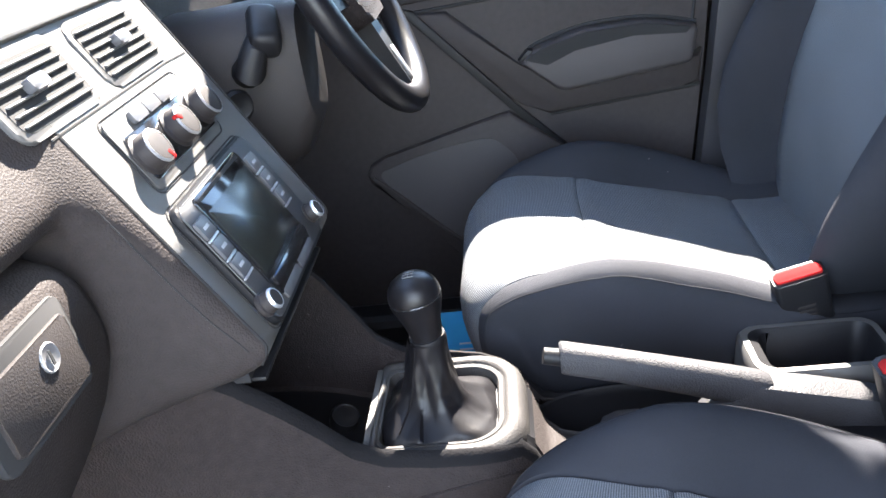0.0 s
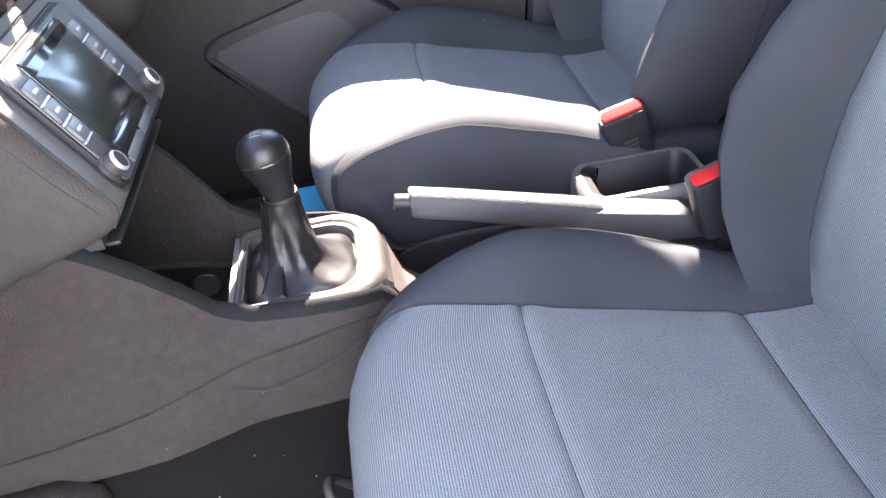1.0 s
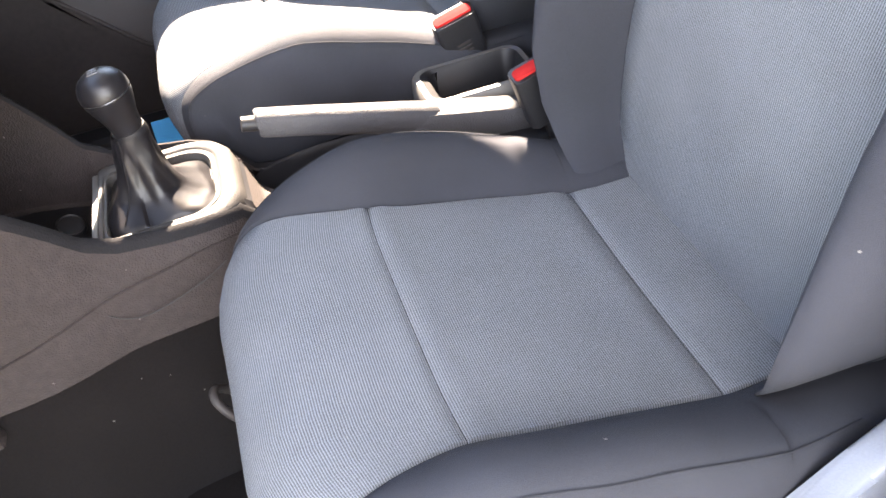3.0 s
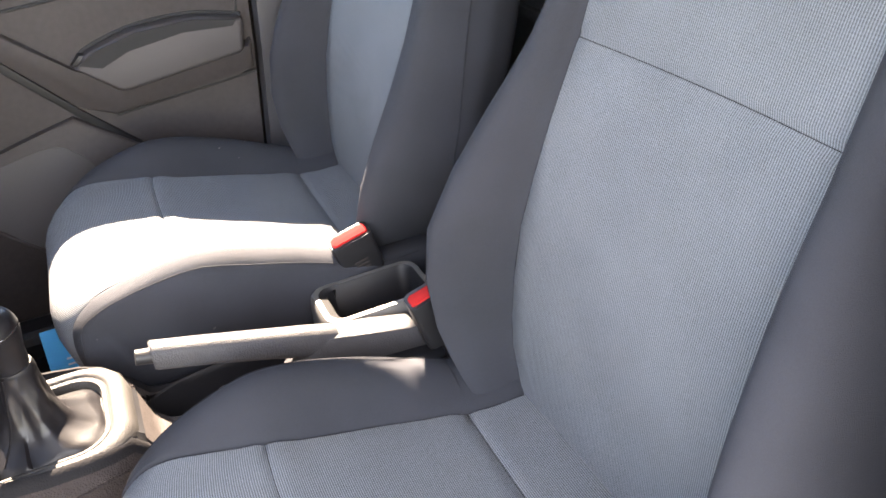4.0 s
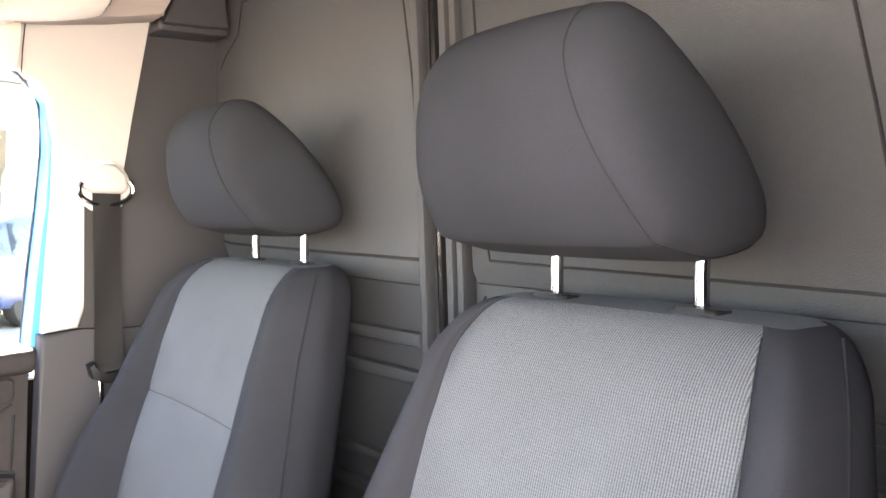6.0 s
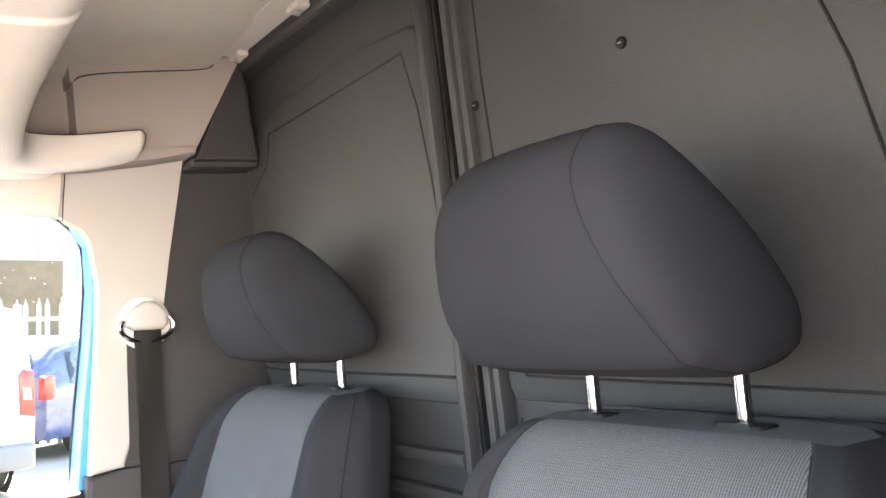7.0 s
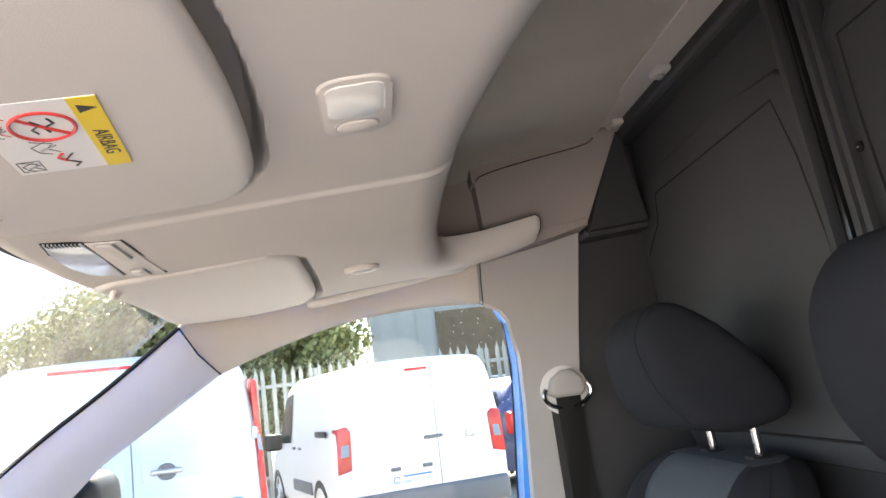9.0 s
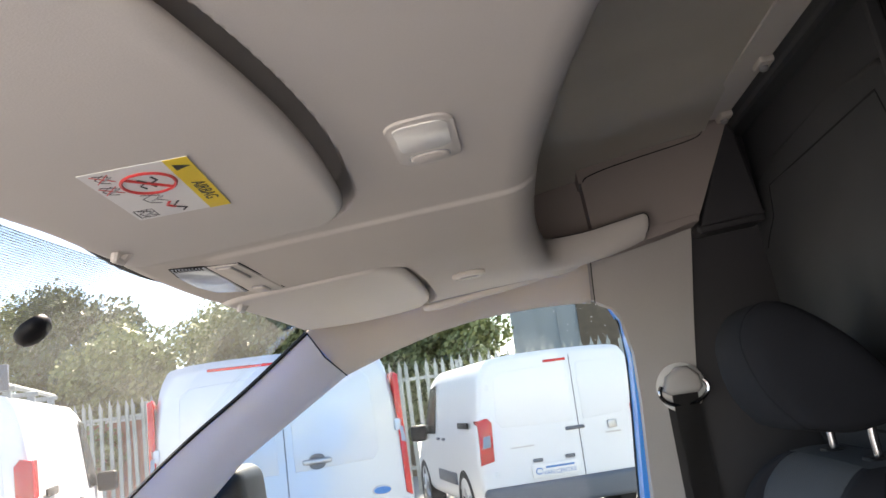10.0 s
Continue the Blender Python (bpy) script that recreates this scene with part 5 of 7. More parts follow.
outer = sheet(bmesh.new(), [[tuple(np.array(hi) + (0.0, 0.004, 0.003)), tuple(np.array(hi) + (0.010, 0.060, 0.002)), tuple(0.25 * np.array(lo) + 0.75 * np.array(hi) + (0.0, 0.100, 0.0)), tuple(0.7 * np.array(lo) + 0.3 * np.array(hi) + (0, 0.075, 0)), tuple(0.85 * np.array(lo) + 0.15 * np.array(hi) + (0.0, 0.045, 0.006))] for lo, _, hi in AP + [((0.244, 0.732, 1.633), (0, 0, 0), (0.190, 0.690, 1.745))]])
bmesh.ops.solidify(outer, geom=outer.faces, thickness=0.002)
structure("pillar_outer_offside", outer, M["blue_paint"], "blue painted windscreen pillar outside", "pillar", smooth=True)
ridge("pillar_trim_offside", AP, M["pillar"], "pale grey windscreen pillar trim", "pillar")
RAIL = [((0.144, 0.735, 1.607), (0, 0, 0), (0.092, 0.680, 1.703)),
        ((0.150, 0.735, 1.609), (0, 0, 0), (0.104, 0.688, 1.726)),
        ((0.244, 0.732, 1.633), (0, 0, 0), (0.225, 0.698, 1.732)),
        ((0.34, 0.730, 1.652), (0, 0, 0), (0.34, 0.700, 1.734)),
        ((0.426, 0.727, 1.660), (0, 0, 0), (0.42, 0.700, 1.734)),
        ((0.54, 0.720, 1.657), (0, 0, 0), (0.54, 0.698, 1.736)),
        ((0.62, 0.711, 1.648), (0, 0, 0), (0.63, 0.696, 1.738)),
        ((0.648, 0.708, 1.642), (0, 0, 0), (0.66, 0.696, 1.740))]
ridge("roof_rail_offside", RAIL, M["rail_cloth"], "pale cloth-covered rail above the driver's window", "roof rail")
structure("pillar_seam", tube([(0.146, 0.732, 1.607), (0.119, 0.686, 1.648), (0.094, 0.675, 1.702)], 0.0014, 5), M["void"], "thin seam between pillar trim and rail", "trim")
# upper post trim, pale, with the dark side panel behind it
up = [(0.640, 1.650), (0.668, 1.645), (0.692, 1.630), (0.706, 1.604), (0.709, 1.565), (0.705, 1.53), (0.697, 1.44), (0.681, 1.32), (0.665, 1.205), (0.722, 1.209), (0.770, 1.340), (0.810, 1.475), (0.830, 1.570), (0.868, 1.735), (0.90, 1.90), (0.66, 1.90), (0.660, 1.72)]
# darker tone than the pillar trim puts weaker light into the colour
structure("post_trim_upper", prism(up, "y", 0.704, 0.742, 0.008, 3), M["post_trim_dimmed"], "pale grey upper door post trim", "door post")
structure("post_seam", tube([(0.6555, 0.7035, 1.640), (0.660, 0.7035, 1.68), (0.666, 0.7030, 1.722)], 0.0010, 5), M["void"], "thin seam beside the door post", "trim")
structure("post_trim_lower", prism([(0.606, 0.42), (0.612, 0.70), (0.634, 0.90), (0.660, 1.203), (0.724, 1.207), (0.80, 1.20), (1.0, 1.20), (1.0, 0.42)], "y", 0.700, 0.745, 0.008, 3), M["pillar_dark"], "dark lower door post trim", "door post")
structure("wall_offside", prism([(0.715, 1.19), (1.005, 1.19), (1.005, 1.95), (0.86, 1.95), (0.862, 1.735), (0.80, 1.46)], "y", 0.718, 0.76), M["pillar_dark"], "dark moulded side wall behind the door post", "wall")
structure("outer_side", boxed((0.745, 0.78, 0.40), (1.06, 0.86, 1.72)), M["blue_paint"], "blue outer side of the van behind the door", "van side")
structure("corner_gusset", prism([(0.873, 1.733), (0.995, 1.733), (0.978, 1.925), (0.962, 1.925)], "y", 0.640, 0.730, 0.006), M["pillar_dark"], "dark triangular gusset at the bulkhead's corner", "trim")
structure("corner_filler", boxed((0.955, 0.700, 1.748), (1.012, 0.762, 1.965)), M["pillar_dark"], "dark trim behind the corner gusset", "trim")
structure("gusset_ledge", boxed((0.868, 0.655, 1.722), (1.0, 0.735, 1.742), 0.008), M["pillar_dark"], "dark ledge below the corner gusset", "trim")

# seat belt of the driver
belt = thing("seat_belt", "dark webbing seat belt hanging from its loop on the door post", "seat belt")
part("loop_cover", prism([(0.738, 1.450), (0.748, 1.476), (0.772, 1.490), (0.790, 1.489), (0.808, 1.470), (0.810, 1.447), (0.800, 1.438), (0.750, 1.441)], "y", 0.672, 0.704, 0.008, 3), M["post_trim_dimmed"], belt, "pale grey loop cover")
part("metal_loop", tube([(0.776 + 0.045 * math.cos(a), 0.690, 1.446 + 0.027 * math.sin(a)) for a in np.linspace(radians(150), radians(390), 26)], 0.0042, 8), M["chrome"], belt, "chromed belt loop")
part("anchor_washer", turned([(0.046, 0.0), (0.046, 0.003), (0.040, 0.005)], (0.774, 0.7035, 1.452), (0, -1, 0)), M["pillar"], belt)
wb = bmesh.new()
rows = []
for t in np.linspace(0, 1, 12):
    x0, z = 0.752 + (0.738 - 0.752) * t, 1.442 + (1.138 - 1.442) * t
    rows.append([(x0 + 0.048 * u, 0.690 - 0.004 * math.sin(3.1 * u + 4 * t) - 0.010 * t, z + 0.006 * u) for u in np.linspace(0, 1, 7)])
sheet(wb, rows)
bmesh.ops.solidify(wb, geom=wb.faces, thickness=0.0016)
part("webbing", wb, M["belt"], belt)
wb = bmesh.new()
sheet(wb, [[(0.742 + 0.020 * u - 0.012 * t, 0.7025, 1.430 - 0.21 * t) for u in (0, 1)] for t in (0, 0.5, 1)])
part("rear_webbing", wb, M["belt"], belt)
part("belt_guide", prism([(0.728, 1.145), (0.733, 1.123), (0.755, 1.112), (0.785, 1.116), (0.795, 1.135), (0.786, 1.130), (0.760, 1.126), (0.742, 1.132), (0.738, 1.150)], "y", 0.670, 0.704, 0.003), M["black"], belt)
part("tongue", boxed((0.744, 0.682, 1.065), (0.752, 0.686, 1.118), 0.002), M["chrome"], belt)
part("tongue", boxed((0.770, 0.682, 1.085), (0.776, 0.686, 1.118), 0.002), M["chrome"], belt)

# ---- roof ----
def lip_x(y):
    return 0.552 + 0.15 * (y - 0.10) ** 2 + (0.55 * max(0.0, abs(y) - 0.55) ** 1.6 * 3.2)


def visor_rear(y0, y1, curl, y):
    """How far back the sun visor reaches at y."""
    u = (y - y0) / (y1 - y0)
    return 0.352 + curl * 0.05 * math.sin(math.pi * min(1.0, max(0.0, u))) - 0.03 * (max(0.0, abs(2 * u - 1) - 0.60) / 0.40) ** 3


VISORS = ((-0.085, -0.640, 0.45), (0.193, 0.660, 0.10))


def soft(d, w):
    t = min(1.0, max(0.0, d / w))
    return t * t * (3 - 2 * t)


def headliner_z(x, y):
    """The underside of the headliner: hollowed behind the visors, with a fine step in the middle, lower on the driver's side."""
    z = 1.7195 - (0.012 if y < 0 else 0.005) * (abs(y) / 0.66) ** 6 - 0.0075 * soft(y + 0.03, 0.20)
    for y0, y1, curl in VISORS:
        inner, outer = (0.004, 0.026)
        a, b = (y0 - inner, y1 + outer) if y1 > y0 else (y1 - outer, y0 + inner)
        if a < y < b:
            d = min(visor_rear(y0, y1, curl, y) + 0.014 - x, y - a, b - y)
            z += 0.030 * soft(d, 0.010) * soft(x - 0.165, 0.03)
    return z - 0.0038 * soft(y + 0.040, 0.009) * soft(x - 0.15, 0.05)


head_rows = []
for y in np.linspace(-0.66, 0.66, 380):
    lx = lip_x(y)
    front = header_x(y)
    edge_drop = 1.7195 - headliner_z(front, y)
    prof = [(front - 0.02, 1.742 - edge_drop), (front - 0.004, 1.728 - edge_drop), (front + 0.006, 1.722 - edge_drop)]
    prof += [(x, headliner_z(x, y)) for x in np.linspace(front + 0.014, lx - 0.042, 150)]
    low = prof[-1][1] - 1.7195
    prof += [(lx - 0.030, 1.7205 + low), (lx - 0.019, 1.7235 + low), (lx - 0.010, 1.7285 + low), (lx - 0.003, 1.736 + low), (lx, 1.745), (lx - 0.001, 1.753), (lx - 0.005, 1.759), (lx - 0.014, 1.763), (lx - 0.08, 1.770), (lx - 0.34, 1.785)]
    head_rows.append([(x, y, z) for x, z in prof])
structure("ceiling", sheet(bmesh.new(), head_rows), M["roof"], "pale grey cloth headliner forming an overhead shelf", "ceiling", smooth=True)
# raised liner above and behind the shelf
rear_rows = [[(x, y, z - 0.03 * abs(y / 0.7) ** 4) for y in np.linspace(-0.70, 0.70, 15)] for x, z in ((0.20, 1.855), (0.45, 1.885), (0.65, 1.908), (0.80, 1.922), (0.925, 1.930))]
structure("ceiling_rear", sheet(bmesh.new(), rear_rows), M["roof_back"], "grey-green rear roof liner", "ceiling", smooth=True)
structure("ceiling_strip", prism([(0.915, 1.925), (0.965, 1.922), (0.970, 1.932), (0.915, 1.938)], "y", -0.62, 0.625, 0.002), M["roof_plastic"], "pale edge strip of the rear roof liner", "trim")
for y in (0.345, -0.1, 0.60):
    clip = thing("liner_clip", "small pale plastic clip on the liner edge", "clip", group="liner clips")
    part("body", boxed((0.945, y - 0.022, 1.912), (0.968, y + 0.022, 1.924), 0.004), M["roof_plastic"], clip)
    part("stud", turned([(0.007, 0.0), (0.007, -0.006), (0.004, -0.009)], (0.955, y, 1.914)), M["label_grey"], clip)
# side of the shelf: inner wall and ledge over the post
structure("shelf_side_offside", prism([(0.676, 1.748), (0.78, 1.748), (0.868, 1.742), (0.975, 1.930), (0.926, 1.918), (0.900, 1.900), (0.80, 1.889), (0.73, 1.881), (0.690, 1.872), (0.676, 1.862)], "y", 0.634, 0.690), M["shelf_lining_shaded"], "brownish moulded end wall of the overhead shelf", "trim")
# rear liner above the seam, coloured dark for the shadow it lies in
structure("shelf_side_upper_offside", prism([(0.672, 1.860), (0.690, 1.872), (0.73, 1.881), (0.80, 1.889), (0.900, 1.900), (0.926, 1.918), (0.950, 1.926), (0.94, 1.945), (0.672, 1.925)], "y", 0.6342, 0.692), M["shelf_lining_shaded"], "roof liner strip above the shelf's end, shade in its colour", "trim")
structure("shelf_end_offside", prism([(0.20, 1.76), (0.70, 1.745), (0.70, 1.912), (0.55, 1.91), (0.20, 1.885)], "y", 0.690, 0.716), M["shelf_lining_shaded"], "deep brownish end of the overhead shelf", "trim")
structure("shelf_side_nearside", prism([(0.20, 1.79), (0.56, 1.79), (0.60, 1.765), (0.66, 1.748), (0.78, 1.748), (0.868, 1.742), (0.975, 1.930), (0.90, 1.925), (0.68, 1.905), (0.55, 1.90), (0.20, 1.865)], "y", -0.705, -0.650, 0.004), M["shelf_lining_shaded"], "brownish end wall of the overhead shelf by the open door", "trim")
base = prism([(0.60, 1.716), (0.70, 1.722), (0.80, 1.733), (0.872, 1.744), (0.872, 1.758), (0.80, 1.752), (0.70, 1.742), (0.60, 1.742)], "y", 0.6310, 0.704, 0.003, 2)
structure("shelf_base_offside", base, M["shelf_lining_shaded"], "pale lower edge of the overhead shelf", "trim", smooth=True)
bend = curve([(0.5714, 0.455), (0.576, 0.500), (0.580, 0.532), (0.588, 0.558), (0.602, 0.574), (0.620, 0.581), (0.645, 0.584), (0.70, 0.586), (0.757, 0.587), (0.768, 0.588), (0.773, 0.591)], 70)
way = np.gradient(bend, axis=0)
way /= np.linalg.norm(way, axis=1)[:, None]
end_rows = []
for (x, yi), (dx, dy) in zip(bend, way):
    shut = max(0.0, (x - 0.766) / 0.007)
    tuck = 0.003 * soft(0.53 - yi, 0.05)
    zb = (table(x, [(0.57, 1.7085), (0.585, 1.7065), (0.60, 1.7060), (0.63, 1.7075), (0.66, 1.7100), (0.70, 1.7150), (0.74, 1.7230), (0.80, 1.7390)]) + tuck)
    zt = table(x, [(0.575, 1.757), (0.60, 1.7620), (0.66, 1.7630), (0.78, 1.7760)]) - 0.004 * shut - tuck
    prof = [(0.075, zb + 0.008), (0.055, zb + 0.0012), (0.040, zb), (0.030, zb + 0.0005), (0.019, zb + 0.003), (0.009, zb + 0.009), (0.003, zb + 0.017), (0, zb + 0.027), (0, zt - 0.005), (0.0015, zt - 0.0015), (0.004, zt), (0.012, zt), (0.016, zt - 0.004), (0.050, zt - 0.012)]
    end_rows.append([(x - dy * (d + tuck), yi + dx * (d + tuck), z) for d, z in prof])
structure("shelf_lip_offside", sheet(bmesh.new(), end_rows), M["roof"], "rounded pale end lip of the overhead shelf", "trim", smooth=True)
structure("shelf_lip_line", tube([(r[9][0] + 0.0004, r[9][1] - 0.0006, r[9][2]) for r in end_rows[24:]] + [(end_rows[-1][k][0] + 0.0008, end_rows[-1][k][1] - 0.0008, end_rows[-1][k][2]) for k in (8, 7, 6, 5)], 0.0008, 5), M["void"], "thin dark joint round the shelf's end lip", "trim")
structure("shelf_inner_seam", tube([tuple(p) for p in curve([(0.679, 0.6325, 1.864), (0.690, 0.6325, 1.872), (0.73, 0.6325, 1.880), (0.80, 0.6325, 1.888), (0.90, 0.6325, 1.899), (0.925, 0.6325, 1.915)], 40)], 0.0011, 5), M["void"], "thin seam in the shelf's end wall", "trim")


def visor(y0, y1, curl, sag, label):
    """A padded visor lying in its hollow: the inner edge nearly flush, the pad bowed down further out."""
    v = thing("sun_visor", label, "sun visor", group="sun visors")
    rows = []
    for k in range(31):
        u = 0.5 - 0.5 * math.cos(math.pi * k / 30)
        y = y0 + (y1 - y0) * u
        front, rear = header_x(y) + 0.012 + 0.03 * (max(0.0, abs(2 * u - 1) - 0.9) / 0.1) ** 2, visor_rear(y0, y1, curl, y)
        under, over = [], []
        for j in range(25):
            x = front + (rear - front) * (0.5 - 0.5 * math.cos(math.pi * j / 24))
            e = min(x - front, rear - x, abs(y - y0) * 1.6, abs(y1 - y))
            lift = 1 - min(1.0, e / 0.009)
            z = sag(x, u) + 0.009 * (1 - math.sqrt(max(0.0, 1 - lift * lift)))
            under.append((x, y, z))
            over.append((x, y, sag(x, u) + 0.010 + 0.010 * math.sqrt(max(0.0, 1 - lift * lift))))
        rows.append(under + over[::-1])
    part("pad", sheet(bmesh.new(), rows, closed=True, caps=True), M["roof_plastic"], v)
    s = 1 if y1 > y0 else -1
    part("pivot", tube([(0.155, y1 - s * 0.03, 1.716), (0.155, y1 - s * 0.075, 1.716)], 0.007, 10), M["roof_plastic"], v)
    return v


vis_p = visor(-0.085, -0.640, 0.45, lambda x, u: 1.7115 - 0.0085 * soft(u, 0.30), "pale sun visor with an airbag warning label")
vis_d = visor(0.193, 0.660, 0.1, lambda x, u: 1.7062 - 0.011 * u * u * (1 - 0.6 * min(1.0, ((x - 0.235) / 0.12) ** 2)), "pale plain sun visor")
# warning label on the passenger visor
LM = Matrix(((0, 1, 0, 0.262), (1, 0, 0, -0.341), (0, 0, -1, 1.7027), (0, 0, 0, 1))) @ pose(0, 0, 0, 0, 0, -7)
lab = part("warning_label", moved(boxed((-0.062, -0.036, 0.0), (0.062, 0.036, 0.0006)), LM), M["label"], vis_p, "white and yellow airbag warning label")
part("yellow_band", moved(boxed((-0.062, 0.020, 0.0005), (0.062, 0.0362, 0.0010)), LM), M["yellow"], lab)
part("warning_triangle", moved(prism([(-0.052, 0.0235), (-0.040, 0.0235), (-0.046, 0.0338)], "z", 0.0009, 0.0013), LM), M["ink"], lab)
written("AIRBAG", 0.0135, LM @ pose(0.014, 0.0281, 0.0011), M["ink"], lab)
ring_p = [(-0.024 + 0.0225 * math.cos(a), -0.001 + 0.0180 * math.sin(a), 0.0009) for a in np.linspace(0, 2 * math.pi, 33)]
part("ban_ring", moved(tube(ring_p, 0.0013, 6, caps=False), LM), M["label_red"], lab)
part("ban_bar", moved(tube([(-0.040, -0.013, 0.0009), (-0.009, 0.011, 0.0009)], 0.0012, 6), LM), M["label_red"], lab)
def stroke(points, material, r=0.00038):
    part("print_line", moved(tube([(x, y, 0.0006) for x, y in points], r, 5), LM), material, lab)


stroke([(-0.036, 0.004), (-0.028, 0.006), (-0.022, -0.001), (-0.014, 0.001)], M["ink"], 0.0009)
stroke([(-0.034, -0.006), (-0.027, -0.002), (-0.020, -0.008), (-0.013, -0.006)], M["ink"], 0.0008)
for cx, cy, k in ((-0.048, -0.024, 1.0), (-0.022, -0.028, 1.1), (0.012, -0.010, 1.35), (0.046, -0.026, 1.0)):
    stroke([(cx - 0.009 * k, cy - 0.004 * k), (cx - 0.004 * k, cy + 0.005 * k), (cx + 0.002 * k, cy + 0.001 * k), (cx + 0.008 * k, cy + 0.006 * k)], M["ink"])
    stroke([(cx - 0.008 * k, cy + 0.003 * k), (cx - 0.001 * k, cy - 0.005 * k), (cx + 0.007 * k, cy - 0.003 * k), (cx + 0.010 * k, cy + 0.002 * k)], M["ink"])
    stroke([(cx - 0.002 * k, cy + 0.006 * k), (cx + 0.004 * k, cy - 0.002 * k)], M["label_grey"], 0.0009)
for cx, cy in ((-0.048, -0.024), (-0.022, -0.028)):
    stroke([(cx - 0.008, cy - 0.006), (cx + 0.008, cy + 0.006)], M["label_red"], 0.00045)
    stroke([(cx - 0.008, cy + 0.006), (cx + 0.008, cy - 0.006)], M["label_red"], 0.00045)
stroke([(0.036, -0.033), (0.056, -0.033), (0.056, -0.019), (0.036, -0.019), (0.036, -0.033)], M["ink"])
stroke([(0.028, 0.004), (0.040, -0.003), (0.048, 0.005), (0.054, 0.001)], M["ink"], 0.0009)
stroke([(0.026, -0.002), (0.034, -0.006), (0.041, -0.002)], M["label_red"], 0.0013)

# lamps in the roof
lamp = thing("courtesy_lamp", "pale rounded courtesy lamp in the headliner", "roof lamp")
DM = Matrix.Translation((0.453, -0.266, 1.7195)) @ pose(0, 0, 0, 180, 0, 0)
part("frame", moved(prism(rounded(0.027, 0.058, 0.018, 6), "z", -0.002, 0.0024, 0.0020, 3), DM), M["roof_plastic"], lamp)
part("lens", moved(prism([(u, v + 0.016) for u, v in rounded(0.0215, 0.033, 0.011, 6)], "z", 0.001, 0.0034, 0.0013), DM), M["lens"], lamp, "translucent white lens")
part("switch", moved(prism([(u, v - 0.037) for u, v in rounded(0.0165, 0.0120, 0.011, 6)], "z", 0.001, 0.0044, 0.0020), DM), M["roof_plastic"], lamp)
part("switch_gap", moved(prism([(u, v - 0.037) for u, v in rounded(0.0176, 0.0131, 0.0115, 6)], "z", 0.001, 0.0029), DM), M["label_grey"], lamp)
front_lamp = thing("front_lamp", "clear front roof lamp with pale switches", "roof lamp")


def under_roof(bm):
    """Hang a flat shape, drawn downwards from zero, from the headliner's underside."""
    for q in bm.verts:
        q.co.z = 1.7195 - 0.0075 * soft(q.co.y + 0.03, 0.20) - 0.0038 * soft(q.co.x - 0.15, 0.05) - q.co.z
    bmesh.ops.reverse_faces(bm, faces=bm.faces)
    return bm


def grown(outline, k):
    cx, cy = np.mean(outline, axis=0)
    return [(x + math.copysign(k, x - cx), y + math.copysign(k, y - cy)) for x, y in outline]


LENS = [(0.131, -0.026), (0.162, -0.006), (0.161, 0.060), (0.155, 0.157), (0.126, 0.122), (0.119, 0.075), (0.122, 0.020)]
PLATE = [(0.1645, -0.004), (0.1995, 0.000), (0.2010, 0.170), (0.1585, 0.158)]
part("surround", under_roof(prism(PLATE, "z", -0.004, 0.0022, 0.0012)), M["roof_plastic"], front_lamp)
part("surround_gap", under_roof(prism(grown(PLATE, 0.0020), "z", -0.004, 0.0006)), M["void"], front_lamp)
part("lens_gap", under_roof(prism(grown(LENS, 0.0018), "z", -0.004, 0.0010)), M["void"], front_lamp)
part("clear_lens", under_roof(prism(LENS, "z", -0.004, 0.0028, 0.001)), M["screen_clear"], front_lamp, "clear ribbed lens")
for k in range(9):
    x, y = 0.133 + 0.0031 * k, -0.0245 + 0.0019 * k
    part("lens_tooth", under_roof(boxed((x, y, 0.0), (x + 0.0016, y + 0.010, 0.0034))), M["void"], front_lamp)
for x, y, w, h in ((0.181, 0.036, 0.009, 0.034), (0.178, 0.146, 0.008, 0.016)):
    part("switch_gap", under_roof(prism([(x + u * 1.12, y + q * 1.08) for u, q in rounded(w, h, 0.004)], "z", 0.0, 0.0028)), M["label_grey"], front_lamp)
    part("switch", under_roof(prism([(x + u, y + q) for u, q in rounded(w, h, 0.004)], "z", 0.0, 0.0046, 0.0015)), M["roof_plastic"], front_lamp)
for y in (-0.185, 0.235):
    vc = thing("visor_clip", "small pale clip for the sun visor", "clip", group="visor clips")
    x = header_x(y) + 0.030
    part("hook", tube([(x + 0.008, y - 0.014, 1.712), (x, y - 0.007, 1.700), (x, y + 0.007, 1.700), (x + 0.008, y + 0.014, 1.712)], 0.004, 8), M["roof_plastic"], vc)
hook = thing("coat_hook", "small pale oval hook mount in the headliner", "hook")
HM = Matrix.Translation((0.439, 0.410, 1.7065)) @ pose(0, 0, 0, 180, 0, 12)
part("mount", moved(prism(rounded(0.027, 0.024, 0.020, 7), "z", -0.002, 0.0050, 0.0035, 3), HM), M["roof_plastic"], hook)
part("rim", moved(tube([(u, q, 0.0048) for u, q in rounded(0.0225, 0.0190, 0.016, 7)] + [(0.0225, 0.0, 0.0048)], 0.0016, 6), HM), M["lens"], hook)
part("slot", moved(prism(rounded(0.015, 0.0055, 0.005, 6), "z", 0.004, 0.0058), HM), M["label_grey"], hook)
grab = thing("grab_handle", "slim pale folded grab handle on the rail", "handle")
part("bar", tube([tuple(p) for p in curve([(0.335, 0.668, 1.700), (0.352, 0.658, 1.6965), (0.44, 0.650, 1.7000), (0.52, 0.647, 1.7040), (0.560, 0.655, 1.7095)], 24)], 0.0082, 10), M["roof_plastic"], grab)
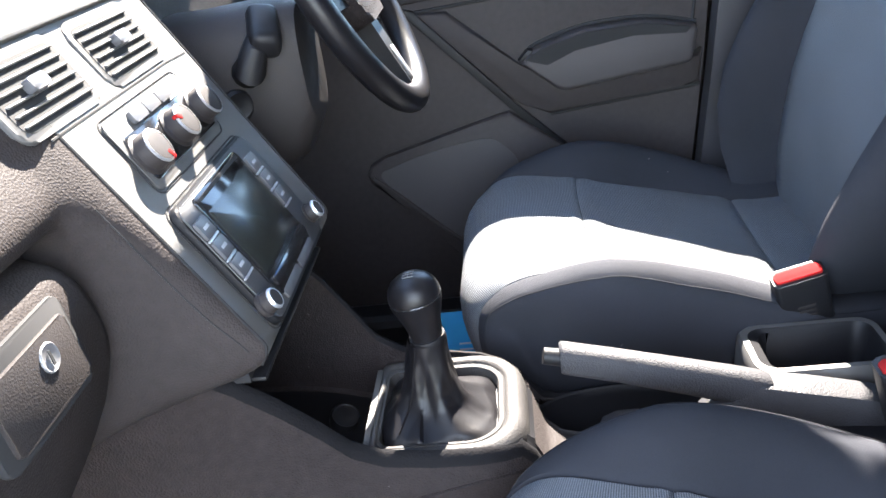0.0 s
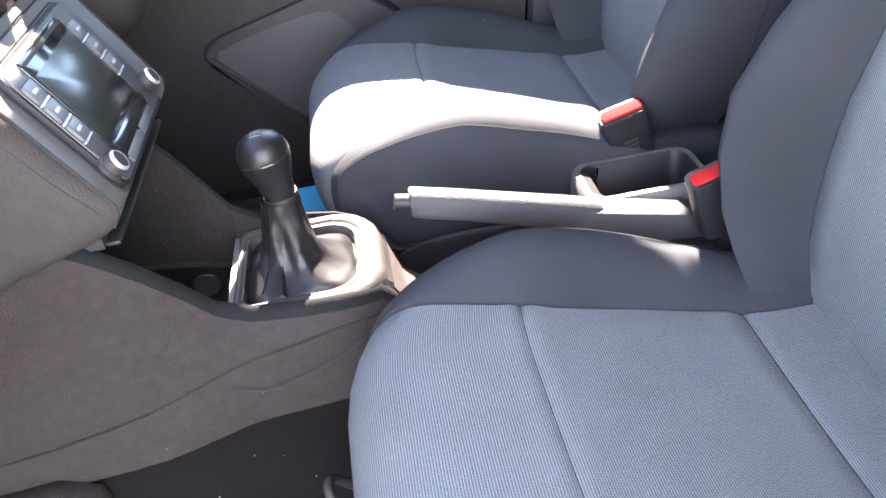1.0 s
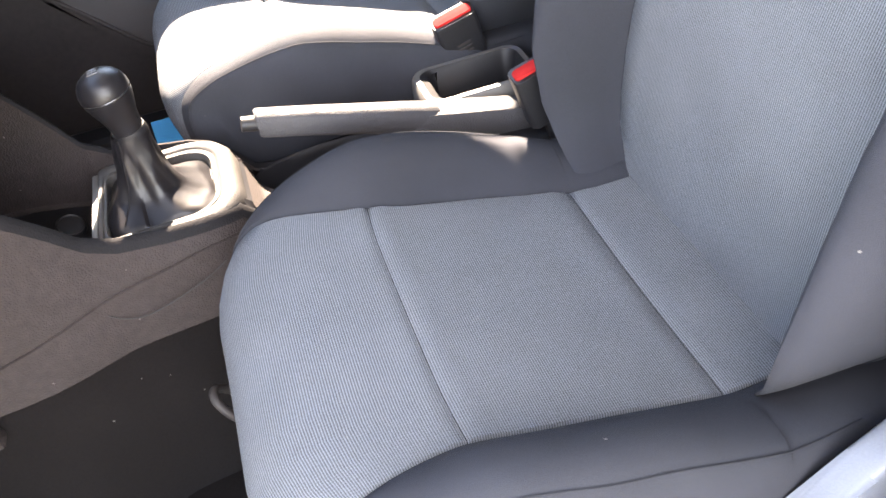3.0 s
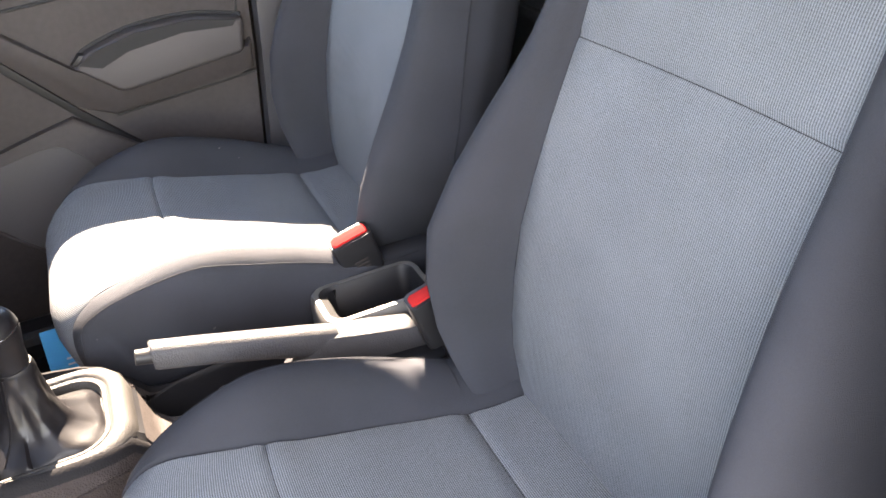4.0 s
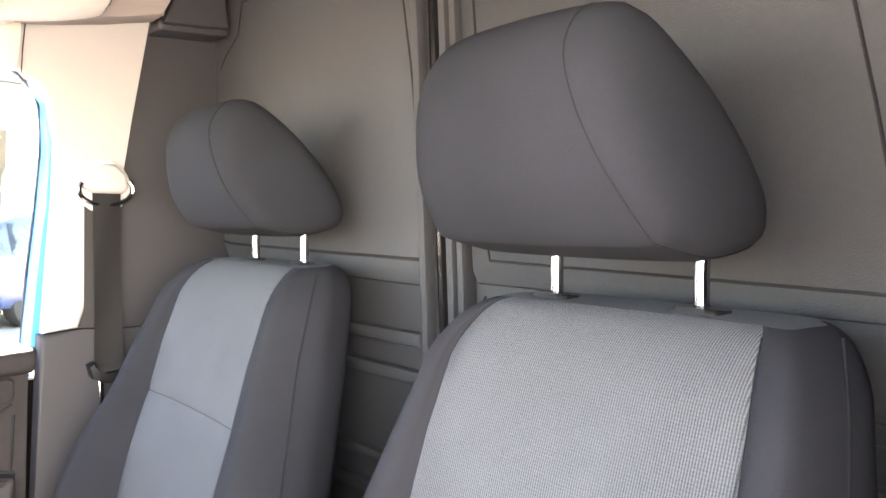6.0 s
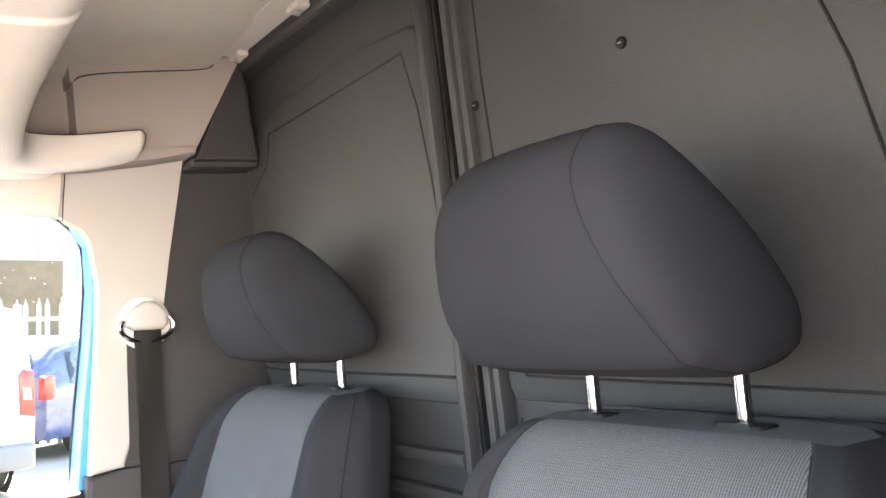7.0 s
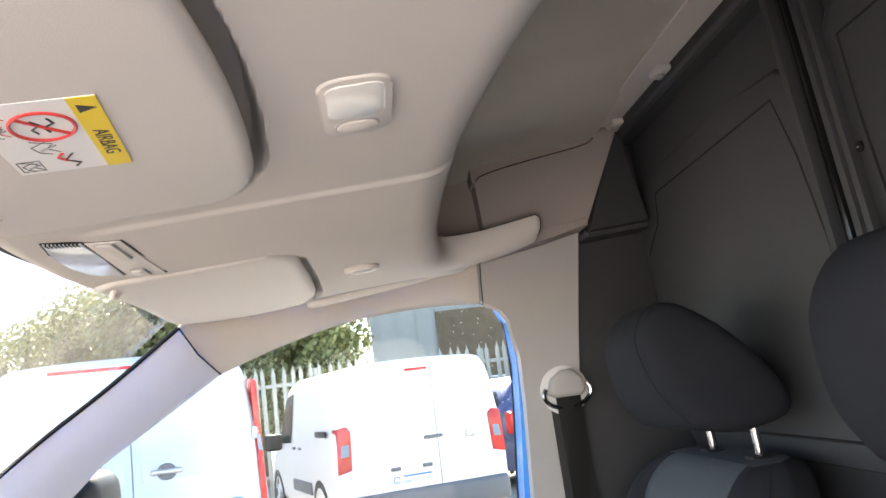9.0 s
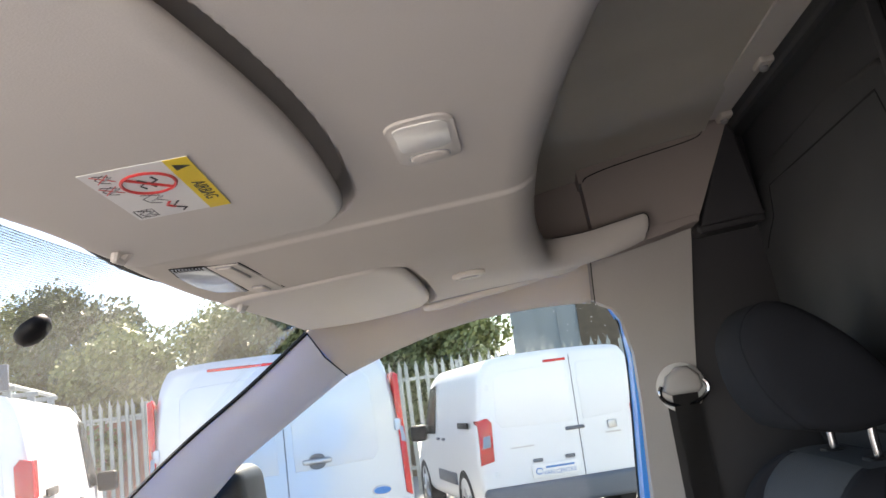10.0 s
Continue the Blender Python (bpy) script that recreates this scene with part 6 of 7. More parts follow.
part("shadow_gap", tube([tuple(p) for p in curve([(0.345, 0.646, 1.7045), (0.44, 0.639, 1.7050), (0.545, 0.638, 1.7060)], 16)], 0.0022, 6), M["label_grey"], grab)

# windscreen
screen = thing("window_2", "large clear windscreen with a dotted upper edge", "windscreen", kind="structure")
ws_rows = []
for t in np.linspace(0, 1, 9):
    x, z = 0.125 - 0.90 * t, 1.748 - 0.60 * t
    ws_rows.append([(x - 0.10 * (1 - (y / 0.7) ** 2) * 0.6 - 0.012 * 0, y * (0.96 + 0.08 * t), z) for y in np.linspace(-0.70, 0.70, 13)])
pane = part("pane", sheet(bmesh.new(), ws_rows), M["screen_glass"], screen)
pane.visible_shadow = False
edge = [(0.094, 0.676, 1.702), (-0.043, 0.680, 1.619), (-0.172, 0.686, 1.549), (-0.293, 0.688, 1.474), (-0.473, 0.69, 1.352), (-0.69, 0.70, 1.20)]
part("screen_seal", tube([tuple(p) for p in curve(edge, 40)], 0.0045, 6), M["black"], screen)
part("header_seal", tube([(header_x(y) - 0.012, y, 1.733) for y in np.linspace(-0.64, 0.665, 30)], 0.004, 6), M["black"], screen)
dot_v, dot_f = [], []
hexagon = [(math.cos(q), math.sin(q)) for q in np.linspace(0, 2 * math.pi, 7)[:-1]]
for i in range(40):
    for j in range(300):
        y = -0.66 + j * 0.0028 + (i % 2) * 0.0014
        t = 0.004 + i * 0.00245
        if i > 40 * table(y, [(-0.60, 1.0), (-0.08, 1.0), (0.04, 0.55), (0.18, 0.30)]):
            continue
        r = 0.00134 * (1 - 0.38 * i / 40) * table(y, [(-0.05, 1.0), (0.18, 0.45)])
        c = Vector((0.1272 - 0.90 * t - 0.06 * (1 - (y / 0.7) ** 2), y, 1.7448 - 0.60 * t))
        dot_f.append(tuple(range(len(dot_v), len(dot_v) + 6)))
        dot_v += [(c.x - 0.832 * r * sv, c.y + r * cv, c.z - 0.555 * r * sv) for cv, sv in hexagon]
dot_mesh = bpy.data.meshes.new("dot_matrix")
dot_mesh.from_pydata(dot_v, [], dot_f)
dot_mesh.materials.append(M["ink"])
dot_matrix = new("dot_matrix", dot_mesh)
dot_matrix.parent = screen
tagged(dot_matrix, "fine black dots along the top of the glass", kind="stuff")
mount = thing("mirror_mount", "black round mirror base stuck on the windscreen", "mirror base")
part("pad", turned([(0.0, 0.0), (0.020, 0.0), (0.021, 0.006), (0.018, 0.012), (0.009, 0.016), (0.0, 0.017)], (-0.022, -0.054, 1.684), (0.55, 0, -0.83)), M["black"], mount)

# ---- bulkhead ----
BX = 1.000
structure("wall_bulkhead", prism([(-0.80, 0.42), (0.80, 0.42), (0.80, 1.97), (-0.80, 1.97)], "x", BX + 0.010, BX + 0.035), M["bulk"], "dark grey moulded plastic bulkhead behind the seats", "bulkhead")
bulk = thing("bulkhead_panel", "dark grained plastic bulkhead lining with moulded panels", "bulkhead panel", kind="structure")
drv = [(0.091, 1.803), (0.115, 1.816), (0.281, 1.824), (0.545, 1.816), (0.654, 1.792), (0.735, 1.722), (0.737, 1.66), (0.735, 1.35), (0.700, 1.305), (0.080, 1.300), (0.070, 1.33), (0.074, 1.60)]
def plank(name, outline, a, b, material, bevel=0.004, parent=bulk):
    return part(name, prism(outline, "x", a, b, bevel), material, parent)
plank("driver_panel", drv, BX - 0.001, BX + 0.014, M["bulk"], 0.006)
inner_d = [(0.133, 1.782), (0.596, 1.773), (0.609, 1.738), (0.618, 1.719), (0.668, 1.693), (0.698, 1.672)]
part("panel_groove", tube([(BX - 0.001, y, z) for y, z in [(0.083, 1.500), (0.092, 1.595), (0.108, 1.70), (0.133, 1.782)] + inner_d[1:]], 0.0017, 6), M["void"], bulk)
plank("passenger_panel", [(-0.002, 1.812), (-0.022, 1.832), (-0.08, 1.838), (-0.50, 1.845), (-0.74, 1.80), (-0.76, 1.33), (-0.74, 1.310), (-0.03, 1.310), (-0.020, 1.325), (-0.014, 1.60)], BX - 0.001, BX + 0.014, M["bulk"], 0.006)
part("panel_groove", tube([(BX - 0.001, y, z) for y, z in ((-0.515, 1.397), (-0.500, 1.48), (-0.477, 1.59), (-0.44, 1.70), (-0.40, 1.775), (-0.175, 1.800), (-0.034, 1.797), (-0.034, 1.700), (-0.040, 1.600), (-0.053, 1.50), (-0.052, 1.36), (-0.056, 1.340), (-0.30, 1.337), (-0.515, 1.334), (-0.74, 1.330))], 0.0018, 6), M["void"], bulk)
part("panel_groove", tube([(BX - 0.001, y, z) for y, z in ((0.724, 1.345), (0.690, 1.340), (0.40, 1.337), (0.075, 1.335))], 0.0026, 6), M["void"], bulk)
part("ledge_line", tube([(BX + 0.006, y, z) for y, z in ((0.735, 1.309), (0.40, 1.306), (0.075, 1.303))], 0.005, 6), M["void"], bulk)
# centre strip: two raised beads with a dark gap
for y0, y1, m in ((0.064, 0.077, "bulk"), (0.029, 0.037, "gloss"), (0.008, 0.020, "bulk"), (-0.012, -0.001, "bulk")):
    plank("bead", [(y0 - 0.008, 0.60), (y1 - 0.008, 0.60), (y1 - 0.003, 1.60), (y1 + 0.006, 1.94), (y0 + 0.006, 1.94), (y0 - 0.003, 1.60)], BX - 0.012, BX + 0.014, M[m], 0.005)
plank("gap", [(0.018, 0.60), (0.052, 0.60), (0.057, 1.60), (0.068, 1.94), (0.032, 1.94), (0.023, 1.60)], BX + 0.000, BX + 0.012, M["void"], 0.0)
# horizontal ribs low down
for y0, y1 in ((0.09, 0.735), (-0.74, -0.03)):
    for z in (1.225, 1.172, 1.04, 0.985, 0.85, 0.80):
        plank("rib", [(y0, z - 0.010), (y1, z - 0.010), (y1, z + 0.010), (y0, z + 0.010)], BX - 0.004, BX + 0.014, M["bulk"], 0.006)
for y, z in ((-0.018, 1.670), (-0.257, 1.672), (-0.50, 1.672)):
    s = part("screw", turned([(0.0065, 0.0), (0.0060, 0.003), (0.003, 0.004), (0.0, 0.003)], (BX - 0.0005, y, z), (-1, 0, 0), n=14), M["black"], bulk)
    part("screw_slot", boxed((BX - 0.0046, y - 0.0025, z - 0.0006), (BX - 0.0038, y + 0.0025, z + 0.0006)), M["silver"], bulk)
structure("bulkhead_top", boxed((0.968, -0.72, 1.90), (1.03, 0.72, 1.985), 0.01), M["bulk"], "dark top edge of the bulkhead under the roof", "trim")

# label tag sewn into the passenger backrest
tag_at = back_section(1.149)[19]
tag = thing("airbag_tag", "small black woven airbag tag on the seat's side", "tag")
TM = Matrix.Translation((tag_at[0] - 0.004, -SEAT_Y - tag_at[1] - 0.002, 1.149)) @ pose(0, 0, 0, 90, 0, -30) @ pose(0, 0, 0, 0, 0, 78)
part("cloth", moved(boxed((-0.026, -0.0075, -0.001), (0.026, 0.0075, 0.001)), TM), M["ink"], tag)
written("AIRBAG", 0.0120, TM @ pose(0, 0, 0.0013), M["label_grey"], tag)

# ---- the yard outside ----
M["white_paint"] = shader("white_van_paint", (0.66, 0.67, 0.69), 0.35, vary=0.03, grain=200, bump=0.0, blotch=1.5, coat=0.3)
M["silver_paint"] = shader("silver_van_paint", (0.42, 0.46, 0.52), 0.32, metal=0.25, vary=0.04, grain=300, bump=0.0, blotch=1.2, coat=0.4)
M["navy_paint"] = shader("dark_blue_car_paint", (0.05, 0.07, 0.16), 0.28, metal=0.2, vary=0.05, bump=0, coat=0.5)
M["tail_red"] = shader("tail_lamp_red", (0.46, 0.012, 0.012), 0.2, vary=0.15, bump=0, coat=0.15)
M["lamp_clear"] = shader("tail_lamp_clear", (0.20, 0.26, 0.34), 0.45, vary=0.1, bump=0, spec=0.2)
M["dark_glass"] = shader("tinted_glass", (0.03, 0.04, 0.045), 0.06, vary=0.2, bump=0)
M["bumper"] = shader("grey_bumper", (0.10, 0.11, 0.13), 0.55, vary=0.08, grain=300, bump=0.1)
M["tyre"] = shader("tyre_rubber", (0.025, 0.025, 0.026), 0.85, grain=200, bump=0.3)
M["alloy"] = shader("wheel_alloy", (0.45, 0.45, 0.46), 0.35, metal=0.8, bump=0)
M["galv"] = shader("galvanised_steel", (0.24, 0.26, 0.255), 0.55, metal=0.3, vary=0.15, grain=80, bump=0.1, blotch=4)
M["leaf"] = shader("leaves", (0.17, 0.19, 0.075), 0.6, vary=0.5, grain=4, bump=0, blotch=1.0)
M["leaf_dark"] = shader("dark_leaves", (0.10, 0.12, 0.05), 0.6, vary=0.5, grain=4, bump=0, blotch=1.0)
M["bark"] = shader("bark", (0.11, 0.085, 0.06), 0.9, grain=40, bump=0.6, vary=0.3)
M["clad"] = shader("grey_cladding", (0.22, 0.25, 0.27), 0.6, vary=0.08, grain=60, bump=0.1, blotch=0.6)
M["brick_red"] = shader("red_brickwork", (0.30, 0.14, 0.10), 0.85, vary=0.25, grain=30, bump=0.2)
M["sign_blue"] = shader("sign_blue", (0.03, 0.16, 0.42), 0.5, vary=0.03, bump=0)


def yard(x, y, turn=0.0, z=0.0):
    return TILT_OUT @ pose(x, y, z, 0, 0, turn)


def body_section(y, w, zb, zs, zt, tumble, n=9):
    """A van's cross section: the sill, the waist and the roof, with rounded shoulders."""
    h = w / 2
    half = [(h * 0.93, zb), (h * 0.985, zb + 0.10), (h, zs * 0.55 + zb * 0.45), (h * 0.995, zs), (h - tumble * 0.35, zs + 0.35 * (zt - zs)), (h - tumble * 0.75, zs + 0.75 * (zt - zs)), (h - tumble - 0.03, zt - 0.07), (h - tumble - 0.11, zt - 0.012), (h * 0.45, zt + 0.012), (0, zt + 0.02)]
    pts = curve(half, 28)
    return [(x, y, z) for x, z in pts] + [(-x, y, z) for x, z in pts[-2::-1]]


def wheel_of(parent, x, y, r, side):
    tyre = part("tyre", turned([(r * 0.62, 0.0), (r * 0.95, 0.0), (r, 0.03), (r, 0.17), (r * 0.95, 0.2), (r * 0.62, 0.2)], (x - side * 0.2, y, r), (side, 0, 0), n=32), M["tyre"], parent)
    part("rim", turned([(r * 0.66, 0.0), (r * 0.62, 0.02), (r * 0.58, -0.03), (r * 0.18, -0.01), (r * 0.12, 0.01), (0.0, 0.01)], (x - side * 0.02, y, r), (side, 0, 0), n=32), M["bumper"], tyre)
    for k in range(5):
        a = 2 * math.pi * k / 5
        part("spoke", tube([(x, y, r), (x, y + r * 0.62 * math.cos(a), r + r * 0.62 * math.sin(a))], [0.035, 0.028], 6), M["alloy"], tyre)


def van(name, label, m, paint, w, height, length, details):
    v = tagged(new(name), label, "van")
    rows = []
    for y, k in ((0.0, 0.955), (0.012, 0.985), (0.035, 0.998), (0.15, 1.0), (0.7, 1.0), (1.5, 1.0), (length - 1.75, 1.0)):
        rows.append(body_section(y, w * k, 0.32, 1.02, height * (0.985 if k < 0.99 else 1.0) - (0.03 if k < 0.97 else 0.0), 0.14))
    for y, zt in ((length - 1.35, height - 0.05), (length - 1.0, height - 0.45), (length - 0.85, 1.06), (length - 0.3, 0.94), (length, 0.70)):
        rows.append(body_section(y, w * (1.0 if y < length - 0.5 else 0.93), 0.32, min(0.98, zt - 0.06), zt, 0.14 if zt > 1.1 else 0.05))
    shell = part("body", sheet(bmesh.new(), rows, closed=True, caps=True), paint, v)
    h = w / 2
    # rear bumper, door split, door panels
    part("rear_bumper", boxed((-h * 0.985, -0.055, 0.30), (h * 0.985, 0.12, 0.56), 0.05, 3), details.get("bumper", M["bumper"]), v)
    part("door_split", boxed((details["split"] - 0.005, -0.0015, 0.56), (details["split"] + 0.005, 0.02, height - 0.06)), M["bumper"], v)
    for s in (-1, 1):
        x0, x1 = details["split"] + s * 0.06, s * h * 0.76
        dent = [(x0, 1.14), (x1 - s * 0.06, 1.16), (x1, 1.24), (x1 - s * 0.03, height - 0.24), (x1 - s * 0.10, height - 0.17), (x0 + s * 0.04, height - 0.14), (x0, height - 0.18)]
        part("door_panel", prism(dent, "y", -0.004, 0.05, 0.004, 3), paint, v)
        lz0, lz1, lw = details["lamp"]
        lamp = part("tail_lamp", prism([(s * (h * 0.985), lz0), (s * (h * 0.985 - lw), lz0 + 0.03), (s * (h * 0.965 - lw), lz1 - 0.05), (s * (h * 0.955 - lw * 0.6), lz1), (s * (h * 0.965), lz1 - 0.02)], "y", -0.020, 0.20, 0.015, 2), M["tail_red"], v, "red tail lamp")
        mid = (lz0 + lz1) / 2
        part("clear_lens", prism([(s * (h * 0.985 - lw * 0.25), mid - 0.07), (s * (h * 0.980 - lw * 0.80), mid - 0.06), (s * (h * 0.972 - lw * 0.80), mid + 0.06), (s * (h * 0.975 - lw * 0.30), mid + 0.05)], "y", -0.024, -0.015, 0.003), M["lamp_clear"], lamp)
        for y in (0.85, length - 0.80):
            wheel_of(v, s * (h * 0.98), y, 0.32, s)
            part("wheel_arch", turned([(0.30, 0.0), (0.385, 0.0), (0.385, 0.012), (0.30, 0.012)], (s * (h - 0.008), y, 0.33), (s, 0, 0), n=32, caps=False), M["tyre"], v)
        # cab window, side moulding, handle, mirror on both sides
        cab = [(length - 1.95, 1.10), (length - 1.15, 1.08), (length - 1.30, 1.38), (length - 1.50, height - 0.22), (length - 1.92, height - 0.18)]
        cb = bmesh.new()
        vs = [cb.verts.new((s * (h + 0.006 - 0.14 * max(0, (z - 1.02) / (height - 1.02)) * 0.9), y, z)) for y, z in cab]
        cb.faces.new(vs)
        bmesh.ops.solidify(cb, geom=cb.faces, thickness=0.012)
        part("cab_window", cb, M["dark_glass"], v)
        part("side_moulding", boxed((s * h - 0.02, 1.25, 0.52), (s * h + 0.02, length - 2.0, 0.66), 0.012), M["bumper"], v)
        part("side_slot", boxed((s * h - 0.010, 0.35, 1.18), (s * h + 0.010, 0.85, 1.245), 0.006), M["void"], v)
        part("side_handle", boxed((s * h - 0.01, 1.75, 1.02), (s * h + 0.025, 1.90, 1.055), 0.01), M["bumper"], v)
        part("side_handle", boxed((s * h - 0.01, 2.10, 1.02), (s * h + 0.025, 2.25, 1.055), 0.01), M["bumper"], v)
        part("door_mirror", boxed((s * h, length - 1.36, 1.00), (s * (h + 0.22), length - 1.22, 1.22), 0.04, 3), M["black"], v)
    hx, hz, hm = details["handle"]
    part("rear_handle", boxed((hx - 0.11, -0.030, hz - 0.018), (hx + 0.11, 0.004, hz + 0.022), 0.016, 3), hm, v)
    if details.get("brake_lamp"):
        part("high_brake_lamp", boxed((details["brake_lamp"] - 0.13, -0.012, height - 0.115), (details["brake_lamp"] + 0.13, 0.03, height - 0.085), 0.008), M["tail_red"], v)
    details["extra"](v)
    v.matrix_world = m
    return v


def white_extra(v):
    p = part("dealer_plate", boxed((-0.42, -0.028, 0.60), (0.10, -0.012, 0.735), 0.004), M["label"], v, "white plate with blue lettering")
    written("VAN CENTRE", 0.062, pose(-0.12, -0.0295, 0.640, 90, 0, 0), M["sign_blue"], p)
    part("small_print", boxed((-0.27, -0.0305, 0.688), (0.05, -0.028, 0.708)), M["sign_blue"], p)
    part("roundel", tube([(-0.345 + 0.035 * math.cos(a), -0.030, 0.668 + 0.030 * math.sin(a)) for a in np.linspace(0.4, 5.6, 20)], 0.006, 6), M["sign_blue"], p)
    for x in (-0.34, 0.02):
        part("plate_lamp", boxed((x - 0.055, -0.030, 0.760), (x + 0.055, -0.005, 0.798), 0.008), M["bumper"], v)
    part("badge", boxed((0.50, -0.016, 1.005), (0.60, -0.004, 1.09), 0.012), M["alloy"], v, "small plain silver badge")
    part("badge_script", boxed((0.46, -0.015, 0.955), (0.64, -0.005, 0.972)), M["alloy"], v)
    part("badge_script", boxed((-0.62, -0.015, 0.93), (-0.36, -0.005, 0.945)), M["alloy"], v)
    for z in (0.66, 1.22, 1.56):
        part("hinge", boxed((-0.815, -0.012, z), (-0.775, 0.01, z + 0.06), 0.006), M["white_paint"], v)


def silver_extra(v):
    b = turned([(0.0, 0.0), (0.045, 0.0), (0.05, 0.008), (0.0, 0.012)], (0, 0, 0), (0, -1, 0), n=28)
    part("badge", moved(b, Matrix.Translation((0.72, -0.002, 0.92)) @ Matrix.Diagonal((1.35, 1, 0.6, 1))), M["sign_blue"], v, "plain oval blue badge")
    part("badge_rim", tube([(0.72 + 0.070 * math.cos(a), -0.008, 0.92 + 0.031 * math.sin(a)) for a in np.linspace(0, 2 * math.pi, 33)], 0.005, 6), M["alloy"], v)
    for z in (0.75, 1.35):
        for s in (-1, 1):
            part("hinge", boxed((s * 0.90 - 0.03, -0.02, z), (s * 0.90 + 0.03, 0.02, z + 0.09), 0.008), M["silver_paint"], v)
    # dark grey instead of silver paint: the recess shadow is coloured in
    dish = turned([(0.0, 0.002), (0.055, 0.001), (0.066, 0.004), (0.070, 0.0)], (0, 0, 0), (0, -1, 0), n=28)
    part("handle_dish", moved(dish, Matrix.Translation((0.25, -0.008, 1.20)) @ Matrix.Diagonal((1.0, 1, 0.85, 1))), M["bumper"], v, "round dish behind the handle, shade in its dark colour")
    part("roof_strip", boxed((-0.50, -0.004, 1.955), (0.60, 0.05, 1.98), 0.008), M["tail_red"], v, "red lamp strip along the roof edge")


def rack_extra(v):
    for y in (0.15, 1.1, 2.1):
        part("rack_bar", boxed((-0.80, y - 0.02, 2.02), (0.80, y + 0.02, 2.06), 0.008), M["galv"], v)
        for s in (-0.74, 0.74):
            part("rack_foot", boxed((s - 0.03, y - 0.03, 1.92), (s + 0.03, y + 0.03, 2.03), 0.006), M["galv"], v)
    for s in (-0.70, 0.70):
        part("rack_rail", tube([(s, 0.0, 2.085), (s, 2.6, 2.085)], 0.02, 8), M["galv"], v)
    part("rack_roller", tube([(-0.74, 0.02, 2.11), (0.74, 0.02, 2.11)], 0.035, 12), M["bumper"], v)
    part("rack_upright", boxed((0.72, 0.0, 2.02), (0.78, 0.05, 2.22), 0.01), M["bumper"], v)


van("white_van", "small white panel van parked with its rear doors this way", yard(0.71, 8.15, 17), M["white_paint"], 1.94, 1.90, 4.3, {"split": 0.17, "lamp": (0.80, 1.28, 0.15), "handle": (0.12, 1.06, M["bumper"]), "brake_lamp": 0.0001, "extra": white_extra})
van("silver_van", "silver panel van parked with closed rear doors", yard(-1.50, 5.25, 20), M["silver_paint"], 1.94, 2.02, 4.9, {"split": 0.02, "lamp": (0.85, 1.80, 0.050), "handle": (0.25, 1.20, M["alloy"]), "brake_lamp": 0, "extra": silver_extra, "bumper": M["silver_paint"]})
van("rack_van", "white panel van with a ladder rack on its roof", yard(-4.20, 4.7, 22), M["white_paint"], 1.92, 2.00, 4.9, {"split": 0.0, "lamp": (0.72, 1.50, 0.13), "handle": (0.15, 1.12, M["bumper"]), "brake_lamp": 0, "extra": rack_extra})


# a dark blue car beyond
def estate_car(m):
    c = tagged(new("parked_car"), "dark blue estate car with alloy wheels and roof bars", "car")
    rows = []
    for y, w, zs, zt in ((0.02, 1.60, 0.80, 1.00), (0.0, 1.70, 0.85, 1.12), (0.12, 1.74, 0.92, 1.30), (0.35, 1.76, 0.95, 1.52), (0.7, 1.78, 0.95, 1.60), (1.6, 1.78, 0.95, 1.63), (2.4, 1.78, 0.95, 1.58), (2.8, 1.76, 0.94, 1.36), (3.15, 1.74, 0.90, 1.02), (3.8, 1.70, 0.84, 0.94), (4.3, 1.55, 0.62, 0.72)):
        rows.append(body_section(y, w, 0.28, zs, zt, 0.20 if zt > 1.2 else 0.06))
    part("body", sheet(bmesh.new(), rows, closed=True, caps=True), M["navy_paint"], c)
    for s in (-1, 1):
        for y in (0.80, 3.45):
            wheel_of(c, s * 0.87, y, 0.33, s)
        for y0, y1 in ((0.42, 0.95), (1.02, 1.75), (1.82, 2.55)):
            g = bmesh.new()
            g.faces.new([g.verts.new((s * (0.885 - 0.22 * (z - 0.95) / 0.7), y, z)) for y, z in ((y0, 1.0), (y1, 1.0), (y1 - (0.18 if y1 > 2.4 else 0), 1.42), (y0 + 0.04, 1.42))])
            bmesh.ops.solidify(g, geom=g.faces, thickness=0.02)
            part("side_window", g, M["dark_glass"], c)
        part("tail_lamp", boxed((s * 0.80 - 0.07, -0.03, 0.80), (s * 0.80 + 0.07, 0.15, 1.12), 0.03), M["tail_red"], c, "red tail lamp")
        part("roof_bar", tube([(s * 0.58, 0.6, 1.66), (s * 0.58, 2.3, 1.66)], 0.018, 8), M["alloy"], c)
    part("rear_window", prism([(-0.62, 1.05), (0.62, 1.05), (0.52, 1.42), (-0.52, 1.42)], "y", 0.06, 0.10, 0.01), M["dark_glass"], c)
    c.matrix_world = m


estate_car(yard(1.6, 11.7, -50))

# palisade fence
fence = thing("palisade_fence", "grey galvanised palisade fence behind the vans", "fence")
fence.matrix_world = yard(0, 12.9)
tip = [(-0.034, 0.05), (-0.034, 2.12), (-0.016, 2.17), (0.0, 2.245), (0.016, 2.17), (0.034, 2.12), (0.034, 0.05)]
pm = bmesh.new()
fr = [pm.verts.new((x, -0.008 + (0.014 if abs(x) > 0.02 else 0.0), z)) for x, z in tip]
bk = [pm.verts.new((x, 0.006 + (0.014 if abs(x) > 0.02 else 0.0), z)) for x, z in tip]
pm.faces.new(fr)
pm.faces.new(bk[::-1])
for i in range(len(tip)):
    pm.faces.new((fr[i], bk[i], bk[(i + 1) % len(tip)], fr[(i + 1) % len(tip)]))
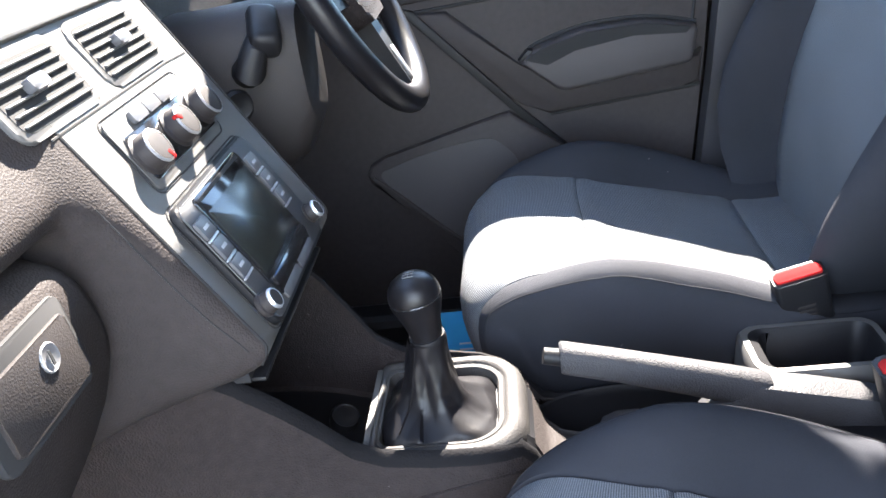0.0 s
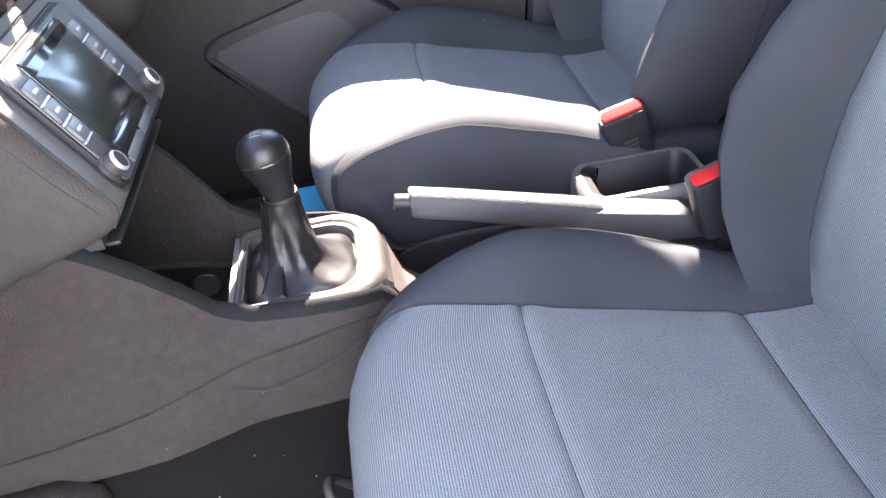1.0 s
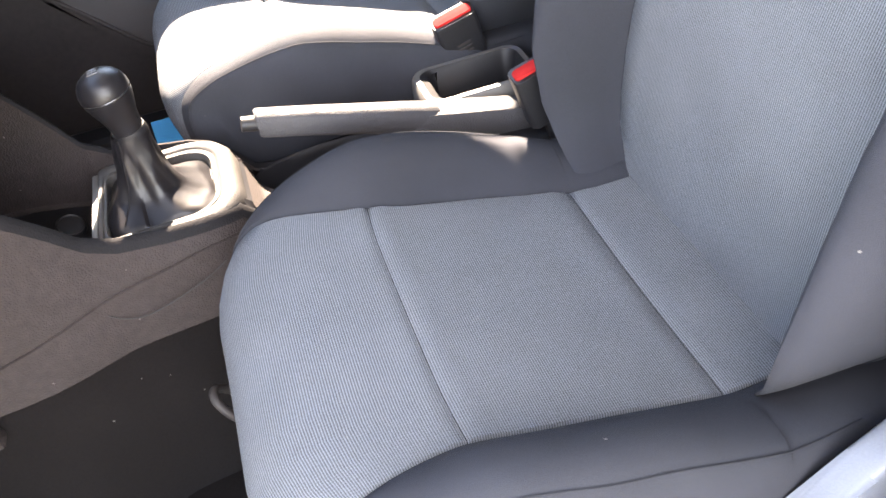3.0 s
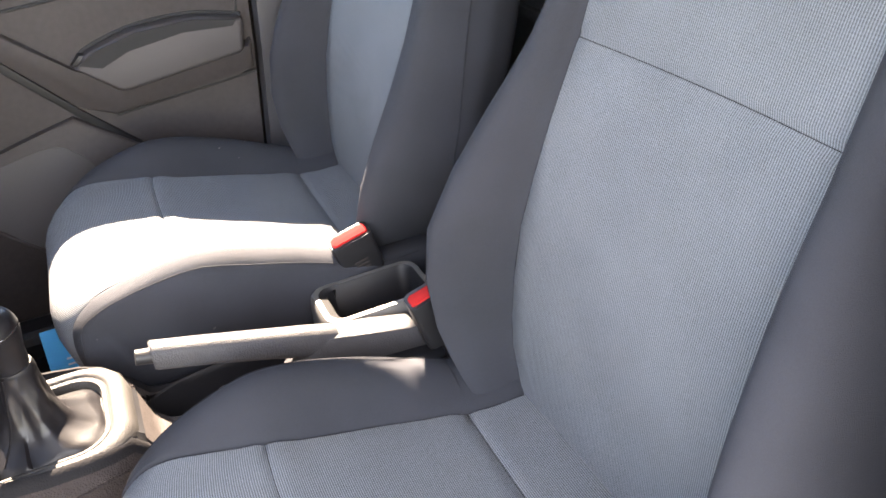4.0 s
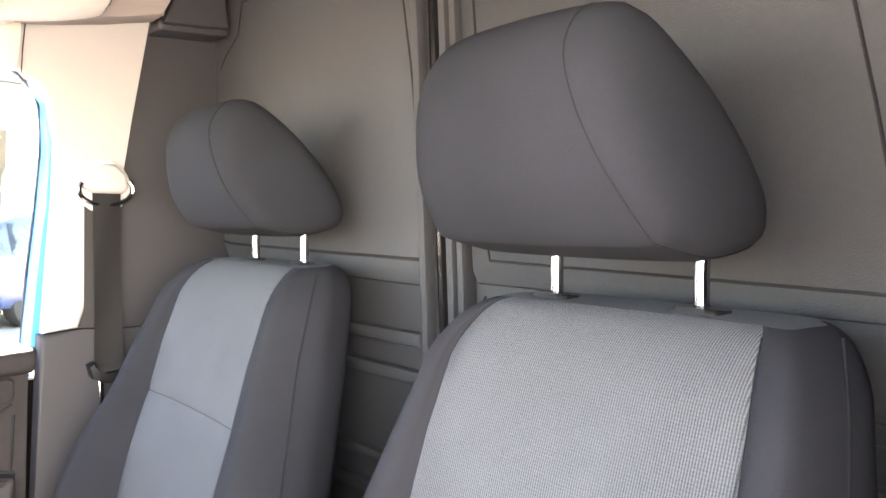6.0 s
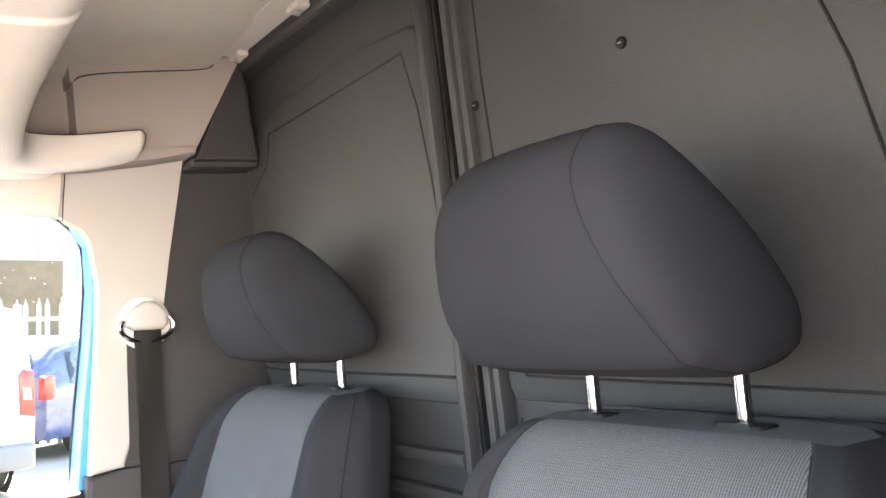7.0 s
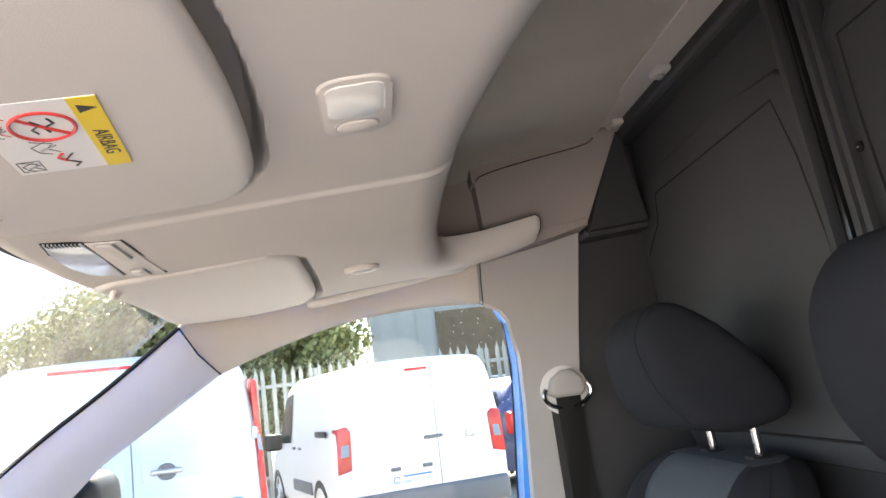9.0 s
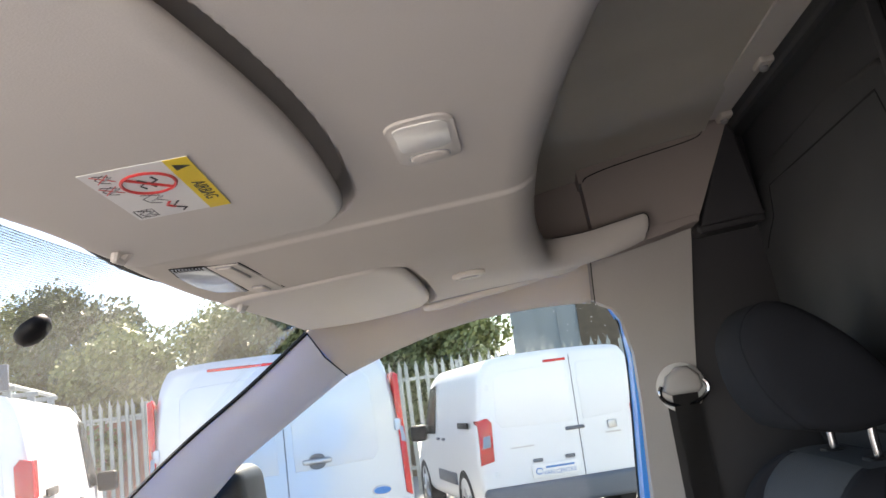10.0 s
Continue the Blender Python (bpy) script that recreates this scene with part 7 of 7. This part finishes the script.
pale_mesh = bpy.data.meshes.new("pale")
pm.to_mesh(pale_mesh)
pm.free()
pale_mesh.materials.append(M["galv"])
for k in range(96):
    p = new("pale", pale_mesh)
    p.parent = fence
    p.location = (-9.0 + 0.155 * k, 0, 0.0 + random.uniform(-0.01, 0.01))
    p.rotation_euler = (0, radians(random.uniform(-0.8, 0.8)), 0)
for z in (0.45, 1.90):
    part("rail", boxed((-9.1, 0.01, z), (6.0, 0.06, z + 0.055), 0.004), M["galv"], fence)
for k in range(6):
    part("post", boxed((-9.0 + 2.75 * k, 0.03, 0.0), (-8.9 + 2.75 * k, 0.11, 2.15), 0.006), M["galv"], fence)


# trees
def tree(x, y, h, spread, seed, leaf, label):
    rnd = random.Random(seed)
    t = tagged(new("tree"), label, "tree", "trees behind the fence")
    tr = bmesh.new()
    tube([(0, 0, 0), (0.05, 0.02, h * 0.25), (0.0, 0.06, h * 0.5), (0.08, 0.0, h * 0.85)], [0.16, 0.13, 0.09, 0.03], 9, tr)
    ends = []
    for k in range(11):
        a, z0 = rnd.uniform(0, 6.28), h * rnd.uniform(0.18, 0.75)
        r = spread * rnd.uniform(0.5, 0.95) * (1.1 - 0.5 * z0 / h)
        e = (r * math.cos(a), r * math.sin(a), z0 + h * rnd.uniform(0.08, 0.22))
        tube([(0.03, 0.02, z0), (e[0] * 0.5, e[1] * 0.5, z0 + (e[2] - z0) * 0.4), e], [0.06, 0.04, 0.015], 6, tr)
        ends += [Vector(e), Vector((e[0] * 0.6, e[1] * 0.6, z0 + (e[2] - z0) * 0.6))]
    part("trunk", tr, M["bark"], t)
    ends += [Vector((rnd.uniform(-0.4, 0.4) * spread, rnd.uniform(-0.4, 0.4) * spread, h * rnd.uniform(0.6, 1.0))) for _ in range(8)]
    verts, faces = [], []
    for e in ends:
        for _ in range(560):
            d = Vector((rnd.gauss(0, 1), rnd.gauss(0, 1), rnd.gauss(0, 0.8))).normalized() * (rnd.random() ** 0.5) * spread * 0.36
            c = e + d
            n = Vector((rnd.uniform(-1, 1), rnd.uniform(-1, 1), rnd.uniform(-0.3, 1))).normalized()
            u = n.orthogonal().normalized() * rnd.uniform(0.045, 0.095)
            w = n.cross(u).normalized() * rnd.uniform(0.030, 0.052)
            i = len(verts)
            verts += [c - u, c + w, c + u, c - w]
            faces.append((i, i + 1, i + 2, i + 3))
    me = bpy.data.meshes.new("crown")
    me.from_pydata(verts, [], faces)
    me.materials.append(leaf)
    crown = new("crown", me)
    crown.parent = t
    tagged(crown, "loose green foliage", kind="stuff")
    t.matrix_world = yard(x, y)


for i, (x, y, h, s, leaf) in enumerate(((-13.5, 20, 5.4, 2.2, "leaf"), (-10.0, 17.5, 5.0, 2.0, "leaf_dark"), (-8.0, 16, 3.9, 1.8, "leaf"), (-5.6, 18.5, 4.7, 2.0, "leaf"), (-3.9, 16.5, 4.1, 1.8, "leaf_dark"), (-2.3, 17, 3.7, 1.7, "leaf_dark"), (-1.0, 18, 3.6, 1.5, "leaf"), (-16.5, 17, 4.6, 2.2, "leaf_dark"), (-9.0, 25, 5.6, 2.4, "leaf"), (-4.8, 26, 5.6, 2.4, "leaf_dark"))):
    tree(x, y, h, s, 11 + i, M[leaf], "leafy tree in full summer foliage")

# industrial building beyond on the right, low brick wall beyond on the left
shed = thing("industrial_building", "grey clad industrial building with a roller door", "building")
part("wall", boxed((0.2, 24.0, -1.0), (26, 40, 5.2)), M["clad"], shed)
part("roof", boxed((0.0, 23.8, 5.2), (26.2, 40.2, 5.45)), M["bumper"], shed)
for k in range(40):
    part("cladding_rib", boxed((0.4 + 0.6 * k, 23.95, -1.0), (0.46 + 0.6 * k, 24.0, 5.2)), M["clad"], shed)
part("roller_door", boxed((2.2, 23.90, -1.0), (4.6, 24.0, 3.9), 0.01), M["bark"], shed)
part("sign_board", boxed((5.0, 23.90, 3.2), (5.8, 23.96, 4.3), 0.01), M["label"], shed)
shed.matrix_world = TILT_OUT
low = thing("brick_building", "low red brick building seen between the pales", "building")
part("wall", boxed((-14, 15.0, -0.5), (-3.4, 15.4, 1.9)), M["brick_red"], low)
part("coping", boxed((-14.1, 14.95, 1.9), (-3.3, 15.45, 2.0)), M["wall"], low)
low.matrix_world = TILT_OUT
